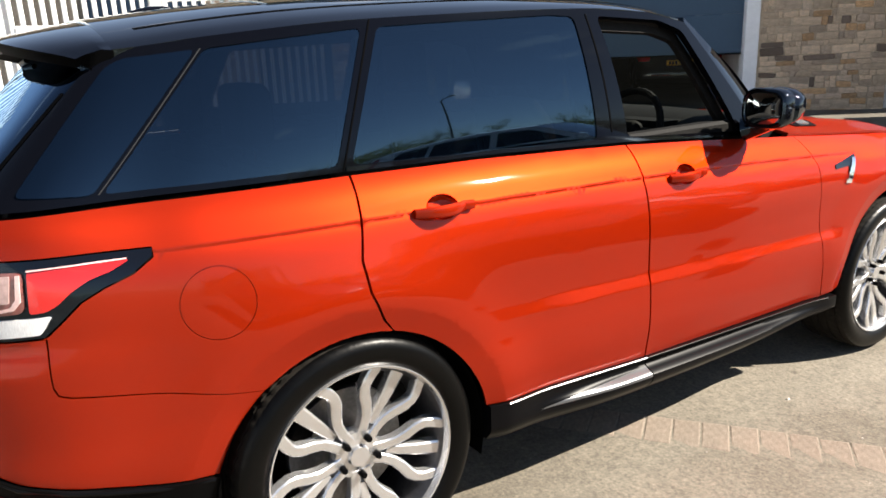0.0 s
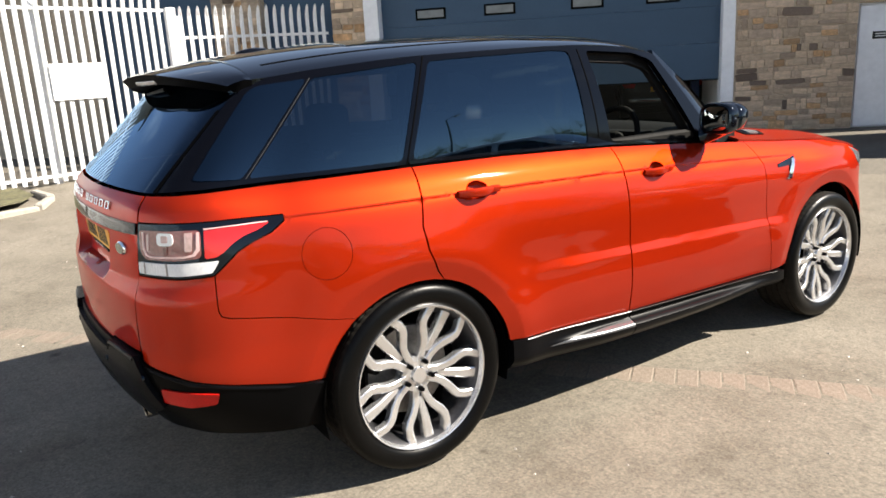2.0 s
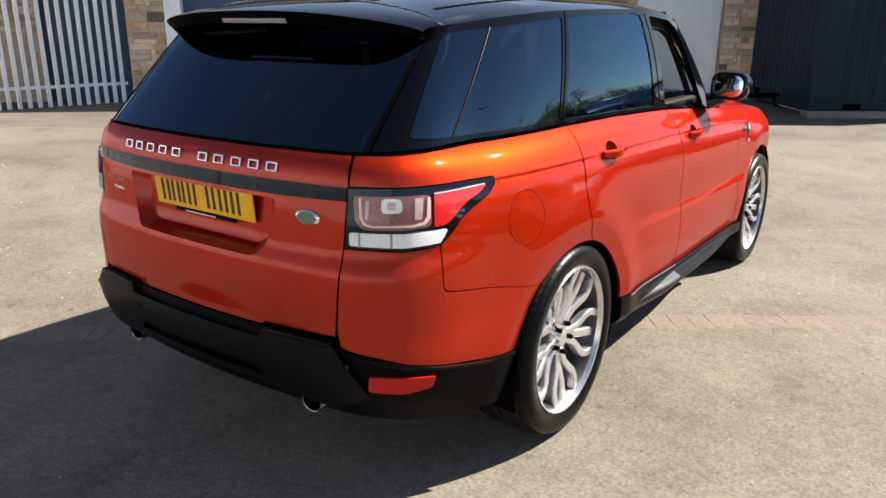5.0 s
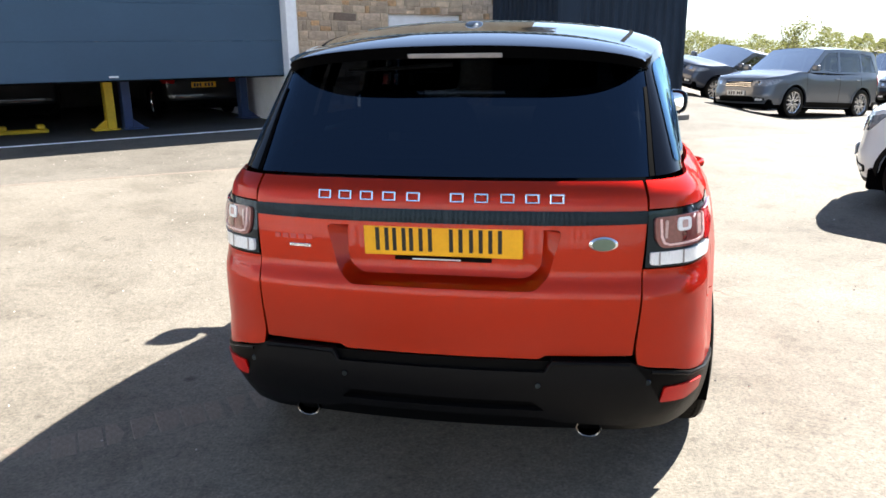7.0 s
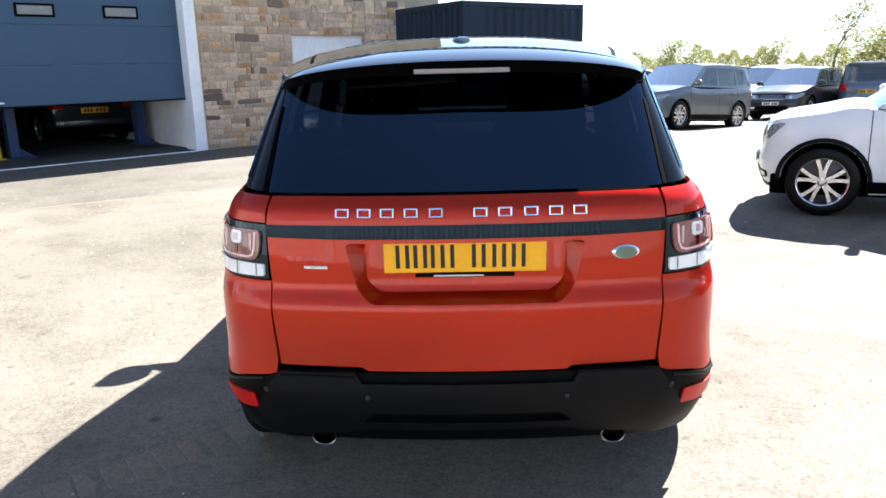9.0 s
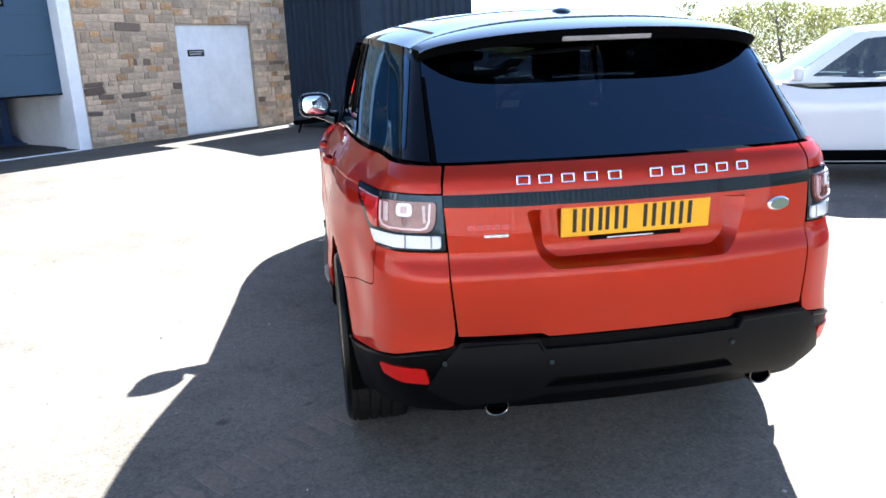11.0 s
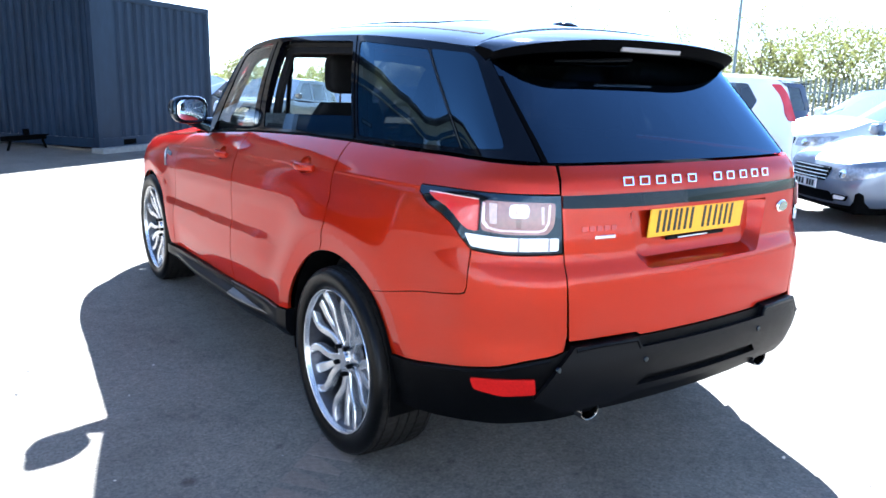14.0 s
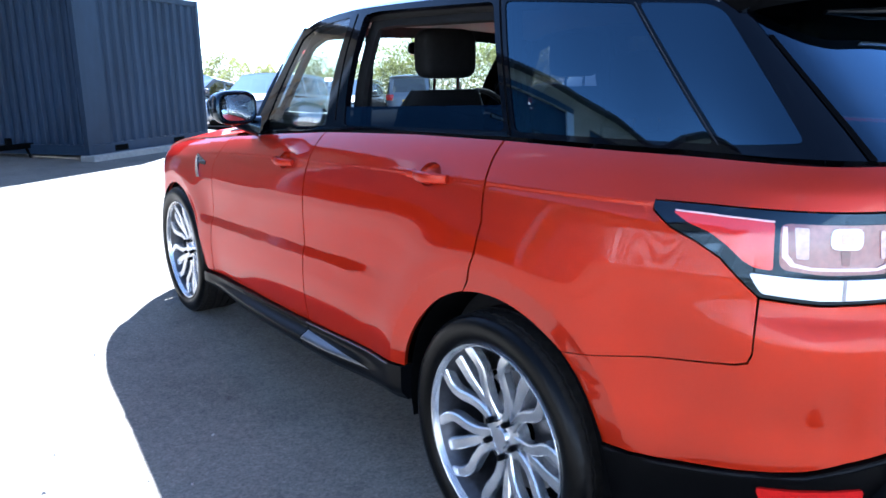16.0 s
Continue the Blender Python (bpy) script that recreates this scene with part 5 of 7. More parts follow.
side_in = lambda y: skin(sy(y), ramp(y, [(2.0, 1.14), (2.5, 1.095), (3.0, 1.055), (3.3, 1.0), (3.5, 0.94)])).x
rows = [2.17, 2.3, 2.6, 2.9, 3.2, 3.4]
outline = [(side_in(y) - 0.006, y) for y in rows] + [(0.72, 3.60), (0.4, 3.72), (0.0, 3.76), (-0.4, 3.72), (-0.72, 3.60)] + [(-side_in(y) + 0.006, y) for y in rows[::-1]] + [(-0.6, 2.27), (-0.3, 2.33), (0, 2.35), (0.3, 2.33), (0.6, 2.27)]
bonnet = surface_patch("bonnet", outline, bonnet_fn, M["red"], hero, step=0.07)
for side in (1, -1):
    surface_patch("bonnet_vent", rounded([(side * 0.62, 2.42), (side * 0.74, 2.40), (side * 0.74, 2.58), (side * 0.66, 2.62)][::side], 0.02), bonnet_fn, M["black_plastic"], bonnet, "black bonnet vent", off=0.004, rim=0.008, step=0.03)
    surface_patch("vent_slat", rounded([(side * 0.65, 2.47), (side * 0.72, 2.46), (side * 0.72, 2.55), (side * 0.67, 2.57)][::side], 0.01), bonnet_fn, M["silver"], bonnet, "silver vent slat", off=0.009, rim=0.006, step=0.03)


# ---- greenhouse ----
def cant(y):
    return ramp(y, [(-0.75, 1.585), (-0.44, 1.60), (-0.24, 1.622), (0.22, 1.655), (1.05, 1.672), (1.4, 1.655), (1.64, 1.61)])


WIN_REAR = rounded([(0.088, 1.262), (1.035, 1.232), (1.005, 1.645), (0.90, 1.652), (0.24, 1.632)], 0.025)
WIN_FRONT = rounded([(1.185, 1.226), (1.84, 1.180), (1.80, 1.26), (1.585, 1.585), (1.45, 1.625), (1.115, 1.645)], 0.025)
WIN_QUARTER = rounded([(0.045, 1.262), (-0.548, 1.262), (-0.245, 1.592), (0.19, 1.63)], 0.02)


def greenhouse(side):
    b = lambda y: belt(y) - 0.004
    rail = [(y, cant(y)) for y in (-0.42, -0.24, 0.0, 0.22, 0.6, 1.05, 1.4, 1.62)]
    bottom = [(2.0, b(2.0)), (1.6, b(1.6)), (1.2, b(1.2)), (0.6, b(0.6)), (0.1, b(0.1)), (-0.4, 1.2465)]
    corner = [(sx(x) + 0.007, z) for x, z in GLASS_EDGE]
    outline = windowline(rail) + sideline(bottom) + cut([("y", -0.72, 1.2435), ("x", 0.80, 1.243)]) + corner + [(sx(0.775), 1.595), (sx(0.80), 1.602)]
    pillars = body_patch("window_surround", outline, M["pillar"], side, "gloss black pillars and roof rail", fn=house,
                         holes=[windowline(WIN_REAR), windowline(WIN_FRONT), windowline(WIN_QUARTER)], rim=0.025)
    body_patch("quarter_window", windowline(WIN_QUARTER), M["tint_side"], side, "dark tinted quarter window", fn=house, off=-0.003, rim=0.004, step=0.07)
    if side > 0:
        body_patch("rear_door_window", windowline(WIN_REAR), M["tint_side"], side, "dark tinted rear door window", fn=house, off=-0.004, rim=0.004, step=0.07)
    else:
        body_patch("front_door_window", windowline(WIN_FRONT), M["clear"], side, "clear front door window", fn=house, off=-0.004, rim=0.004, step=0.07)
        pane = [(0.088, 1.262), (1.03, 1.232), (1.03, 1.305), (0.6, 1.318), (0.1, 1.335)]
        body_patch("rear_door_window", windowline(pane), M["tint"], side, "dark tinted window wound most of the way down", fn=house, off=-0.004, rim=0.004, step=0.07)
    # the depth of the door frames behind the panes
    for win, deep, wide in ((WIN_REAR, 0.055, 0.05), (WIN_FRONT, 0.045, 0.035)):
        cy, cz = sum(p[0] for p in win) / len(win), sum(p[1] for p in win) / len(win)
        hy, hz = max(abs(p[0] - cy) for p in win), max(abs(p[1] - cz) for p in win)
        scale = lambda k: [(cy + (y - cy) * (1 + k / hy), cz + (z - cz) * (1 + k / hz)) for y, z in win]
        low = lambda pts, k: [(y, z if z > cz else z - k) for y, z in pts]
        inner = low(scale(-wide), wide)
        body_patch("inner_frame", windowline(scale(0.05)), M["leather"], side, "black inner door frame", pillars, fn=house, holes=[windowline(inner)], off=-deep, rim=0.02, step=0.06)
    seal = [(0.07, b(0.07) + 0.012), (0.6, b(0.6) + 0.012), (1.2, b(1.2) + 0.012), (1.86, b(1.86) + 0.010), (1.86, b(1.86)), (1.2, b(1.2)), (0.6, b(0.6)), (0.07, b(0.07))]
    body_patch("waist_seal", windowline(seal), M["black_gloss"], side, "", pillars, fn=house, off=0.006, rim=0.01)
    for ya, yb in ((0.062, 0.222), (1.105, 1.062)):
        line = windowline([(ya - 0.0025, 1.25), (ya + 0.0025, 1.25), (yb + 0.0025, 1.652), (yb - 0.0025, 1.652)])
        body_patch("frame_seam", line, M["matt_black"], side, "", pillars, fn=house, off=0.002, rim=0.003)
    # thin bright edge where the quarter glass meets the tail pillar
    edge = windowline([(-0.559, 1.262), (-0.5555, 1.262), (-0.2515, 1.592), (-0.255, 1.592)])
    strip = rounded([(-0.571, 1.262), (-0.735, 1.272), (-0.482, 1.555), (-0.44, 1.575), (-0.265, 1.590)], 0.02)
    body_patch("pillar_glass", windowline(strip), M["tint_side"], side, "dark glass panel on the tail pillar", pillars, fn=house, off=0.003, rim=0.004, step=0.05)
    body_patch("glass_edge", edge, M["line_grey"], side, "", pillars, fn=house, off=0.002, rim=0.003, step=0.02)


both(greenhouse)


ROOF_END = -0.43


def roof_fn(u, y):
    """u from -1 to 1 across the roof."""
    e = house(sg(max(y, ROOF_END), cant(y)), cant(y))
    z = ramp(y, [(-0.80, 1.655), (-0.5, 1.688), (0.0, 1.738), (0.6, 1.758), (1.2, 1.742), (1.62, 1.695)])
    a = abs(u)
    k = 1 - (1 - a ** 2.3) ** (1 / 1.15) if a < 1 else 1.0
    return Vector((math.copysign(e.x * (1 - (1 - a) ** 1.15) if a < 1 else e.x, u), y + 0.05 * (1 - a * a) * smoothstep(1.2, 1.62, y), z - (z - e.z) * k))


def roof_mesh(u0, u1, y0, y1, nu, ny, lift=0.0, thick=0.02):
    rows = []
    for j in range(ny + 1):
        y = y0 + (y1 - y0) * j / ny
        rows.append([roof_fn(u0 + (u1 - u0) * i / nu, y) + Vector((0, 0, lift)) for i in range(nu + 1)])
    b = loft(rows, closed=False, caps=False)
    geo = bmesh.ops.extrude_face_region(b, geom=b.faces[:])
    for v in geo["geom"]:
        if isinstance(v, bmesh.types.BMVert):
            v.co.z -= thick
    bmesh.ops.recalc_face_normals(b, faces=b.faces[:])
    return b


roof = part("roof", roof_mesh(-1, 1, -0.46, 1.62, 40, 34), M["piano"], hero, "gloss black roof", smooth=True)
part("roof_glass", roof_mesh(-0.62, 0.62, 0.02, 1.45, 24, 16, 0.004, 0.006), M["piano"], roof, "black glass roof panel", smooth=True)
for side in (-1, 1):
    part("roof_seam", roof_mesh(side * 0.80 - 0.012, side * 0.80 + 0.012, -0.38, 1.55, 2, 24, 0.001, 0.006), M["matt_black"], roof, "dark roof channel", smooth=True)

# tail spoiler: a closed blade that grows out of the roof and hangs over the rear window
rings = []
for i in range(41):
    u = -1 + i / 20
    q = abs(u)
    top = roof_fn(u, -0.44)
    mid = roof_fn(u, -0.60)
    x = mid.x * (1 - 0.035 * q ** 4)
    tip = -0.69 + 0.15 * q ** 4
    edge = roof_fn(u, -0.72).z + 0.012 - 0.012 * q ** 6 - 0.028 * (1 - q ** 4)
    low = 0.050 - 0.014 * q
    under = edge - low + 0.006
    seat_y = house(sx(0.72) * q, under).y
    rings.append([top - Vector((0, 0, 0.004)), Vector((mid.x, -0.53 + 0.05 * q ** 4, 0.45 * top.z + 0.55 * edge + 0.008)), Vector((x, tip + 0.02, edge + 0.002)), Vector((x, tip, edge - 0.006)), Vector((x, tip + 0.012, edge - 0.5 * low)),
                  Vector((x * 0.99, tip + 0.03, edge - low)), Vector((mid.x * 0.985, 0.5 * (tip + seat_y) + 0.02, under)), Vector((mid.x * 0.975, seat_y + 0.03, under)), top - Vector((0, 0, 0.05))])
spoiler = part("tail_spoiler", loft(rings), M["spoiler"], hero, "gloss black roof spoiler over the rear window", smooth=True)
spoiler.data.materials.append(M["piano"])
for p in spoiler.data.polygons:
    p.material_index = int(p.normal.z > 0.1)
lamp_z = roof_fn(0, -0.72).z + 0.012
part("high_brake_lamp", box(-0.162, 0.162, -0.005, 0.005, -0.009, 0.009, 0.003), M["lamp_dull"], spoiler, "pale high brake lamp strip", at=pose(0, -0.667, lamp_z - 0.066, 28))
wiper = part("rear_wiper", tube([(-0.02, -0.590, 1.580), (-0.2, -0.594, 1.568), (-0.40, -0.580, 1.560)], [0.009, 0.007, 0.004], 8), M["black_plastic"], hero, "black rear wiper parked under the spoiler", smooth=True)
# shark fin
rings = []
for t in np.linspace(0, 1, 9):
    w, h = 0.034 * math.sin(math.pi * (0.1 + 0.85 * (1 - t))) + 0.004, 0.019 * math.sin(math.pi * min(1, 0.08 + 0.75 * (1 - t)))
    zz = roof_fn(0.01, -0.27 + 0.15 * t).z - 0.004
    rings.append([(w * math.cos(a), -0.27 + 0.15 * t, zz + h * max(0, math.sin(a)) ** 0.8) for a in np.linspace(0, math.pi, 9)])
part("aerial_fin", loft(rings, closed=True), M["black_gloss"], roof, "black shark-fin aerial", smooth=True)


def screen_fn(u, t):
    top = roof_fn(u * 0.95, 1.60)
    bottom = Vector((0.80 * u, 2.30 - 0.16 * u * u, 1.165))
    p = top.lerp(bottom, t)
    return p + Vector((0, 0.03 * math.sin(math.pi * t), 0.03 * math.sin(math.pi * t)))


pane = rounded([(-0.80, 0.20), (0.80, 0.20), (0.88, 0.93), (-0.88, 0.93)], 0.05)
screen = surface_patch("windscreen", pane, screen_fn, M["clear"], hero, "clear windscreen", step=0.12, rim=0)
surface_patch("screen_border", [(-0.97, 0.0), (0.97, 0.0), (0.97, 1.0), (-0.97, 1.0)], screen_fn, M["black_plastic"], screen, "black printed border", holes=[pane], step=0.1, rim=0)
for side in (1, -1):
    s0, s1 = sg(1.62, cant(1.62)), sy(2.0)
    rings = []
    for t in np.linspace(0, 1, 13):
        zz = cant(1.62) + (belt(2.0) - 0.004 - cant(1.62)) * t
        a = house(s0 + (s1 - s0) * t, zz)
        c = screen_fn(0.93, 0.02 + 0.96 * t)
        m = a.lerp(c, 0.45) + Vector((0.012, 0.010, 0.010))
        rings.append([(side * p.x, p.y, p.z) for p in (a, m, c, c + Vector((-0.01, -0.03, -0.03)), a + Vector((-0.03, -0.01, -0.02)))])
    part("screen_pillar", loft(rings), M["black_gloss"], hero, smooth=True)


# ---- mirrors ----
def mirror_unit(side):
    m = add("door_mirror", mesh_of("t", [], []), None, hero, "gloss black door mirror")
    rings = []
    for t, w, h, y in ((0, 0.02, 0.03, 0.0), (0.05, 0.075, 0.085, 0.0), (0.35, 0.105, 0.095, 0.0), (0.7, 0.10, 0.09, 0.01), (1.0, 0.08, 0.07, 0.03), (1.12, 0.03, 0.03, 0.05)):
        yy = 1.78 + 0.13 * t
        rings.append([(side * (0.995 + 1.0 * w * math.cos(a)), yy, 1.285 + y * 0.3 + 0.82 * h * math.copysign(abs(math.sin(a)) ** 0.8, math.sin(a))) for a in np.linspace(0, 2 * math.pi, 21)[:-1]])
    part("mirror_cap", loft(rings), M["black_gloss"], m, smooth=True)
    ring = [(0.80 * 0.098 * math.copysign(abs(math.cos(a)) ** 0.6, math.cos(a)), 0.060 * math.copysign(abs(math.sin(a)) ** 0.62, math.sin(a))) for a in np.linspace(0, 2 * math.pi, 29)[:-1]]
    # slightly convex glass, turned outwards
    rings = [[(side * (0.998 + k * x), 1.752 - 0.008 * (1 - k * k) - 0.10 * k * x + 0.05 * k * z, 1.285 + k * z) for x, z in ring] for k in (1.0, 0.8, 0.6, 0.4, 0.2, 0.02)]
    b = loft(rings, caps=False)
    b.faces.new([v for v in b.verts][-len(ring):])
    bmesh.ops.recalc_face_normals(b, faces=b.faces[:])
    part("mirror_glass", b, M["mirror"], m, "mirror glass", smooth=True)
    rings = [[(side * (0.998 + k * x), y + (0.05 * z - 0.10 * x) * tilt, 1.285 + k * z) for x, z in ring] for k, y, tilt in ((0.98, 1.7515, 1), (1.10, 1.7475, 1), (1.24, 1.752, 1), (1.30, 1.765, 0.8), (1.26, 1.80, 0.3))]
    part("mirror_frame", loft(rings), M["black_gloss"], m, smooth=True)
    arm = [(side * 0.86, 1.84, 1.19), (side * 0.92, 1.86, 1.205), (side * 0.965, 1.86, 1.235)]
    part("mirror_arm", tube(arm, [0.05, 0.035, 0.045], 12), M["black_gloss"], m, smooth=True)


both(mirror_unit)


# ---- wheels ----
def wheel_meshes():
    tyre = lathe([(0.285, 0.105), (0.297, 0.124), (0.318, 0.137), (0.347, 0.140), (0.368, 0.134), (0.380, 0.118), (0.3855, 0.10), (0.3795, 0.099), (0.3795, 0.091), (0.3865, 0.09),
                  (0.387, 0.05), (0.379, 0.049), (0.379, 0.038), (0.387, 0.037), (0.387, 0.006), (0.379, 0.005), (0.379, -0.005), (0.387, -0.006), (0.387, -0.037), (0.379, -0.038), (0.379, -0.049), (0.387, -0.05),
                  (0.3865, -0.09), (0.3795, -0.091), (0.3795, -0.099), (0.3855, -0.10), (0.380, -0.118), (0.368, -0.134), (0.345, -0.142), (0.31, -0.141), (0.275, -0.12)], 192)
    # cross grooves cut the shoulders into blocks
    for v in tyre.verts:
        r, a = math.hypot(v.co.y, v.co.z), math.atan2(v.co.z, v.co.y)
        if 0.045 < abs(v.co.x) < 0.112 and r > 0.378 and round(a / (2 * math.pi) * 192) % 3 == 0:
            v.co.y *= 1 - 0.005 / r
            v.co.z *= 1 - 0.005 / r
    rim = lathe([(0.10, -0.02), (0.225, -0.10), (0.243, -0.10), (0.262, -0.118), (0.276, -0.118), (0.276, -0.10)], 64)
    barrel = lathe([(0.27, -0.115), (0.258, -0.06), (0.260, 0.06), (0.276, 0.100), (0.284, 0.110)], 64)
    lip = lathe([(0.280, 0.095), (0.285, 0.118), (0.289, 0.128), (0.2945, 0.1305), (0.299, 0.123), (0.297, 0.104)], 72)
    return tyre, barrel, lip


def spoke_mesh():
    """One of five spoke pairs: two bowed outer arms and a straight blade between them."""
    b = bmesh.new()

    def arm(points, widths, lift=0.0):
        rings = []
        for i, (r, off) in enumerate(points):
            w = widths[i]
            dr, do = (points[min(i + 1, len(points) - 1)][0] - points[max(i - 1, 0)][0], points[min(i + 1, len(points) - 1)][1] - points[max(i - 1, 0)][1])
            n = math.hypot(dr, do)
            nr, no = -do / n, dr / n
            x = 0.078 + 0.030 * smoothstep(0.06, 0.26, r) + lift
            rings.append([(x - 0.030, off - no * w * 1.1, r - nr * w * 1.1), (x - 0.004, off - no * w, r - nr * w), (x, off - no * w * 0.7, r - nr * w * 0.7),
                          (x, off + no * w * 0.7, r + nr * w * 0.7), (x - 0.004, off + no * w, r + nr * w), (x - 0.030, off + no * w * 1.1, r + nr * w * 1.1)])
        loft(rings, bm=b)

    for m in (1, -1):
        arm([(0.05, m * 0.016), (0.09, m * 0.022), (0.125, m * 0.033), (0.155, m * 0.052), (0.182, m * 0.076), (0.205, m * 0.088), (0.23, m * 0.090), (0.262, m * 0.085), (0.290, m * 0.086)], [0.017, 0.0155, 0.0155, 0.017, 0.0175, 0.0165, 0.0165, 0.018, 0.023])
    arm([(0.10, 0.0), (0.15, 0.0), (0.20, 0.0), (0.286, 0.0)], [0.012, 0.0165, 0.019, 0.024], -0.010)
    return b


TYRE, BARREL, LIP = wheel_meshes()


def as_mesh(name, b, material, angle=38):
    me = bpy.data.meshes.new(name)
    b.to_mesh(me)
    b.free()
    me.shade_smooth()
    me.set_sharp_from_angle(angle=radians(angle))
    me.materials.append(material)
    return me


ME_TYRE, ME_BARREL, ME_LIP = as_mesh("tyre", TYRE, M["rubber"], 50), as_mesh("barrel", BARREL, M["alloy_dark"]), as_mesh("lip", LIP, M["alloy"])
ME_TYRE.materials.append(M["tread"])
for p in ME_TYRE.polygons:
    p.material_index = int(abs(p.center.x) < 0.113 and math.hypot(p.center.y, p.center.z) > 0.370)
ME_SPOKE = as_mesh("spoke", spoke_mesh(), M["alloy"], 25)
ME_HUB = as_mesh("hub", lathe([(0.0, 0.090), (0.030, 0.090), (0.034, 0.084), (0.036, 0.078), (0.072, 0.074), (0.078, 0.06), (0.075, 0.03)], 40), M["alloy"])
ME_NUT = as_mesh("nut", lathe([(0.0, 0.090), (0.008, 0.090), (0.0105, 0.084), (0.0105, 0.066)], 10), M["black_plastic"])
ME_DISC = as_mesh("disc", lathe([(0.06, 0.0), (0.185, 0.0), (0.185, -0.03), (0.06, -0.03)], 48), M["steel"])
ME_SHIELD = as_mesh("shield", lathe([(0.0, -0.05), (0.262, -0.05), (0.262, -0.06), (0.0, -0.06)], 40), M["liner"])
ME_CALIPER = as_mesh("caliper", box(-0.05, 0.02, -0.06, 0.06, 0.13, 0.21, 0.012), M["black_plastic"])


def wheel(side, front):
    turn = pose(side * 0.838, 2.92 * front, WHEEL_Z[(side, front)], 0, 0, 0 if side > 0 else 180) @ pose(0, 0, 0, 41 + 2 * front + (4 if side < 0 else 0), 0, 0)
    w = add("wheel", mesh_of("t", [], []), None, hero, "silver split-spoke alloy wheel with black tyre", at=turn)
    add("tyre", ME_TYRE, None, w)
    add("rim_barrel", ME_BARREL, None, w)
    add("rim_lip", ME_LIP, None, w)
    add("hub", ME_HUB, None, w)
    for i in range(5):
        add("spoke", ME_SPOKE, None, w, at=pose(0, 0, 0, 72 * i, 0, 0))
        add("wheel_nut", ME_NUT, None, w, at=pose(0, 0, 0, 72 * i, 0, 0) @ pose(0.012, 0, 0.060))
    add("brake_disc", ME_DISC, None, w)
    add("brake_shield", ME_SHIELD, None, w)
    add("brake_caliper", ME_CALIPER, None, w, at=pose(0, 0, 0, 20, 0, 0))


for side in (1, -1):
    for front in (0, 1):
        wheel(side, front)
        cy = 2.92 * front
        b = lathe([(0.10, 0.62), (0.425, 0.62), (0.428, 0.80), (0.432, 0.955)], 30, "x", radians(-14), radians(194))
        part("wheel_arch", b, M["liner"], hero, "black wheel arch liner", at=pose(0, cy, 0.385) if side > 0 else pose(0, cy, 0.385, 0, 0, 180), smooth=True)

# ---- floor pan and inside ----
part("floor_pan", box(-0.74, 0.74, -0.62, 3.55, 0.33, 0.42, 0.03), M["liner"], hero)
for side in (1, -1):
    part("sill_box", box(min(side * 0.76, side * 0.915), max(side * 0.76, side * 0.915), 0.44, 2.45, 0.30, 0.47, 0.01), M["liner"], hero)
part("boot_floor", box(-0.66, 0.66, -0.82, -0.1, 0.62, 0.66, 0.01), M["leather"], hero)
part("boot_side", box(0.60, 0.66, -0.7, -0.1, 0.6, 1.15, 0.02), M["leather"], hero)
part("boot_side", box(-0.66, -0.60, -0.7, -0.1, 0.6, 1.15, 0.02), M["leather"], hero)
for side in (1, -1):
    part("door_card", box(min(side * 0.80, side * 0.76), max(side * 0.80, side * 0.76), 0.1, 2.1, 0.45, 1.19, 0.015), M["leather"], hero, "black inner door trim")
for side in (1, -1):
    part("belt_trim", box(min(side * 0.745, side * 0.815), max(side * 0.745, side * 0.815), -0.15, 2.0, 1.14, 1.225, 0.012), M["leather"], hero, "black inner waist trim")
part("belt_trim", box(-0.80, -0.73, 1.05, 1.95, 1.20, 1.262, 0.012), M["leather"], hero, "black inner waist trim")
part("luggage_cover", box(-0.70, 0.70, -0.76, 0.0, 1.150, 1.168, 0.006), M["leather"], hero, "black luggage cover")
# unseen plain block, added to stop sunlight leaking in through the nose
part("engine_bay", box(-0.6, 0.6, 2.28, 3.55, 0.42, 0.93, 0.03), M["liner"], hero)
part("bulkhead", box(-0.78, 0.78, 2.1, 2.3, 0.4, 1.10, 0.03), M["leather"], hero)
part("headlining", roof_mesh(-0.9, 0.9, -0.42, 1.6, 16, 12, -0.035, 0.01), M["lining"], hero, "pale cloth headlining", smooth=True)
for side in (1, -1):
    path = [house(sg(y, cant(y) - 0.02), cant(y) - 0.02) for y in np.linspace(0.10, 1.50, 14)]
    part("rail_trim", tube([(side * (p.x - 0.058), p.y, p.z - 0.004) for p in path], 0.026, 10), M["leather"], hero, "dark inner roof rail trim", smooth=True)
rings = []
for y, z0, z1 in ((1.70, 0.9, 1.07), (1.76, 0.86, 1.16), (1.90, 0.85, 1.212), (2.06, 0.85, 1.222), (2.26, 0.85, 1.175)):
    rings.append([(-0.76, y, z0), (0.76, y, z0), (0.76, y, z1), (0.3, y, z1 + 0.012), (-0.3, y, z1 + 0.012), (-0.76, y, z1)])
part("dashboard", loft(rings), M["leather"], hero, "black dashboard", smooth=True)
part("instrument_hood", box(0.22, 0.56, 1.72, 1.95, 1.10, 1.205, 0.03, segments=2), M["leather"], hero)
b = bmesh.new()
ringpts = [(0.39 + 0.185 * math.cos(a), 0.0, 0.185 * math.sin(a)) for a in np.linspace(0, 2 * math.pi, 33)]
tube([(x, 0, z) for x, y, z in ringpts], 0.016, 8, b, cap=False)
box(0.33, 0.45, -0.02, 0.05, -0.06, 0.05, 0.015, b)
box(0.21, 0.57, -0.005, 0.015, -0.02, 0.02, 0.005, b)
box(0.375, 0.405, -0.005, 0.015, -0.17, 0, 0.005, b)
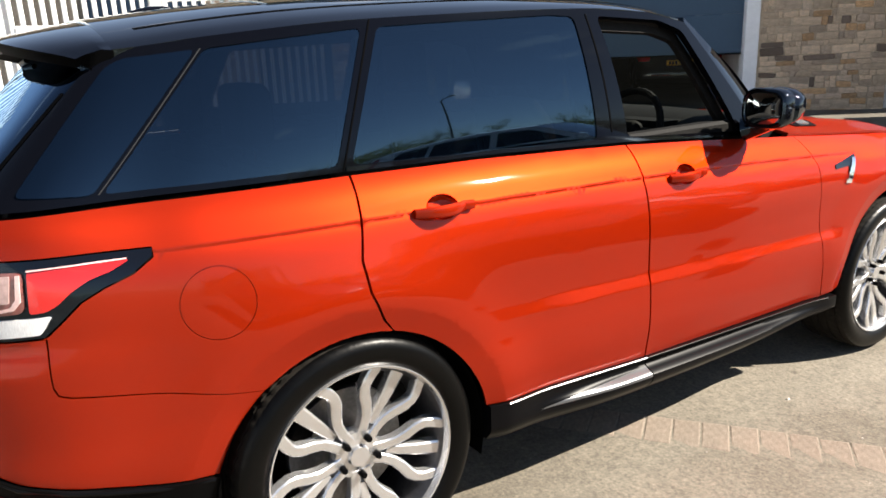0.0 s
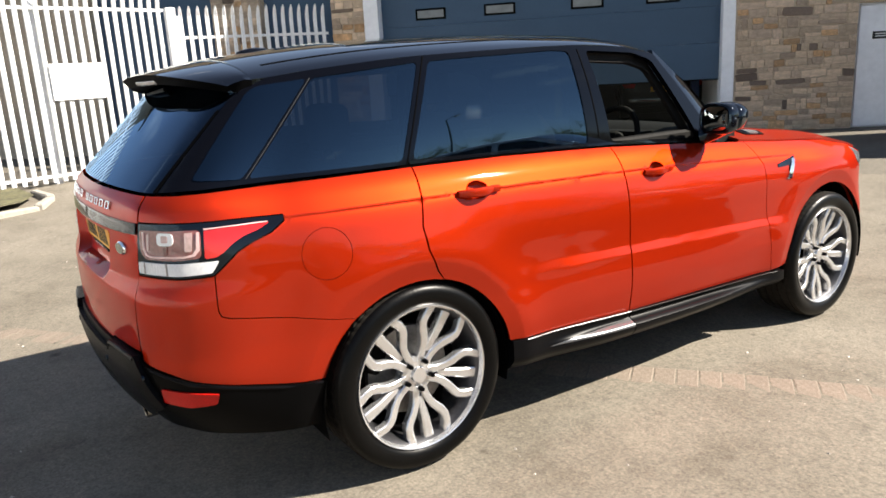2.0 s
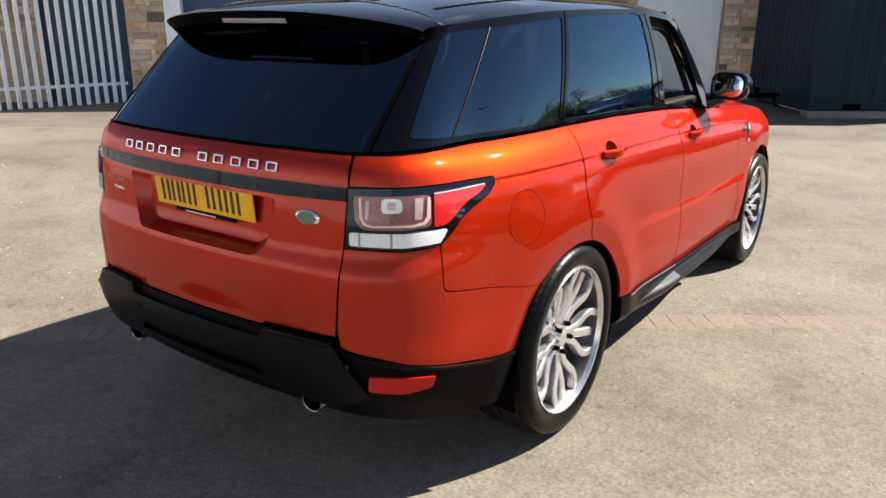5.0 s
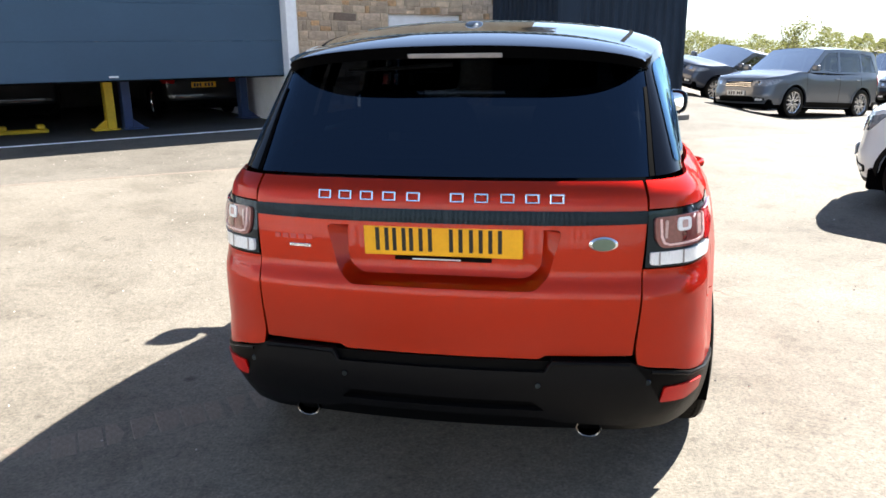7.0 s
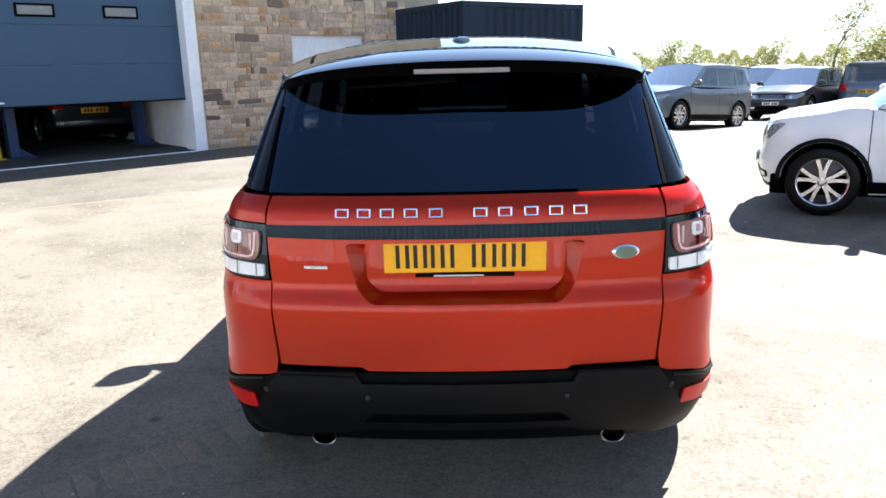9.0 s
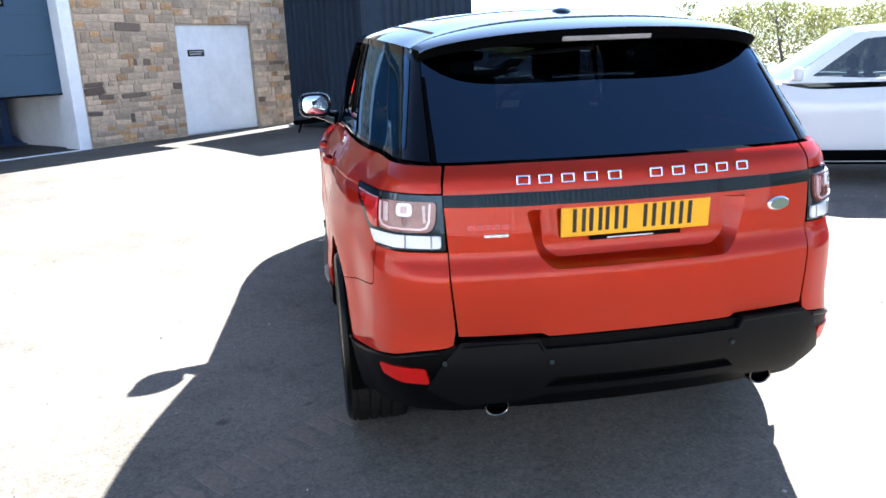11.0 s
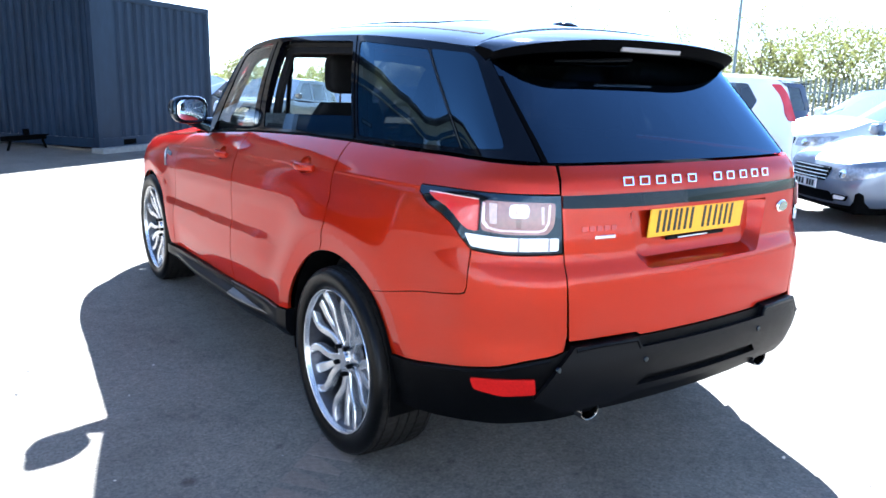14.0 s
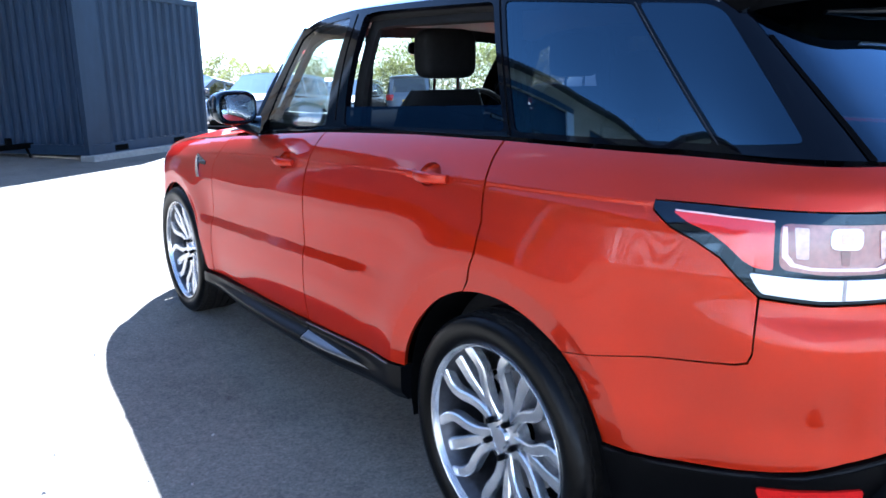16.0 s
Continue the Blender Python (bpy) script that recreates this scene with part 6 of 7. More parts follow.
part("steering_wheel", b, M["leather"], hero, "black steering wheel", at=pose(0, 1.66, 1.165, -24, 0, 0), smooth=True)


def seat(x, y, width=0.5, high=0.62):
    s = add("seat", mesh_of("t", [], []), None, hero, "black leather seat with headrest", at=pose(x, y, 0.0))
    part("seat_cushion", pad(-width / 2, width / 2, -0.28, 0.27, 0.48, 0.70), M["leather"], s, smooth=True)
    rings = []
    for t, w, d in ((0, 0.9, 0.17), (0.25, 1.0, 0.16), (0.6, 1.0, 0.14), (0.9, 0.84, 0.12), (1.0, 0.66, 0.08)):
        yy, zz = -0.24 - 0.20 * t, 0.62 + high * t
        ww = width / 2 * w
        rings.append([(ww * math.copysign(abs(math.cos(a)) ** 0.45, math.cos(a)), yy + d / 2 * math.copysign(abs(math.sin(a)) ** 0.7, math.sin(a)), zz) for a in np.linspace(0, 2 * math.pi, 21)[:-1]])
    part("seat_back", loft(rings), M["leather"], s, smooth=True)
    top = 0.62 + high
    part("headrest", pad(-0.135, 0.135, -0.50, -0.39, top + 0.045, top + 0.245), M["leather"], s, smooth=True)
    for dx in (-0.06, 0.06):
        part("headrest_post", tube([(dx, -0.445, top - 0.03), (dx, -0.45, top + 0.07)], 0.006, 8), M["chrome"], s)


for x in (0.38, -0.38):
    seat(x, 1.44, 0.5, 0.74)
    seat(x, 0.40, 0.52, 0.62)
for side in (1, -1):
    guide = part("belt_guide", pad(side * 0.66 - 0.012, side * 0.66 + 0.012, 1.10, 1.15, 1.50, 1.58), M["black_plastic"], hero, "black seat belt guide", smooth=True)
    part("guide_clip", box(side * 0.674 - 0.003, side * 0.674 + 0.003, 1.118, 1.130, 1.525, 1.548, 0.002), M["plate_white"], guide, "white clip")
    part("seat_belt", tube([(side * 0.66, 1.122, 1.51), (side * 0.70, 1.10, 1.2), (side * 0.72, 1.09, 0.85)], 0.012, 6), M["black_plastic"], hero, "black seat belt", smooth=True)
part("rear_view_mirror", pad(-0.11, 0.11, 1.655, 1.69, 1.52, 1.585), M["black_plastic"], hero, smooth=True)
part("centre_console", box(-0.13, 0.13, 0.85, 1.8, 0.45, 0.80, 0.04), M["leather"], hero)


# ---- parked cars ----
def paint(name, c, metal=0.4):
    return mat(name, c, rough=0.35, metal=metal, coat=1.0, vary=0.04, scale=500, patch=0.02)


PAINTS = dict(slate=paint("slate_grey_car_paint", (0.055, 0.065, 0.09)), white=paint("white_car_paint", (0.75, 0.77, 0.78), 0.0), grey=paint("grey_car_paint", (0.095, 0.108, 0.13)), black=paint("black_car_paint", (0.008, 0.008, 0.01)),
              silver=paint("silver_car_paint", (0.55, 0.57, 0.59), 0.4), blue=paint("dark_blue_car_paint", (0.012, 0.018, 0.05)), azure=paint("bright_blue_car_paint", (0.02, 0.06, 0.42), 0.2), dove=paint("mid_grey_car_paint", (0.115, 0.14, 0.185)))


def small_spoke():
    b = bmesh.new()
    for m in (1, -1):
        rings = [[(0.02, m * o - w, r), (0.02, m * o + w, r), (-0.03, m * o + w, r), (-0.03, m * o - w, r)] for r, o, w in ((0.04, 0.010, 0.018), (0.12, 0.022, 0.017), (0.17, 0.038, 0.018), (0.235, 0.062, 0.021))]
        loft(rings, bm=b)
    return b


SM = dict(
    tyre=as_mesh("tyre", lathe([(0.235, 0.085), (0.25, 0.105), (0.30, 0.112), (0.335, 0.10), (0.345, 0.08), (0.345, -0.08), (0.335, -0.1), (0.30, -0.112), (0.235, -0.1)], 40), M["rubber"]),
    dish=as_mesh("dish", lathe([(0.0, 0.0), (0.22, -0.02), (0.232, 0.07), (0.243, 0.092), (0.25, 0.09)], 40), M["alloy_dark"]),
    lip=as_mesh("lip", lathe([(0.225, 0.065), (0.232, 0.095), (0.243, 0.100), (0.248, 0.09)], 40), M["alloy"]),
    spoke=as_mesh("spoke", small_spoke(), M["alloy"]),
    hub=as_mesh("hub", lathe([(0.0, 0.035), (0.035, 0.033), (0.055, 0.0), (0.055, -0.03)], 20), M["alloy"]),
)


def parked(label, at, body, L=4.6, W=1.8, H=1.7, wb=2.65, tyre=0.36, belt_z=1.02, bonnet=(1.0, 0.86), nose=0.95, tail="suv", front_over=0.92, roof_body=True, spokes=6, lamp_back=0.5, quarter=0.0, arch_mat=None, tall_lamp=False, plated=True):
    """A parked car: flanks cut by its wheel arches, bonnet, glasshouse with pillars, wheels, lamps, bumpers."""
    car = thing("parked_" + ("car" if tail == "saloon" else "suv"), label, "car", "parked cars", at=at)
    yf, yr = L / 2, -L / 2
    ya, yb = yf - front_over, yf - front_over - wb
    hw = W / 2
    k = H / 1.7
    sill = 0.24 * k
    cowl = ya - 0.42 if tail != "saloon" else ya - 0.30
    top_f, top_r = cowl - 0.75, (yr + 0.42 if tail == "suv" else yr + 1.05)
    end_r = yr + 0.10 if tail == "suv" else yr + 0.62

    rr = 0.55 if tail == "suv" else 0.7
    line = [(0, yr), (0.45 * hw, yr + 0.015), (0.74 * hw, yr + 0.06), (0.89 * hw, yr + 0.16), (0.955 * hw, yr + 0.36), (0.985 * hw, yr + 0.36 + rr), (hw, yb + 0.6), (hw, ya - 0.6), (0.985 * hw, yf - 0.9), (0.95 * hw, yf - 0.5),
            (0.88 * hw, yf - 0.26), (0.74 * hw, yf - 0.11), (0.42 * hw, yf - 0.025), (0, yf)]
    pv = [Vector((-line[1][0], line[1][1]))] + [Vector(q) for q in line] + [Vector((-line[-2][0], line[-2][1]))]
    tab, run = [], 0.0
    for i in range(1, len(pv) - 2):
        for j in range(10):
            t, (a, b, c, d) = j / 10, pv[i - 1:i + 3]
            q = 0.5 * (2 * b + (c - a) * t + (2 * a - 5 * b + 4 * c - d) * t * t + (3 * b - a - 3 * c + d) * t ** 3)
            if tab:
                run += math.hypot(q.x - tab[-1][1], q.y - tab[-1][2])
            tab.append((run, q.x, q.y))
    run += math.hypot(tab[-1][1], yf - tab[-1][2])
    tab.append((run, 0.0, yf))
    tab = np.array(tab)
    half = len(tab) // 2
    s_end = run
    fx = lambda x: float(np.interp(-x, -tab[half:, 1], tab[half:, 0]))
    rx = lambda x: float(np.interp(x, tab[:half, 1], tab[:half, 0]))
    fy = lambda y: float(np.interp(y, tab[:, 2], tab[:, 0]))
    at_s = lambda s: (float(np.interp(s, tab[:, 0], tab[:, 1])), float(np.interp(s, tab[:, 0], tab[:, 2])))

    def wide(y):
        return at_s(fy(min(yf - 0.2, max(yr + 0.2, y))))[0]

    def waist(y):
        return ramp(y, [(yr, belt_z + 0.02), (end_r + 0.3, belt_z + 0.03), (cowl - 0.4, belt_z - 0.03), (cowl + 0.15, bonnet[0]), (yf - 0.6, bonnet[1]), (yf - 0.15, bonnet[1] - 0.07), (yf, bonnet[1] - 0.11)])

    def skin_fn(s, z):
        """The lower body all the way round, by arc length from the middle of the tail."""
        q = abs(s)
        x, y = at_s(q)
        (x0, y0), (x1, y1) = at_s(q - 0.03), at_s(q + 0.03)
        if q > s_end - 0.03:
            x1, y1 = -0.03, yf
        if q < 0.03:
            x0, y0 = -0.03, yr
        n = math.hypot(x1 - x0, y1 - y0) or 1.0
        nx, ny = (y1 - y0) / n, -(x1 - x0) / n
        top = waist(y)
        t = (z - sill) / (top - sill)
        d = -0.06 * max(0, 1 - t / 0.28) ** 2 - 0.045 * max(0, (t - 0.72) / 0.28) ** 2
        for c in (ya, yb):
            d += 0.018 * math.exp(-((math.hypot(y - c, z - tyre) - tyre - 0.05) / 0.08) ** 2) * smoothstep(0.75 * hw, hw, x)
        end = smoothstep(0.95 * hw, 0.7 * hw, x)
        d += end * (0.03 * math.exp(-((z - 0.50 * k) / 0.13) ** 2) - 0.02 * max(0, (t - 0.45) / 0.55))
        return Vector((x + d * nx, y + d * ny, z))

    def side_fn(y, z):
        if z <= waist(y):
            return skin_fn(fy(y), z)
        g = (z - waist(y)) / max(0.2, H - belt_z)
        return Vector((wide(y) - 0.045 - 0.17 * g, y, z))

    ra = tyre + 0.055
    arch_at = lambda c: [(fy(c + ra * math.cos(radians(a))), tyre + ra * math.sin(radians(a))) for a in np.linspace(180 - 12, 12, 15)]
    low = [(0.0, 0.36 * k), (rx(0.8 * hw), 0.34 * k), (fy(yb - ra - 0.01), sill + 0.08)] + arch_at(yb) + [(fy(yb + ra + 0.02), sill), (fy(ya - ra - 0.02), sill)] \
        + arch_at(ya) + [(fy(ya + ra + 0.01), sill + 0.06), (fx(0.8 * hw), 0.27 * k), (s_end, 0.25 * k)]
    up = [(s, waist(at_s(s)[1]) - 0.004) for s in np.linspace(s_end, 0, 40)]
    gl = []
    for side in (1, -1):
        surface_patch("body_shell", low + up, skin_fn, body, car, mirror=side < 0, step=0.11, rim=0.03)
        lower = [(yb + ra, sill + 0.02), (ya - ra, sill + 0.02), (ya - ra, sill + 0.14), (yb + ra, sill + 0.14)]
        surface_patch("sill_trim", lower, side_fn, M["black_plastic"], car, mirror=side < 0, step=0.14, off=0.012)
        # glasshouse
        roofz = lambda y: ramp(y, [(end_r, H - 0.10), (top_r, H - 0.05), ((top_r + top_f) / 2, H - 0.03), (top_f, H - 0.08)])
        house = [(end_r + 0.02, waist(end_r) + 0.0), (cowl - 0.03, waist(cowl) + 0.0), (top_f, roofz(top_f))] + [(y, roofz(y)) for y in np.linspace(top_f, top_r, 8)[1:]]
        if tail == "suv":
            house = house + [(end_r + 0.14, H - 0.16)]
        wz = 0.07
        cuts, mids = [], []
        y0, y1 = end_r + quarter + (0.30 if tail == "suv" else 0.42), cowl - 0.26
        m1, m2 = y0 + (y1 - y0) * 0.23, y0 + (y1 - y0) * 0.60
        slope = (top_f - cowl) / (roofz(top_f) - waist(cowl))
        frontx = lambda z: cowl - 0.16 + (z - waist(cowl)) * slope * 1.0
        zt = lambda y: roofz(y) - 0.075
        panes = [[(y0 - 0.10, waist(y0) + wz), (m1 - 0.04, waist(m1) + wz), (m1 - 0.0, zt(m1)), (y0 + 0.10, zt(y0) - 0.02)],
                 [(m1 + 0.03, waist(m1) + wz), (m2 - 0.04, waist(m2) + wz), (m2 - 0.06, zt(m2)), (m1 + 0.06, zt(m1))],
                 [(m2 + 0.05, waist(m2) + wz), (frontx(waist(cowl) + wz) - 0.06, waist(cowl) + wz), (frontx(zt(top_f)) - 0.04, zt(top_f)), (m2 + 0.03, zt(m2))]]
        if quarter:
            panes[0] = [(y0 - 0.05, 0.5 * (waist(y0) + zt(y0)) + 0.03), (y0 + 0.10, waist(y0) + wz), (m1 - 0.04, waist(m1) + wz), (m1, zt(m1)), (y0 + 0.08, zt(y0))]
        panes = [rounded(p, 0.03) for p in panes]
        surface_patch("window_surround", house, side_fn, body if roof_body else M["black_gloss"], car, mirror=side < 0, holes=panes, step=0.11, rim=0.03)
        for p in panes:
            surface_patch("side_window", p, side_fn, M["tint_far"], car, "dark side window", mirror=side < 0, step=0.15, off=-0.006, rim=0)
        # door seams and handles
        for y in (m1 + 0.05, m2, cowl + 0.02):
            surface_patch("door_seam", [(y - 0.005, sill + 0.14), (y + 0.005, sill + 0.14), (y + 0.005, waist(y) - 0.02), (y - 0.005, waist(y) - 0.02)], side_fn, M["black_plastic"], car, mirror=side < 0, step=0.1, off=0.002, rim=0)
        for y in (m1 + 0.22, m2 + 0.14):
            p = side_fn(y, belt_z - 0.13)
            part("door_handle", box(-0.015, 0.015, -0.09, 0.09, -0.014, 0.014, 0.008), body, car, at=pose(side * (p.x + 0.012), y, p.z))
        p = side_fn(cowl - 0.18, waist(cowl) - 0.01)
        part("door_mirror", pad(-0.10, 0.10, -0.05, 0.06, -0.07, 0.08, 0.6), body, car, at=pose(side * (p.x + 0.10), cowl - 0.16, waist(cowl) + 0.10), smooth=True)
    # roof, bonnet, tail and screens
    roofrows = []
    for y in np.linspace(end_r + 0.0 if tail == "suv" else top_r, top_f, 14):
        zc = roofz(y)
        e = side_fn(y, zc).x
        roofrows.append([Vector((e * u, y, zc + 0.055 * (1 - u * u) ** 0.7 * smoothstep(0, 0.2, 1 - abs(u)))) for u in np.linspace(-1, 1, 13)])
    b = loft(roofrows, closed=False, caps=False)
    part("roof", b, body if roof_body else M["black_gloss"], car, smooth=True)
    rows = []
    for t in np.linspace(0, 1, 7):
        ring = []
        for u in np.linspace(-1, 1, 11):
            a = Vector((side_fn(top_f, roofz(top_f)).x * u, top_f, roofz(top_f) + 0.05 * (1 - u * u)))
            c = Vector((wide(cowl) * 0.93 * u, cowl + 0.16 * (1 - u * u), waist(cowl) - 0.01))
            ring.append(a.lerp(c, t))
        rows.append(ring)
    part("windscreen", loft(rows, closed=False, caps=False), M["screen_far"], car, "windscreen", smooth=True)
    rows = []
    for s in [fy(cowl - 0.02) + (s_end - 0.02 - fy(cowl - 0.02)) * (i / 18) for i in range(19)]:
        y = at_s(s)[1]
        p = skin_fn(s, waist(y) - 0.004)
        crown = 0.055 * (p.x / hw) ** 1.2
        rows.append([Vector((p.x * u, p.y, p.z + crown * (1 - abs(u) ** 2.6))) for u in np.linspace(-1, 1, 15)])
    part("bonnet", loft(rows, closed=False, caps=False), body, car, smooth=True)
    zc = bonnet[1] - 0.24
    fr = lambda pts: [(fx(x) if x >= 0 else 2 * s_end - fx(-x), z) for x, z in pts]
    wrap_fn = lambda s, z: skin_fn(s, z) if s <= s_end else Vector((-1, 1, 1)) * skin_fn(2 * s_end - s, z)
    grille = surface_patch("grille", fr(rounded([(0.40, zc + 0.085), (0.36, zc - 0.075), (-0.36, zc - 0.075), (-0.40, zc + 0.085)], 0.03)), wrap_fn, M["black_plastic"], car, "dark grille with chrome bars", off=0.006, step=0.08)
    surface_patch("lower_grille", fr(rounded([(0.46, 0.46 * k), (0.52, 0.33 * k), (-0.52, 0.33 * k), (-0.46, 0.46 * k)], 0.03)), wrap_fn, M["black_plastic"], car, "dark lower grille", off=0.006, step=0.08)
    for i in range(4):
        z = zc - 0.055 + 0.04 * i
        surface_patch("grille_bar", fr([(0.37, z + 0.010), (0.37, z), (-0.37, z), (-0.37, z + 0.010)]), wrap_fn, M["chrome"], grille, "chrome grille bar", off=0.014, step=0.08)
    lampx = rounded([(fx(0.44), zc + 0.085), (fx(0.42), zc - 0.04), (fx(0.70 * hw), zc - 0.05), (fy(yf - lamp_back * 0.6), zc + 0.02), (fy(yf - lamp_back), zc + 0.13), (fy(yf - lamp_back * 0.8), zc + 0.135), (fx(0.8 * hw), zc + 0.115)], 0.03)
    eye = [(fx(0.58) + 0.05 * math.cos(a), zc + 0.028 + 0.05 * math.sin(a)) for a in np.linspace(0, 2 * math.pi, 17)[:-1]]
    fog = rounded([(fx(0.50), 0.44 * k), (fx(0.48), 0.35 * k), (fx(0.74 * hw), 0.36 * k), (fx(0.76 * hw), 0.43 * k)], 0.02)
    for side in (1, -1):
        h = surface_patch("headlamp", lampx, skin_fn, M["lamp_dark"], car, "clear headlamp", off=0.006, step=0.05, mirror=side < 0)
        surface_patch("headlamp_lens", eye, skin_fn, M["chrome"], h, "bright projector lens", off=0.010, step=0.03, mirror=side < 0)
        f = surface_patch("fog_strip", fog, skin_fn, M["black_plastic"], car, "black fog lamp recess", off=0.005, step=0.05, mirror=side < 0)
        surface_patch("fog_lamp", rounded([(fx(0.53), 0.425 * k), (fx(0.52), 0.37 * k), (fx(0.71 * hw), 0.375 * k), (fx(0.73 * hw), 0.415 * k)], 0.015), skin_fn, M["lamp_clear"], f, "fog lamp", off=0.009, step=0.05, mirror=side < 0)
        lip = [(fy(ya + ra + 0.03), 0.285 * k), (fx(0.8 * hw), 0.30 * k), (s_end, 0.285 * k), (s_end, 0.245 * k), (fx(0.8 * hw), 0.265 * k), (fy(ya + ra + 0.03), 0.265 * k)]
        surface_patch("bumper_lip", lip, skin_fn, M["black_plastic"], car, "black bumper lip", off=0.008, step=0.08, mirror=side < 0)
        rise = 0.10 if quarter else 0.0
        lip = [(0.0, (0.44 + rise) * k), (rx(0.8 * hw), (0.44 + rise) * k), (fy(yb - ra - 0.03), (0.40 + 0.6 * rise) * k), (fy(yb - ra - 0.03), 0.30 * k), (rx(0.8 * hw), 0.32 * k), (0.0, 0.33 * k)]
        surface_patch("rear_bumper_lip", lip, skin_fn, M["black_plastic"], car, "black rear bumper lip", off=0.008, step=0.08, mirror=side < 0)
        if tail == "suv":
            for c in (ya, yb):
                ring = [(fy(c + (ra + 0.045) * math.cos(radians(a))), tyre + (ra + 0.045) * math.sin(radians(a))) for a in np.linspace(-4, 184, 19)] + \
                       [(fy(c + (ra + 0.002) * math.cos(radians(a))), tyre + (ra + 0.002) * math.sin(radians(a))) for a in np.linspace(184, -4, 19)]
                surface_patch("arch_trim", ring, skin_fn, arch_mat or body, car, "wheel arch trim", off=0.010, step=0.06, mirror=side < 0)
    p = skin_fn(s_end - 0.001, 0.53 * k)
    front_plate = part("front_plate", box(-0.26, 0.26, 0, 0.012, -0.055, 0.055, 0.003), M["plate_white"], car, "white plate with black bars", at=pose(0, p.y + 0.004, 0.53 * k))
    for x in (-0.19, -0.13, -0.07, 0.04, 0.11, 0.18):
        part("plate_bar", box(x - 0.02, x + 0.02, 0.012, 0.015, -0.035, 0.035), M["plate_black"], front_plate)

    # tail
    top_z = waist(yr)
    low_w = at_s(fy(end_r + 0.02))[0] - 0.045
    wt = side_fn(end_r, H - 0.12).x if tail == "suv" else side_fn(top_r, H - 0.1).x

    def rear_up(u, t):
        """The upright part of the tail: u across, t from the waist to the roof."""
        a = skin_fn(rx(min(0.999, abs(u)) * low_w), top_z - 0.004)
        c = Vector((wt * abs(u), end_r + 0.10 + 0.05 * u * u, H - 0.10 + 0.03 * (1 - u * u)))
        p = a.lerp(c, t)
        return Vector((math.copysign(p.x, u), p.y, p.z))

    if tail == "suv":
        hole = rounded([(-0.84, 0.08), (0.84, 0.08), (0.80, 0.86), (-0.80, 0.86)], 0.08)
        surface_patch("tail_frame", [(-1, 0.0), (1, 0.0), (1, 1.0), (-1, 1.0)], rear_up, body, car, step=0.16, rim=0, holes=[hole])
        surface_patch("rear_window", hole, rear_up, M["tint_far"], car, "dark rear window", off=-0.004, step=0.2, rim=0)
        part("roof_spoiler", box(-wt + 0.06, wt - 0.06, -0.16, 0.1, -0.02, 0.02, 0.015, segments=2), body, car, at=pose(0, end_r + 0.06, H - 0.055), smooth=True)
    else:
        rows = []
        for t in np.linspace(0, 1, 5):
            ring = []
            for u in np.linspace(-1, 1, 9):
                a = Vector((wt * u, top_r, roofz(top_r) + 0.05 * (1 - u * u)))
                c = Vector((wide(end_r) * 0.9 * u, end_r, waist(end_r) + 0.01))
                ring.append(a.lerp(c, t))
            rows.append(ring)
        part("rear_window", loft(rows, closed=False, caps=False), M["tint_far"], car, "dark rear window", smooth=True)
        rows = []
        for s in np.linspace(0.02, fy(end_r + 0.06), 14):
            p = skin_fn(s, waist(at_s(s)[1]) - 0.004)
            rows.append([Vector((p.x * u, p.y, p.z + 0.03 * (p.x / hw) * (1 - u * u))) for u in np.linspace(-1, 1, 9)])
        part("boot_lid", loft(rows, closed=False, caps=False), body, car, smooth=True)
    for side in (1, -1):
        if tail == "suv":
            up_lamp = [(end_r + 0.02, top_z + 0.01), (end_r + 0.15, top_z + 0.03), (end_r + 0.21, top_z + 0.12), (end_r + 0.22, top_z + 0.24), (end_r + 0.27, top_z + 0.36), (end_r + 0.40, H - 0.12), (end_r + 0.26, H - 0.12), (end_r + 0.15, H - 0.24), (end_r + 0.10, H - 0.36)]
            if tall_lamp:
                surface_patch("tail_lamp", rounded(up_lamp, 0.03), side_fn, M["lamp_red"], car, "tall red tail lamp", off=0.012, step=0.08, mirror=side < 0)
            o = [(rx(0.60 * hw), top_z - 0.03), (fy(yr + 0.28), top_z - 0.02), (fy(yr + 0.26), top_z - 0.14), (fy(yr + 0.16), top_z - 0.24), (rx(0.66 * hw), top_z - 0.24)]
        else:
            o = [(rx(0.55 * hw), belt_z - 0.10), (fy(yr + 0.30), belt_z - 0.08), (fy(yr + 0.28), belt_z - 0.2), (rx(0.55 * hw), belt_z - 0.26)]
        if not tall_lamp:
            surface_patch("tail_lamp", rounded(o, 0.02), skin_fn, M["lamp_red"], car, "red tail lamp", off=0.008, step=0.06, mirror=side < 0)
    p = skin_fn(0.001, 0.8 * k)
    if plated:
        back_plate = part("rear_plate", box(-0.26, 0.26, -0.012, 0, -0.055, 0.055, 0.003), M["plate_yellow"], car, "yellow plate with black bars", at=pose(0, p.y - 0.01, 0.8 * k))
        for x in (-0.19, -0.13, -0.07, 0.04, 0.11, 0.18):
            part("plate_bar", box(x - 0.02, x + 0.02, -0.015, -0.012, -0.035, 0.035), M["plate_black"], back_plate)
    part("under_body", box(-hw + 0.12, hw - 0.12, yr + 0.15, yf - 0.15, 0.2 * k, 0.42, 0.02), M["liner"], car)
    part("cabin_dark", box(-hw + 0.2, hw - 0.2, end_r + 0.4, cowl - 0.3, 0.42, belt_z - 0.02, 0.05), M["leather"], car)
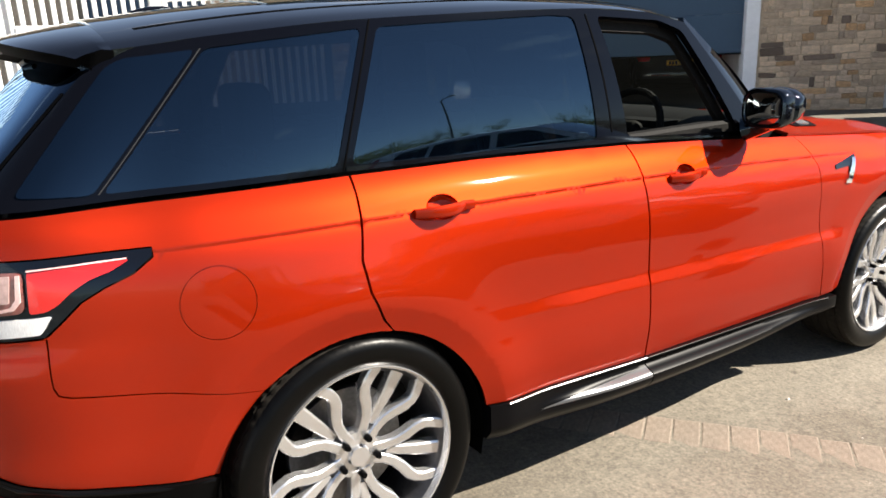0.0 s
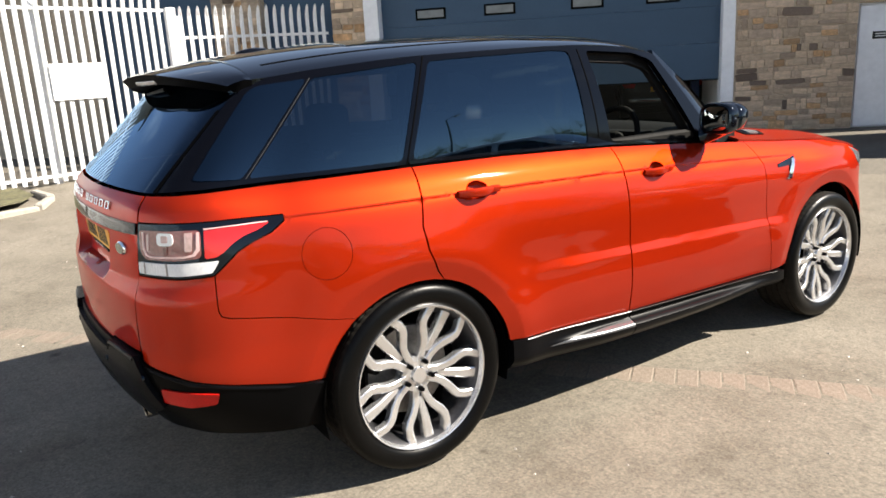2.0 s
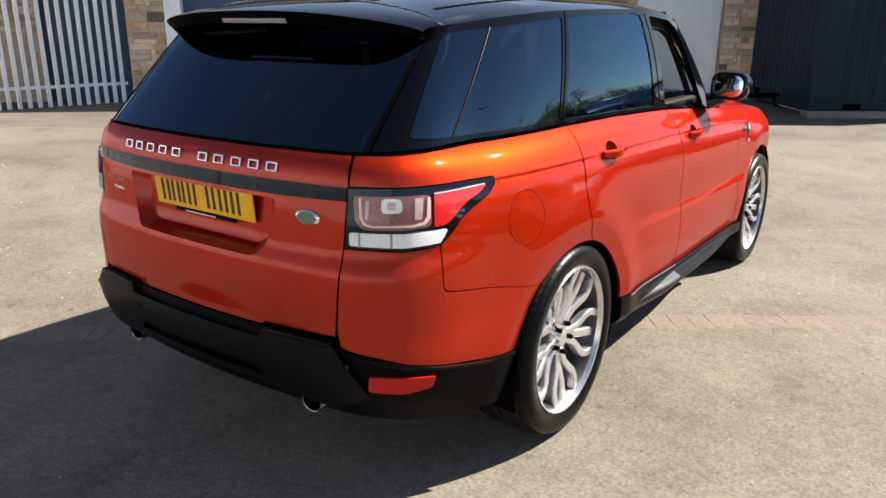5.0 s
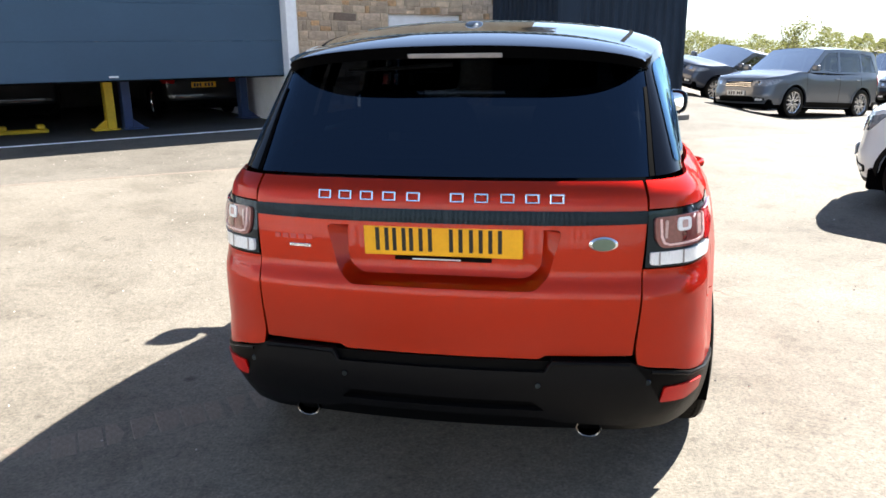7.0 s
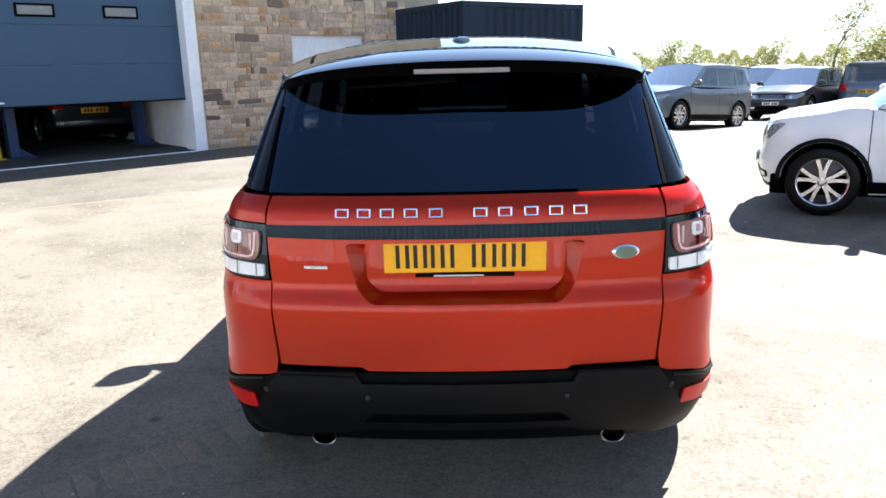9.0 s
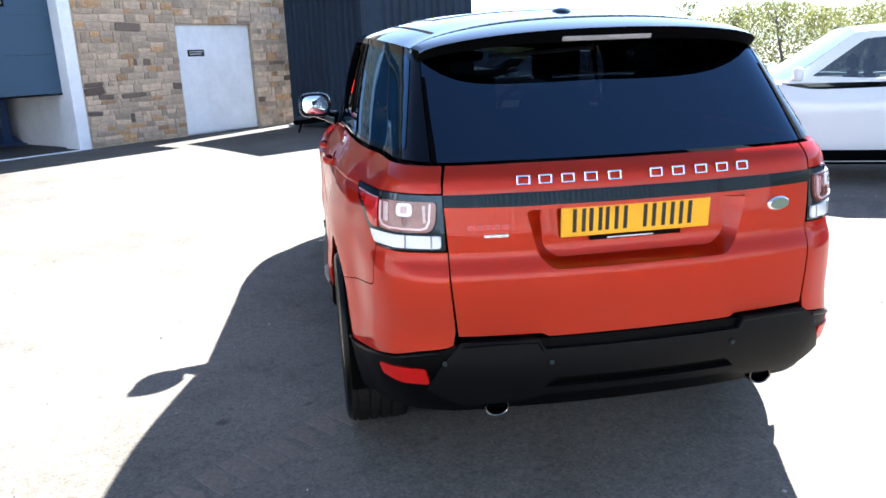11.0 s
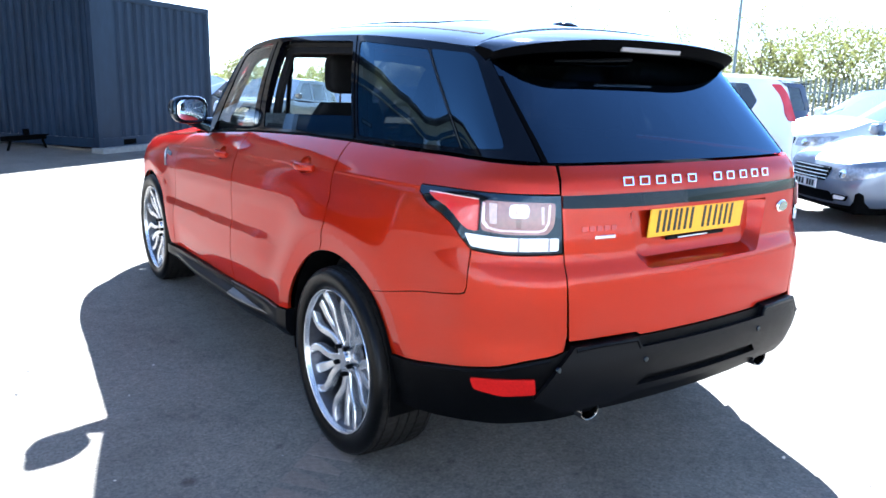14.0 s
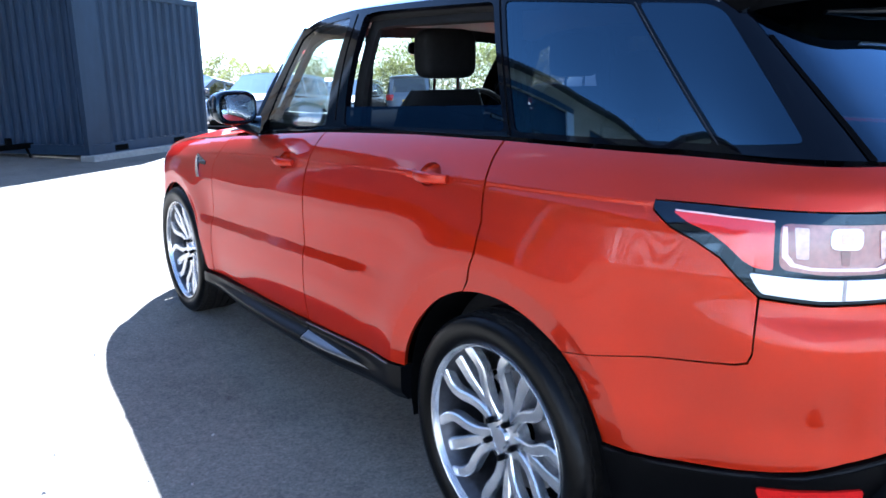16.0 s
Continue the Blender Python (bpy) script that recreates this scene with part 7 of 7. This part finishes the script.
    for side in (1, -1):
        for c in (ya, yb):
            m = pose(side * (hw - 0.12), c, tyre, 0, 0, 0 if side > 0 else 180) @ Matrix.Diagonal((tyre / 0.345,) * 3 + (1,))
            w = add("wheel", mesh_of("t", [], []), None, car, "alloy wheel with black tyre", at=m)
            for n in ("tyre", "dish", "lip", "hub"):
                add(n if n != "lip" else "rim_lip", SM[n], None, w)
            for i in range(spokes):
                add("spoke", SM["spoke"], None, w, at=pose(0.06, 0, 0, 360 / spokes * i, 0, 0))
            bb = lathe([(0.05, -0.28), (ra, -0.28), (ra + 0.004, 0.075)], 20, "x", radians(-8), radians(188))
            part("wheel_arch", bb, M["liner"], car, "dark wheel arch", at=pose(side * (hw - 0.10), c, tyre, 0, 0, 0 if side > 0 else 180), smooth=True)
    for x in (0.38, -0.38):
        for y in (cowl - 1.0, cowl - 1.85):
            part("headrest", box(x - 0.13, x + 0.13, y - 0.05, y + 0.05, belt_z + 0.10, belt_z + 0.30, 0.04, segments=2), M["leather"], car, smooth=True)
            part("seat_back", box(x - 0.24, x + 0.24, y - 0.07, y + 0.07, 0.5, belt_z + 0.10, 0.05, segments=2), M["leather"], car, smooth=True)
    return car


def spot(x, y, heading):
    """Pose of a car's middle, with its nose towards heading (degrees left of +y)."""
    a = radians(heading)
    nx, ny = -1.3 * math.sin(a), 1.3 * math.cos(a)
    up = (ground_z(x + nx, y + ny) - ground_z(x - nx, y - ny)) / 2.6
    lean = (ground_z(x + 0.6 * ny, y - 0.6 * nx) - ground_z(x - 0.6 * ny, y + 0.6 * nx)) / 1.56
    return pose(x, y, ground_z(x, y), math.degrees(up), -math.degrees(lean), heading)


parked("white SUV with silver alloy wheels parked in the yard", spot(5.63, 4.62, 64.5), PAINTS["white"], L=4.66, front_over=0.66, lamp_back=0.26, W=1.79, H=1.72, wb=2.63, tyre=0.36, belt_z=1.08, bonnet=(1.13, 1.07), arch_mat=M["grey_plastic"], tall_lamp=True, quarter=0.36, spokes=5)
parked("mid-grey saloon car parked with its nose to the yard", spot(8.53, 1.01, 58), PAINTS["dove"], L=4.77, W=1.82, H=1.47, wb=2.71, tyre=0.325, belt_z=0.94, bonnet=(0.96, 0.82), tail="saloon")
parked("silver saloon car parked behind the grey one", spot(11.5, 3.5, 64.5), PAINTS["silver"], L=4.6, W=1.8, H=1.64, wb=2.7, tyre=0.335, belt_z=1.06, bonnet=(1.10, 0.96), tail="saloon")
parked("dark blue SUV parked beyond the white one", spot(13.1, 8.3, 80), PAINTS["blue"], L=4.5, W=1.8, H=1.78, wb=2.6, tyre=0.35, belt_z=1.02, bonnet=(1.02, 0.9))
parked("grey metallic SUV parked across the yard", spot(5.95, 17.6, 129), PAINTS["grey"], L=4.5, W=1.9, H=1.74, wb=2.66, tyre=0.365, belt_z=1.08, bonnet=(1.10, 1.0))
parked("black SUV with a chrome grille parked facing the yard", spot(11.4, 22.7, 137), PAINTS["black"], L=4.73, W=1.85, H=1.68, wb=2.71, tyre=0.365, belt_z=1.04, bonnet=(1.06, 0.94))
parked("silver-grey SUV parked with its tail to the yard", spot(14.5, 23.3, -38), PAINTS["dove"], L=4.8, W=1.92, H=1.8, wb=2.75, tyre=0.375, belt_z=1.10, bonnet=(1.08, 0.98), roof_body=False)
parked("slate-grey SUV parked next to the container", spot(4.75, 21.2, 125), PAINTS["slate"], L=4.6, W=1.85, H=1.72, wb=2.65, tyre=0.36, belt_z=1.06, bonnet=(1.08, 0.96))
parked("silver SUV parked in the far row", spot(12.0, 27.2, 137), PAINTS["silver"], L=4.6, W=1.85, H=1.72, wb=2.65, tyre=0.36, belt_z=1.05, bonnet=(1.05, 0.92))
parked("bright blue car parked beyond the white gate", spot(-19.5, 1.3, 70), PAINTS["azure"], L=4.0, W=1.7, H=1.45, wb=2.5, tyre=0.31, belt_z=0.94, bonnet=(0.95, 0.84))
inside_at = FACE @ pose(-0.85, 5.2, BASE + 0.02, 0, 0, 0)
parked("black car standing between the lifts in the workshop", inside_at, PAINTS["black"], L=4.4, W=1.8, H=1.45, wb=2.6, tyre=0.325, belt_z=0.94, bonnet=(0.95, 0.82), tail="suv")
parked("dark car standing in the other workshop bay", FACE @ pose(-4.4, 5.6, BASE + 0.02, 0, 0, 0), PAINTS["black"], L=4.5, W=1.8, H=1.6, wb=2.6, tyre=0.35, belt_z=1.0, bonnet=(1.0, 0.88), tail="suv", plated=False)


# ---- stones of the workshop wall ----
def stone_mesh(seed, material):
    rnd = random.Random(seed)
    b = box(-0.5, 0.5, -0.5, 0.5, -0.5, 0.5)
    for v in b.verts:
        v.co.x *= 1 + rnd.uniform(-0.16, 0.04)
        v.co.z *= 1 + rnd.uniform(-0.2, 0.05)
        v.co.y *= 1 + rnd.uniform(-0.12, 0.12)
    bmesh.ops.bevel(b, geom=b.edges[:], offset=0.07, segments=1, affect="EDGES")
    me = bpy.data.meshes.new("stone")
    b.to_mesh(me)
    b.free()
    me.materials.append(material)
    return me


STONES = [[stone_mesh(10 * i + j, M[k]) for j in range(6)] for i, k in enumerate(("stone_a", "stone_b", "stone_c", "stone_d"))]
rnd = random.Random(7)


LAID = []


def stone_field(u0, u1, z0, z1):
    z = z0
    while z < z1 - 0.05:
        h = min(rnd.uniform(0.075, 0.19), z1 - z)
        if z1 - z - h < 0.08:
            h = z1 - z
        u = u0
        while u < u1 - 0.01:
            w = min(rnd.choice((0.08, 0.15, 0.22, 0.30, 0.40)) * rnd.uniform(0.8, 1.25), u1 - u)
            if u1 - u - w < 0.12:
                w = u1 - u
            rows = [(z, h)]
            if h > 0.14 and rnd.random() < 0.45:
                c = rnd.uniform(0.35, 0.65)
                rows = [(z, h * c), (z + h * c, h * (1 - c))]
            for zz, hh in rows:
                kind = rnd.choices((0, 1, 2, 3), (0.52, 0.32, 0.12, 0.04))[0]
                me = STONES[kind][rnd.randrange(6)]
                m = pose(u + w / 2, 0.024 - rnd.uniform(0.0, 0.016), zz + hh / 2 + rnd.uniform(-0.008, 0.008), 0, rnd.uniform(-4, 4), rnd.uniform(-0.7, 0.7)) @ Matrix.Diagonal((w - 0.002, 0.07, hh - 0.001, 1))
                LAID.append((u, kind, me, m))
            u += w
        z += h


stone_field(0.10, 2.0, BASE - 0.1, 3.3)
stone_field(2.0, 3.79, BASE + 2.05, 3.3)
stone_field(3.79, 4.9, BASE - 0.1, 3.0)
stone_field(-7.17, -6.53, BASE - 0.1, 3.4)
stone_field(-9.62, -8.6, 1.4, 3.9)
# the stretch beside the big door stone by stone, the rest as one mesh
single = [q for q in LAID if 0.0 < q[0] < 2.0][:300]
for u, kind, me, m in single:
    add("stone", me, None, wall, at=m)
verts, faces, slots = [], [], []
for q in LAID:
    if q not in single:
        n = len(verts)
        verts += [q[3] @ v.co for v in q[2].vertices]
        faces += [tuple(n + i for i in p.vertices) for p in q[2].polygons]
        slots += [q[1]] * len(q[2].polygons)
me = mesh_of("stones", verts, faces, smooth=False)
for k in ("stone_a", "stone_b", "stone_c", "stone_d"):
    me.materials.append(M[k])
me.polygons.foreach_set("material_index", slots)
tagged(add("stones", me, None, wall), kind="stuff")


# ---- rows of pavers let into the asphalt ----
def paver_mesh():
    b = box(-0.5, 0.5, -0.5, 0.5, -1, 0)
    bmesh.ops.bevel(b, geom=[e for e in b.edges if all(v.co.z > -0.5 for v in e.verts)], offset=0.05, segments=1, affect="EDGES")
    me = bpy.data.meshes.new("paver")
    b.to_mesh(me)
    b.free()
    me.materials.append(M["brick"])
    return me


PAVER = paver_mesh()


def paver_row(name, a, b2, across, along, label):
    a, b2 = Vector(a), Vector(b2)
    way = (b2 - a).normalized()
    turn = math.degrees(math.atan2(way.y, way.x))
    strip = tagged(thing(name, label, "paving"), kind="structure")
    n = int((b2 - a).length / (along + 0.005))
    for i in range(n):
        p = a + way * (i + 0.5) * (along + 0.005) + Vector((-way.y, way.x)) * (0.012 * math.sin(i * 0.23) + rnd.uniform(-0.006, 0.006))
        m = pose(p.x, p.y, ground_z(p.x, p.y) + 0.0015 + rnd.uniform(-0.001, 0.001), rnd.uniform(-0.6, 0.6), rnd.uniform(-0.6, 0.6), turn + rnd.uniform(-0.8, 0.8))
        add("brick", PAVER, None, strip, at=m @ Matrix.Diagonal((along, across, 0.05, 1)))


paver_row("paver_strip", (-4.2, -2.49), (6.0, 5.26), 0.215, 0.106, "single row of worn clay pavers across the yard")
paver_row("paver_strip_far", (-9.0, 1.95), (-1.0, 7.4), 0.10, 0.2, "thin row of pale pavers in the asphalt")


# ---- hedge, trees and distance ----
def leaf_cloud(points, size, seed, material, name, label, category):
    """Many small leaves about given places, as one mesh."""
    r = np.random.RandomState(seed)
    n = len(points)
    a = r.normal(size=(n, 3))
    a /= np.linalg.norm(a, axis=1)[:, None]
    c = np.cross(a, r.normal(size=(n, 3)))
    c /= np.linalg.norm(c, axis=1)[:, None]
    s = size * r.uniform(0.6, 1.4, (n, 1))
    v = np.stack([points - a * s, points + c * s * 0.5, points + a * s, points - c * s * 0.5], 1).reshape(-1, 3)
    me = bpy.data.meshes.new(name)
    me.from_pydata(v.tolist(), [], [(4 * i, 4 * i + 1, 4 * i + 2, 4 * i + 3) for i in range(n)])
    return tagged(add(name, me, material), label, category, kind="stuff")


def hedge(name, a, b2, h, deep, count, seed, size=0.11, label="rough hedge of young leaves behind the yard"):
    r = np.random.RandomState(seed)
    a, b2 = np.array(a, float), np.array(b2, float)
    t = r.uniform(0, 1, count)
    top = h * (0.80 + 0.14 * np.sin(t * 31 + seed) * np.sin(t * 13 + 1) + 0.09 * np.sin(t * 83) + 0.07 * np.sin(t * 211))
    z = top * (1 - r.uniform(0, 1, count) ** 1.6 * 0.95)
    side = r.normal(0, deep / 2, count)
    way = (b2 - a) / np.linalg.norm(b2 - a)
    p = a + (b2 - a) * t[:, None]
    pts = np.stack([p[:, 0] - way[1] * side, p[:, 1] + way[0] * side, z], 1)
    return leaf_cloud(pts, size, seed, M["leaf"], name, label, "hedge")


hedge("hedge", (1.5, 39), (20, 31.5), 2.2, 2.2, 30000, 3, 0.06)
hedge("hedge", (18.5, 32), (28, 15), 3.6, 2.6, 42000, 4, 0.065)
hedge("hedge", (26.5, 15.5), (30, -4), 4.4, 2.8, 52000, 5, 0.065)
hedge("hedge", (-16, 30), (3, 37), 2.0, 2.0, 12000, 6, 0.09)


def twig_tree(x, y, h, seed, leaves=500):
    """A bare spring tree: tapered trunk, forking limbs and twigs, with few small leaves."""
    r = random.Random(seed)
    t = thing("tree", "thin bare spring tree behind the fence", "tree", "bare trees", at=pose(x, y, 0))
    b = bmesh.new()
    tips = []

    def grow(p, way, length, radius, level):
        pts, q, d = [p], p.copy(), way.copy()
        for _ in range(4):
            d = (d + Vector((r.uniform(-0.16, 0.16), r.uniform(-0.16, 0.16), r.uniform(-0.02, 0.14)))).normalized()
            q = q + d * length / 4
            pts.append(q.copy())
        tube(pts, [radius * (1 - 0.16 * i) for i in range(5)], 5 if level else 7, b, cap=False)
        if level == 3:
            tips.extend(pts[2:])
            return
        for i in range(r.randint(3, 4)):
            k = r.randint(2, 4)
            side = Vector((r.uniform(-1, 1), r.uniform(-1, 1), r.uniform(0.2, 1.0))).normalized()
            grow(pts[k], (d * 0.5 + side).normalized(), length * r.uniform(0.5, 0.72), radius * 0.42, level + 1)

    grow(Vector((0, 0, 0)), Vector((0, 0, 1)), h * 0.45, 0.035 * h / 2.2, 0)
    part("trunk", b, M["bark"], t, smooth=True)
    rr = np.random.RandomState(seed)
    pts = np.array([tips[i] for i in rr.randint(0, len(tips), leaves)]) + rr.normal(0, 0.18, (leaves, 3))
    a = rr.normal(size=(leaves, 3))
    a /= np.linalg.norm(a, axis=1)[:, None]
    c = np.cross(a, rr.normal(size=(leaves, 3)))
    v = np.stack([pts - a * 0.05, pts + c * 0.03, pts + a * 0.05, pts - c * 0.03], 1).reshape(-1, 3)
    me = bpy.data.meshes.new("crown")
    me.from_pydata(v.tolist(), [], [(4 * i, 4 * i + 1, 4 * i + 2, 4 * i + 3) for i in range(leaves)])
    add("crown", me, M["leaf"], t, "sparse young leaves")


for i, (x, y, h) in enumerate(((19, 26, 5.2), (22.5, 22, 6.0), (24, 18, 5.6), (26.5, 15.5, 6.5), (17, 25.5, 3.4), (18.6, 23.2, 3.0), (20.4, 22.2, 3.5), (21.8, 20.4, 3.3), (23.4, 18.8, 3.8), (25.0, 16.0, 3.6), (26.6, 13.0, 4.0), (27.6, 9.6, 3.8), (28.4, 5.4, 4.2), (28.8, 1.0, 4.0), (12.6, 28.5, 2.8), (9.4, 30.6, 2.7), (28.2, 11.5, 6.2), (29, 7.5, 6.6), (29.6, 3.0, 6.0), (30.5, -1.5, 6.5), (15.5, 29, 4.6))):
    twig_tree(x, y, h, 40 + i)
palisade((21.5, 17.5), (26.2, 4.0), 2.1, 0.16, 0.07, "grey-green palisade fence along the far side of the yard", M["fence_green"], base=0.0)
lamp = thing("street_lamp", "slim grey lamp post behind the yard", "lamp post", at=pose(21.5, 13.8, 0))
part("pole", tube([(0, 0, 0), (0, 0, 1.2), (0, 0, 1.25), (0, 0, 8.0)], [0.09, 0.09, 0.06, 0.045], 12), M["fence_green"], lamp, smooth=True)
part("lamp_arm", tube([(0, 0, 7.9), (-0.3, 0, 8.15), (-0.9, 0, 8.2)], 0.03, 8), M["fence_green"], lamp, smooth=True)
part("lamp_head", box(-1.4, -0.85, -0.12, 0.12, 8.13, 8.24, 0.04), M["fence_green"], lamp)

# far hills all round
verts, faces = [], []
n = 120
for i in range(n):
    a = 2 * math.pi * i / n
    hgt = 9 + 9 * noise.noise(Vector((3 * math.cos(a), 3 * math.sin(a), 2))) + 5 * noise.noise(Vector((9 * math.cos(a), 9 * math.sin(a), 5)))
    for rr, z in ((260, -1), (330, 0.55 * hgt), (460, hgt + 3), (700, hgt * 0.8)):
        verts.append((rr * math.cos(a), rr * math.sin(a) + 3, z))
for i in range(n):
    for j in range(3):
        k, l = 4 * i + j, 4 * ((i + 1) % n) + j
        faces.append((k, l, l + 1, k + 1))
tagged(add("backdrop_hills", mesh_of("hills", verts, faces), M["hills"]), "low wooded hills on the horizon", "hills", kind="structure")


# ---- loose grit on the yard ----
def grit():
    r = random.Random(31)
    verts, faces = [], []
    for _ in range(900):
        x, y = r.uniform(-6.5, 6.5), r.uniform(-6.0, 6.5)
        if abs(x) < 1.0 and -1.0 < y < 3.8:
            continue
        c = Vector((x, y, ground_z(x, y)))
        k, n = r.uniform(0.004, 0.011), len(verts)
        turn = r.uniform(0, 6.28)
        for a, h in ((0, 0), (1.5, 0), (3.2, 0), (4.8, 0), (0.7, 1), (3.6, 1)):
            q = k * r.uniform(0.7, 1.3) * (1 - 0.45 * h)
            verts.append((c.x + q * math.cos(a + turn), c.y + q * math.sin(a + turn), c.z - 0.001 + h * k * 0.8))
        faces += [tuple(n + i for i in f) for f in ((0, 1, 4), (1, 5, 4), (1, 2, 5), (2, 3, 5), (3, 4, 5), (3, 0, 4))]
    me = mesh_of("grit", verts, faces, smooth=False)
    tagged(add("grit", me, M["grit"]), "scattered pale stone chippings on the asphalt", "gravel", kind="stuff")


M["grit"] = mat("pale_chipping", (0.42, 0.38, 0.33), rough=0.9, vary=0.3, scale=40)
grit()
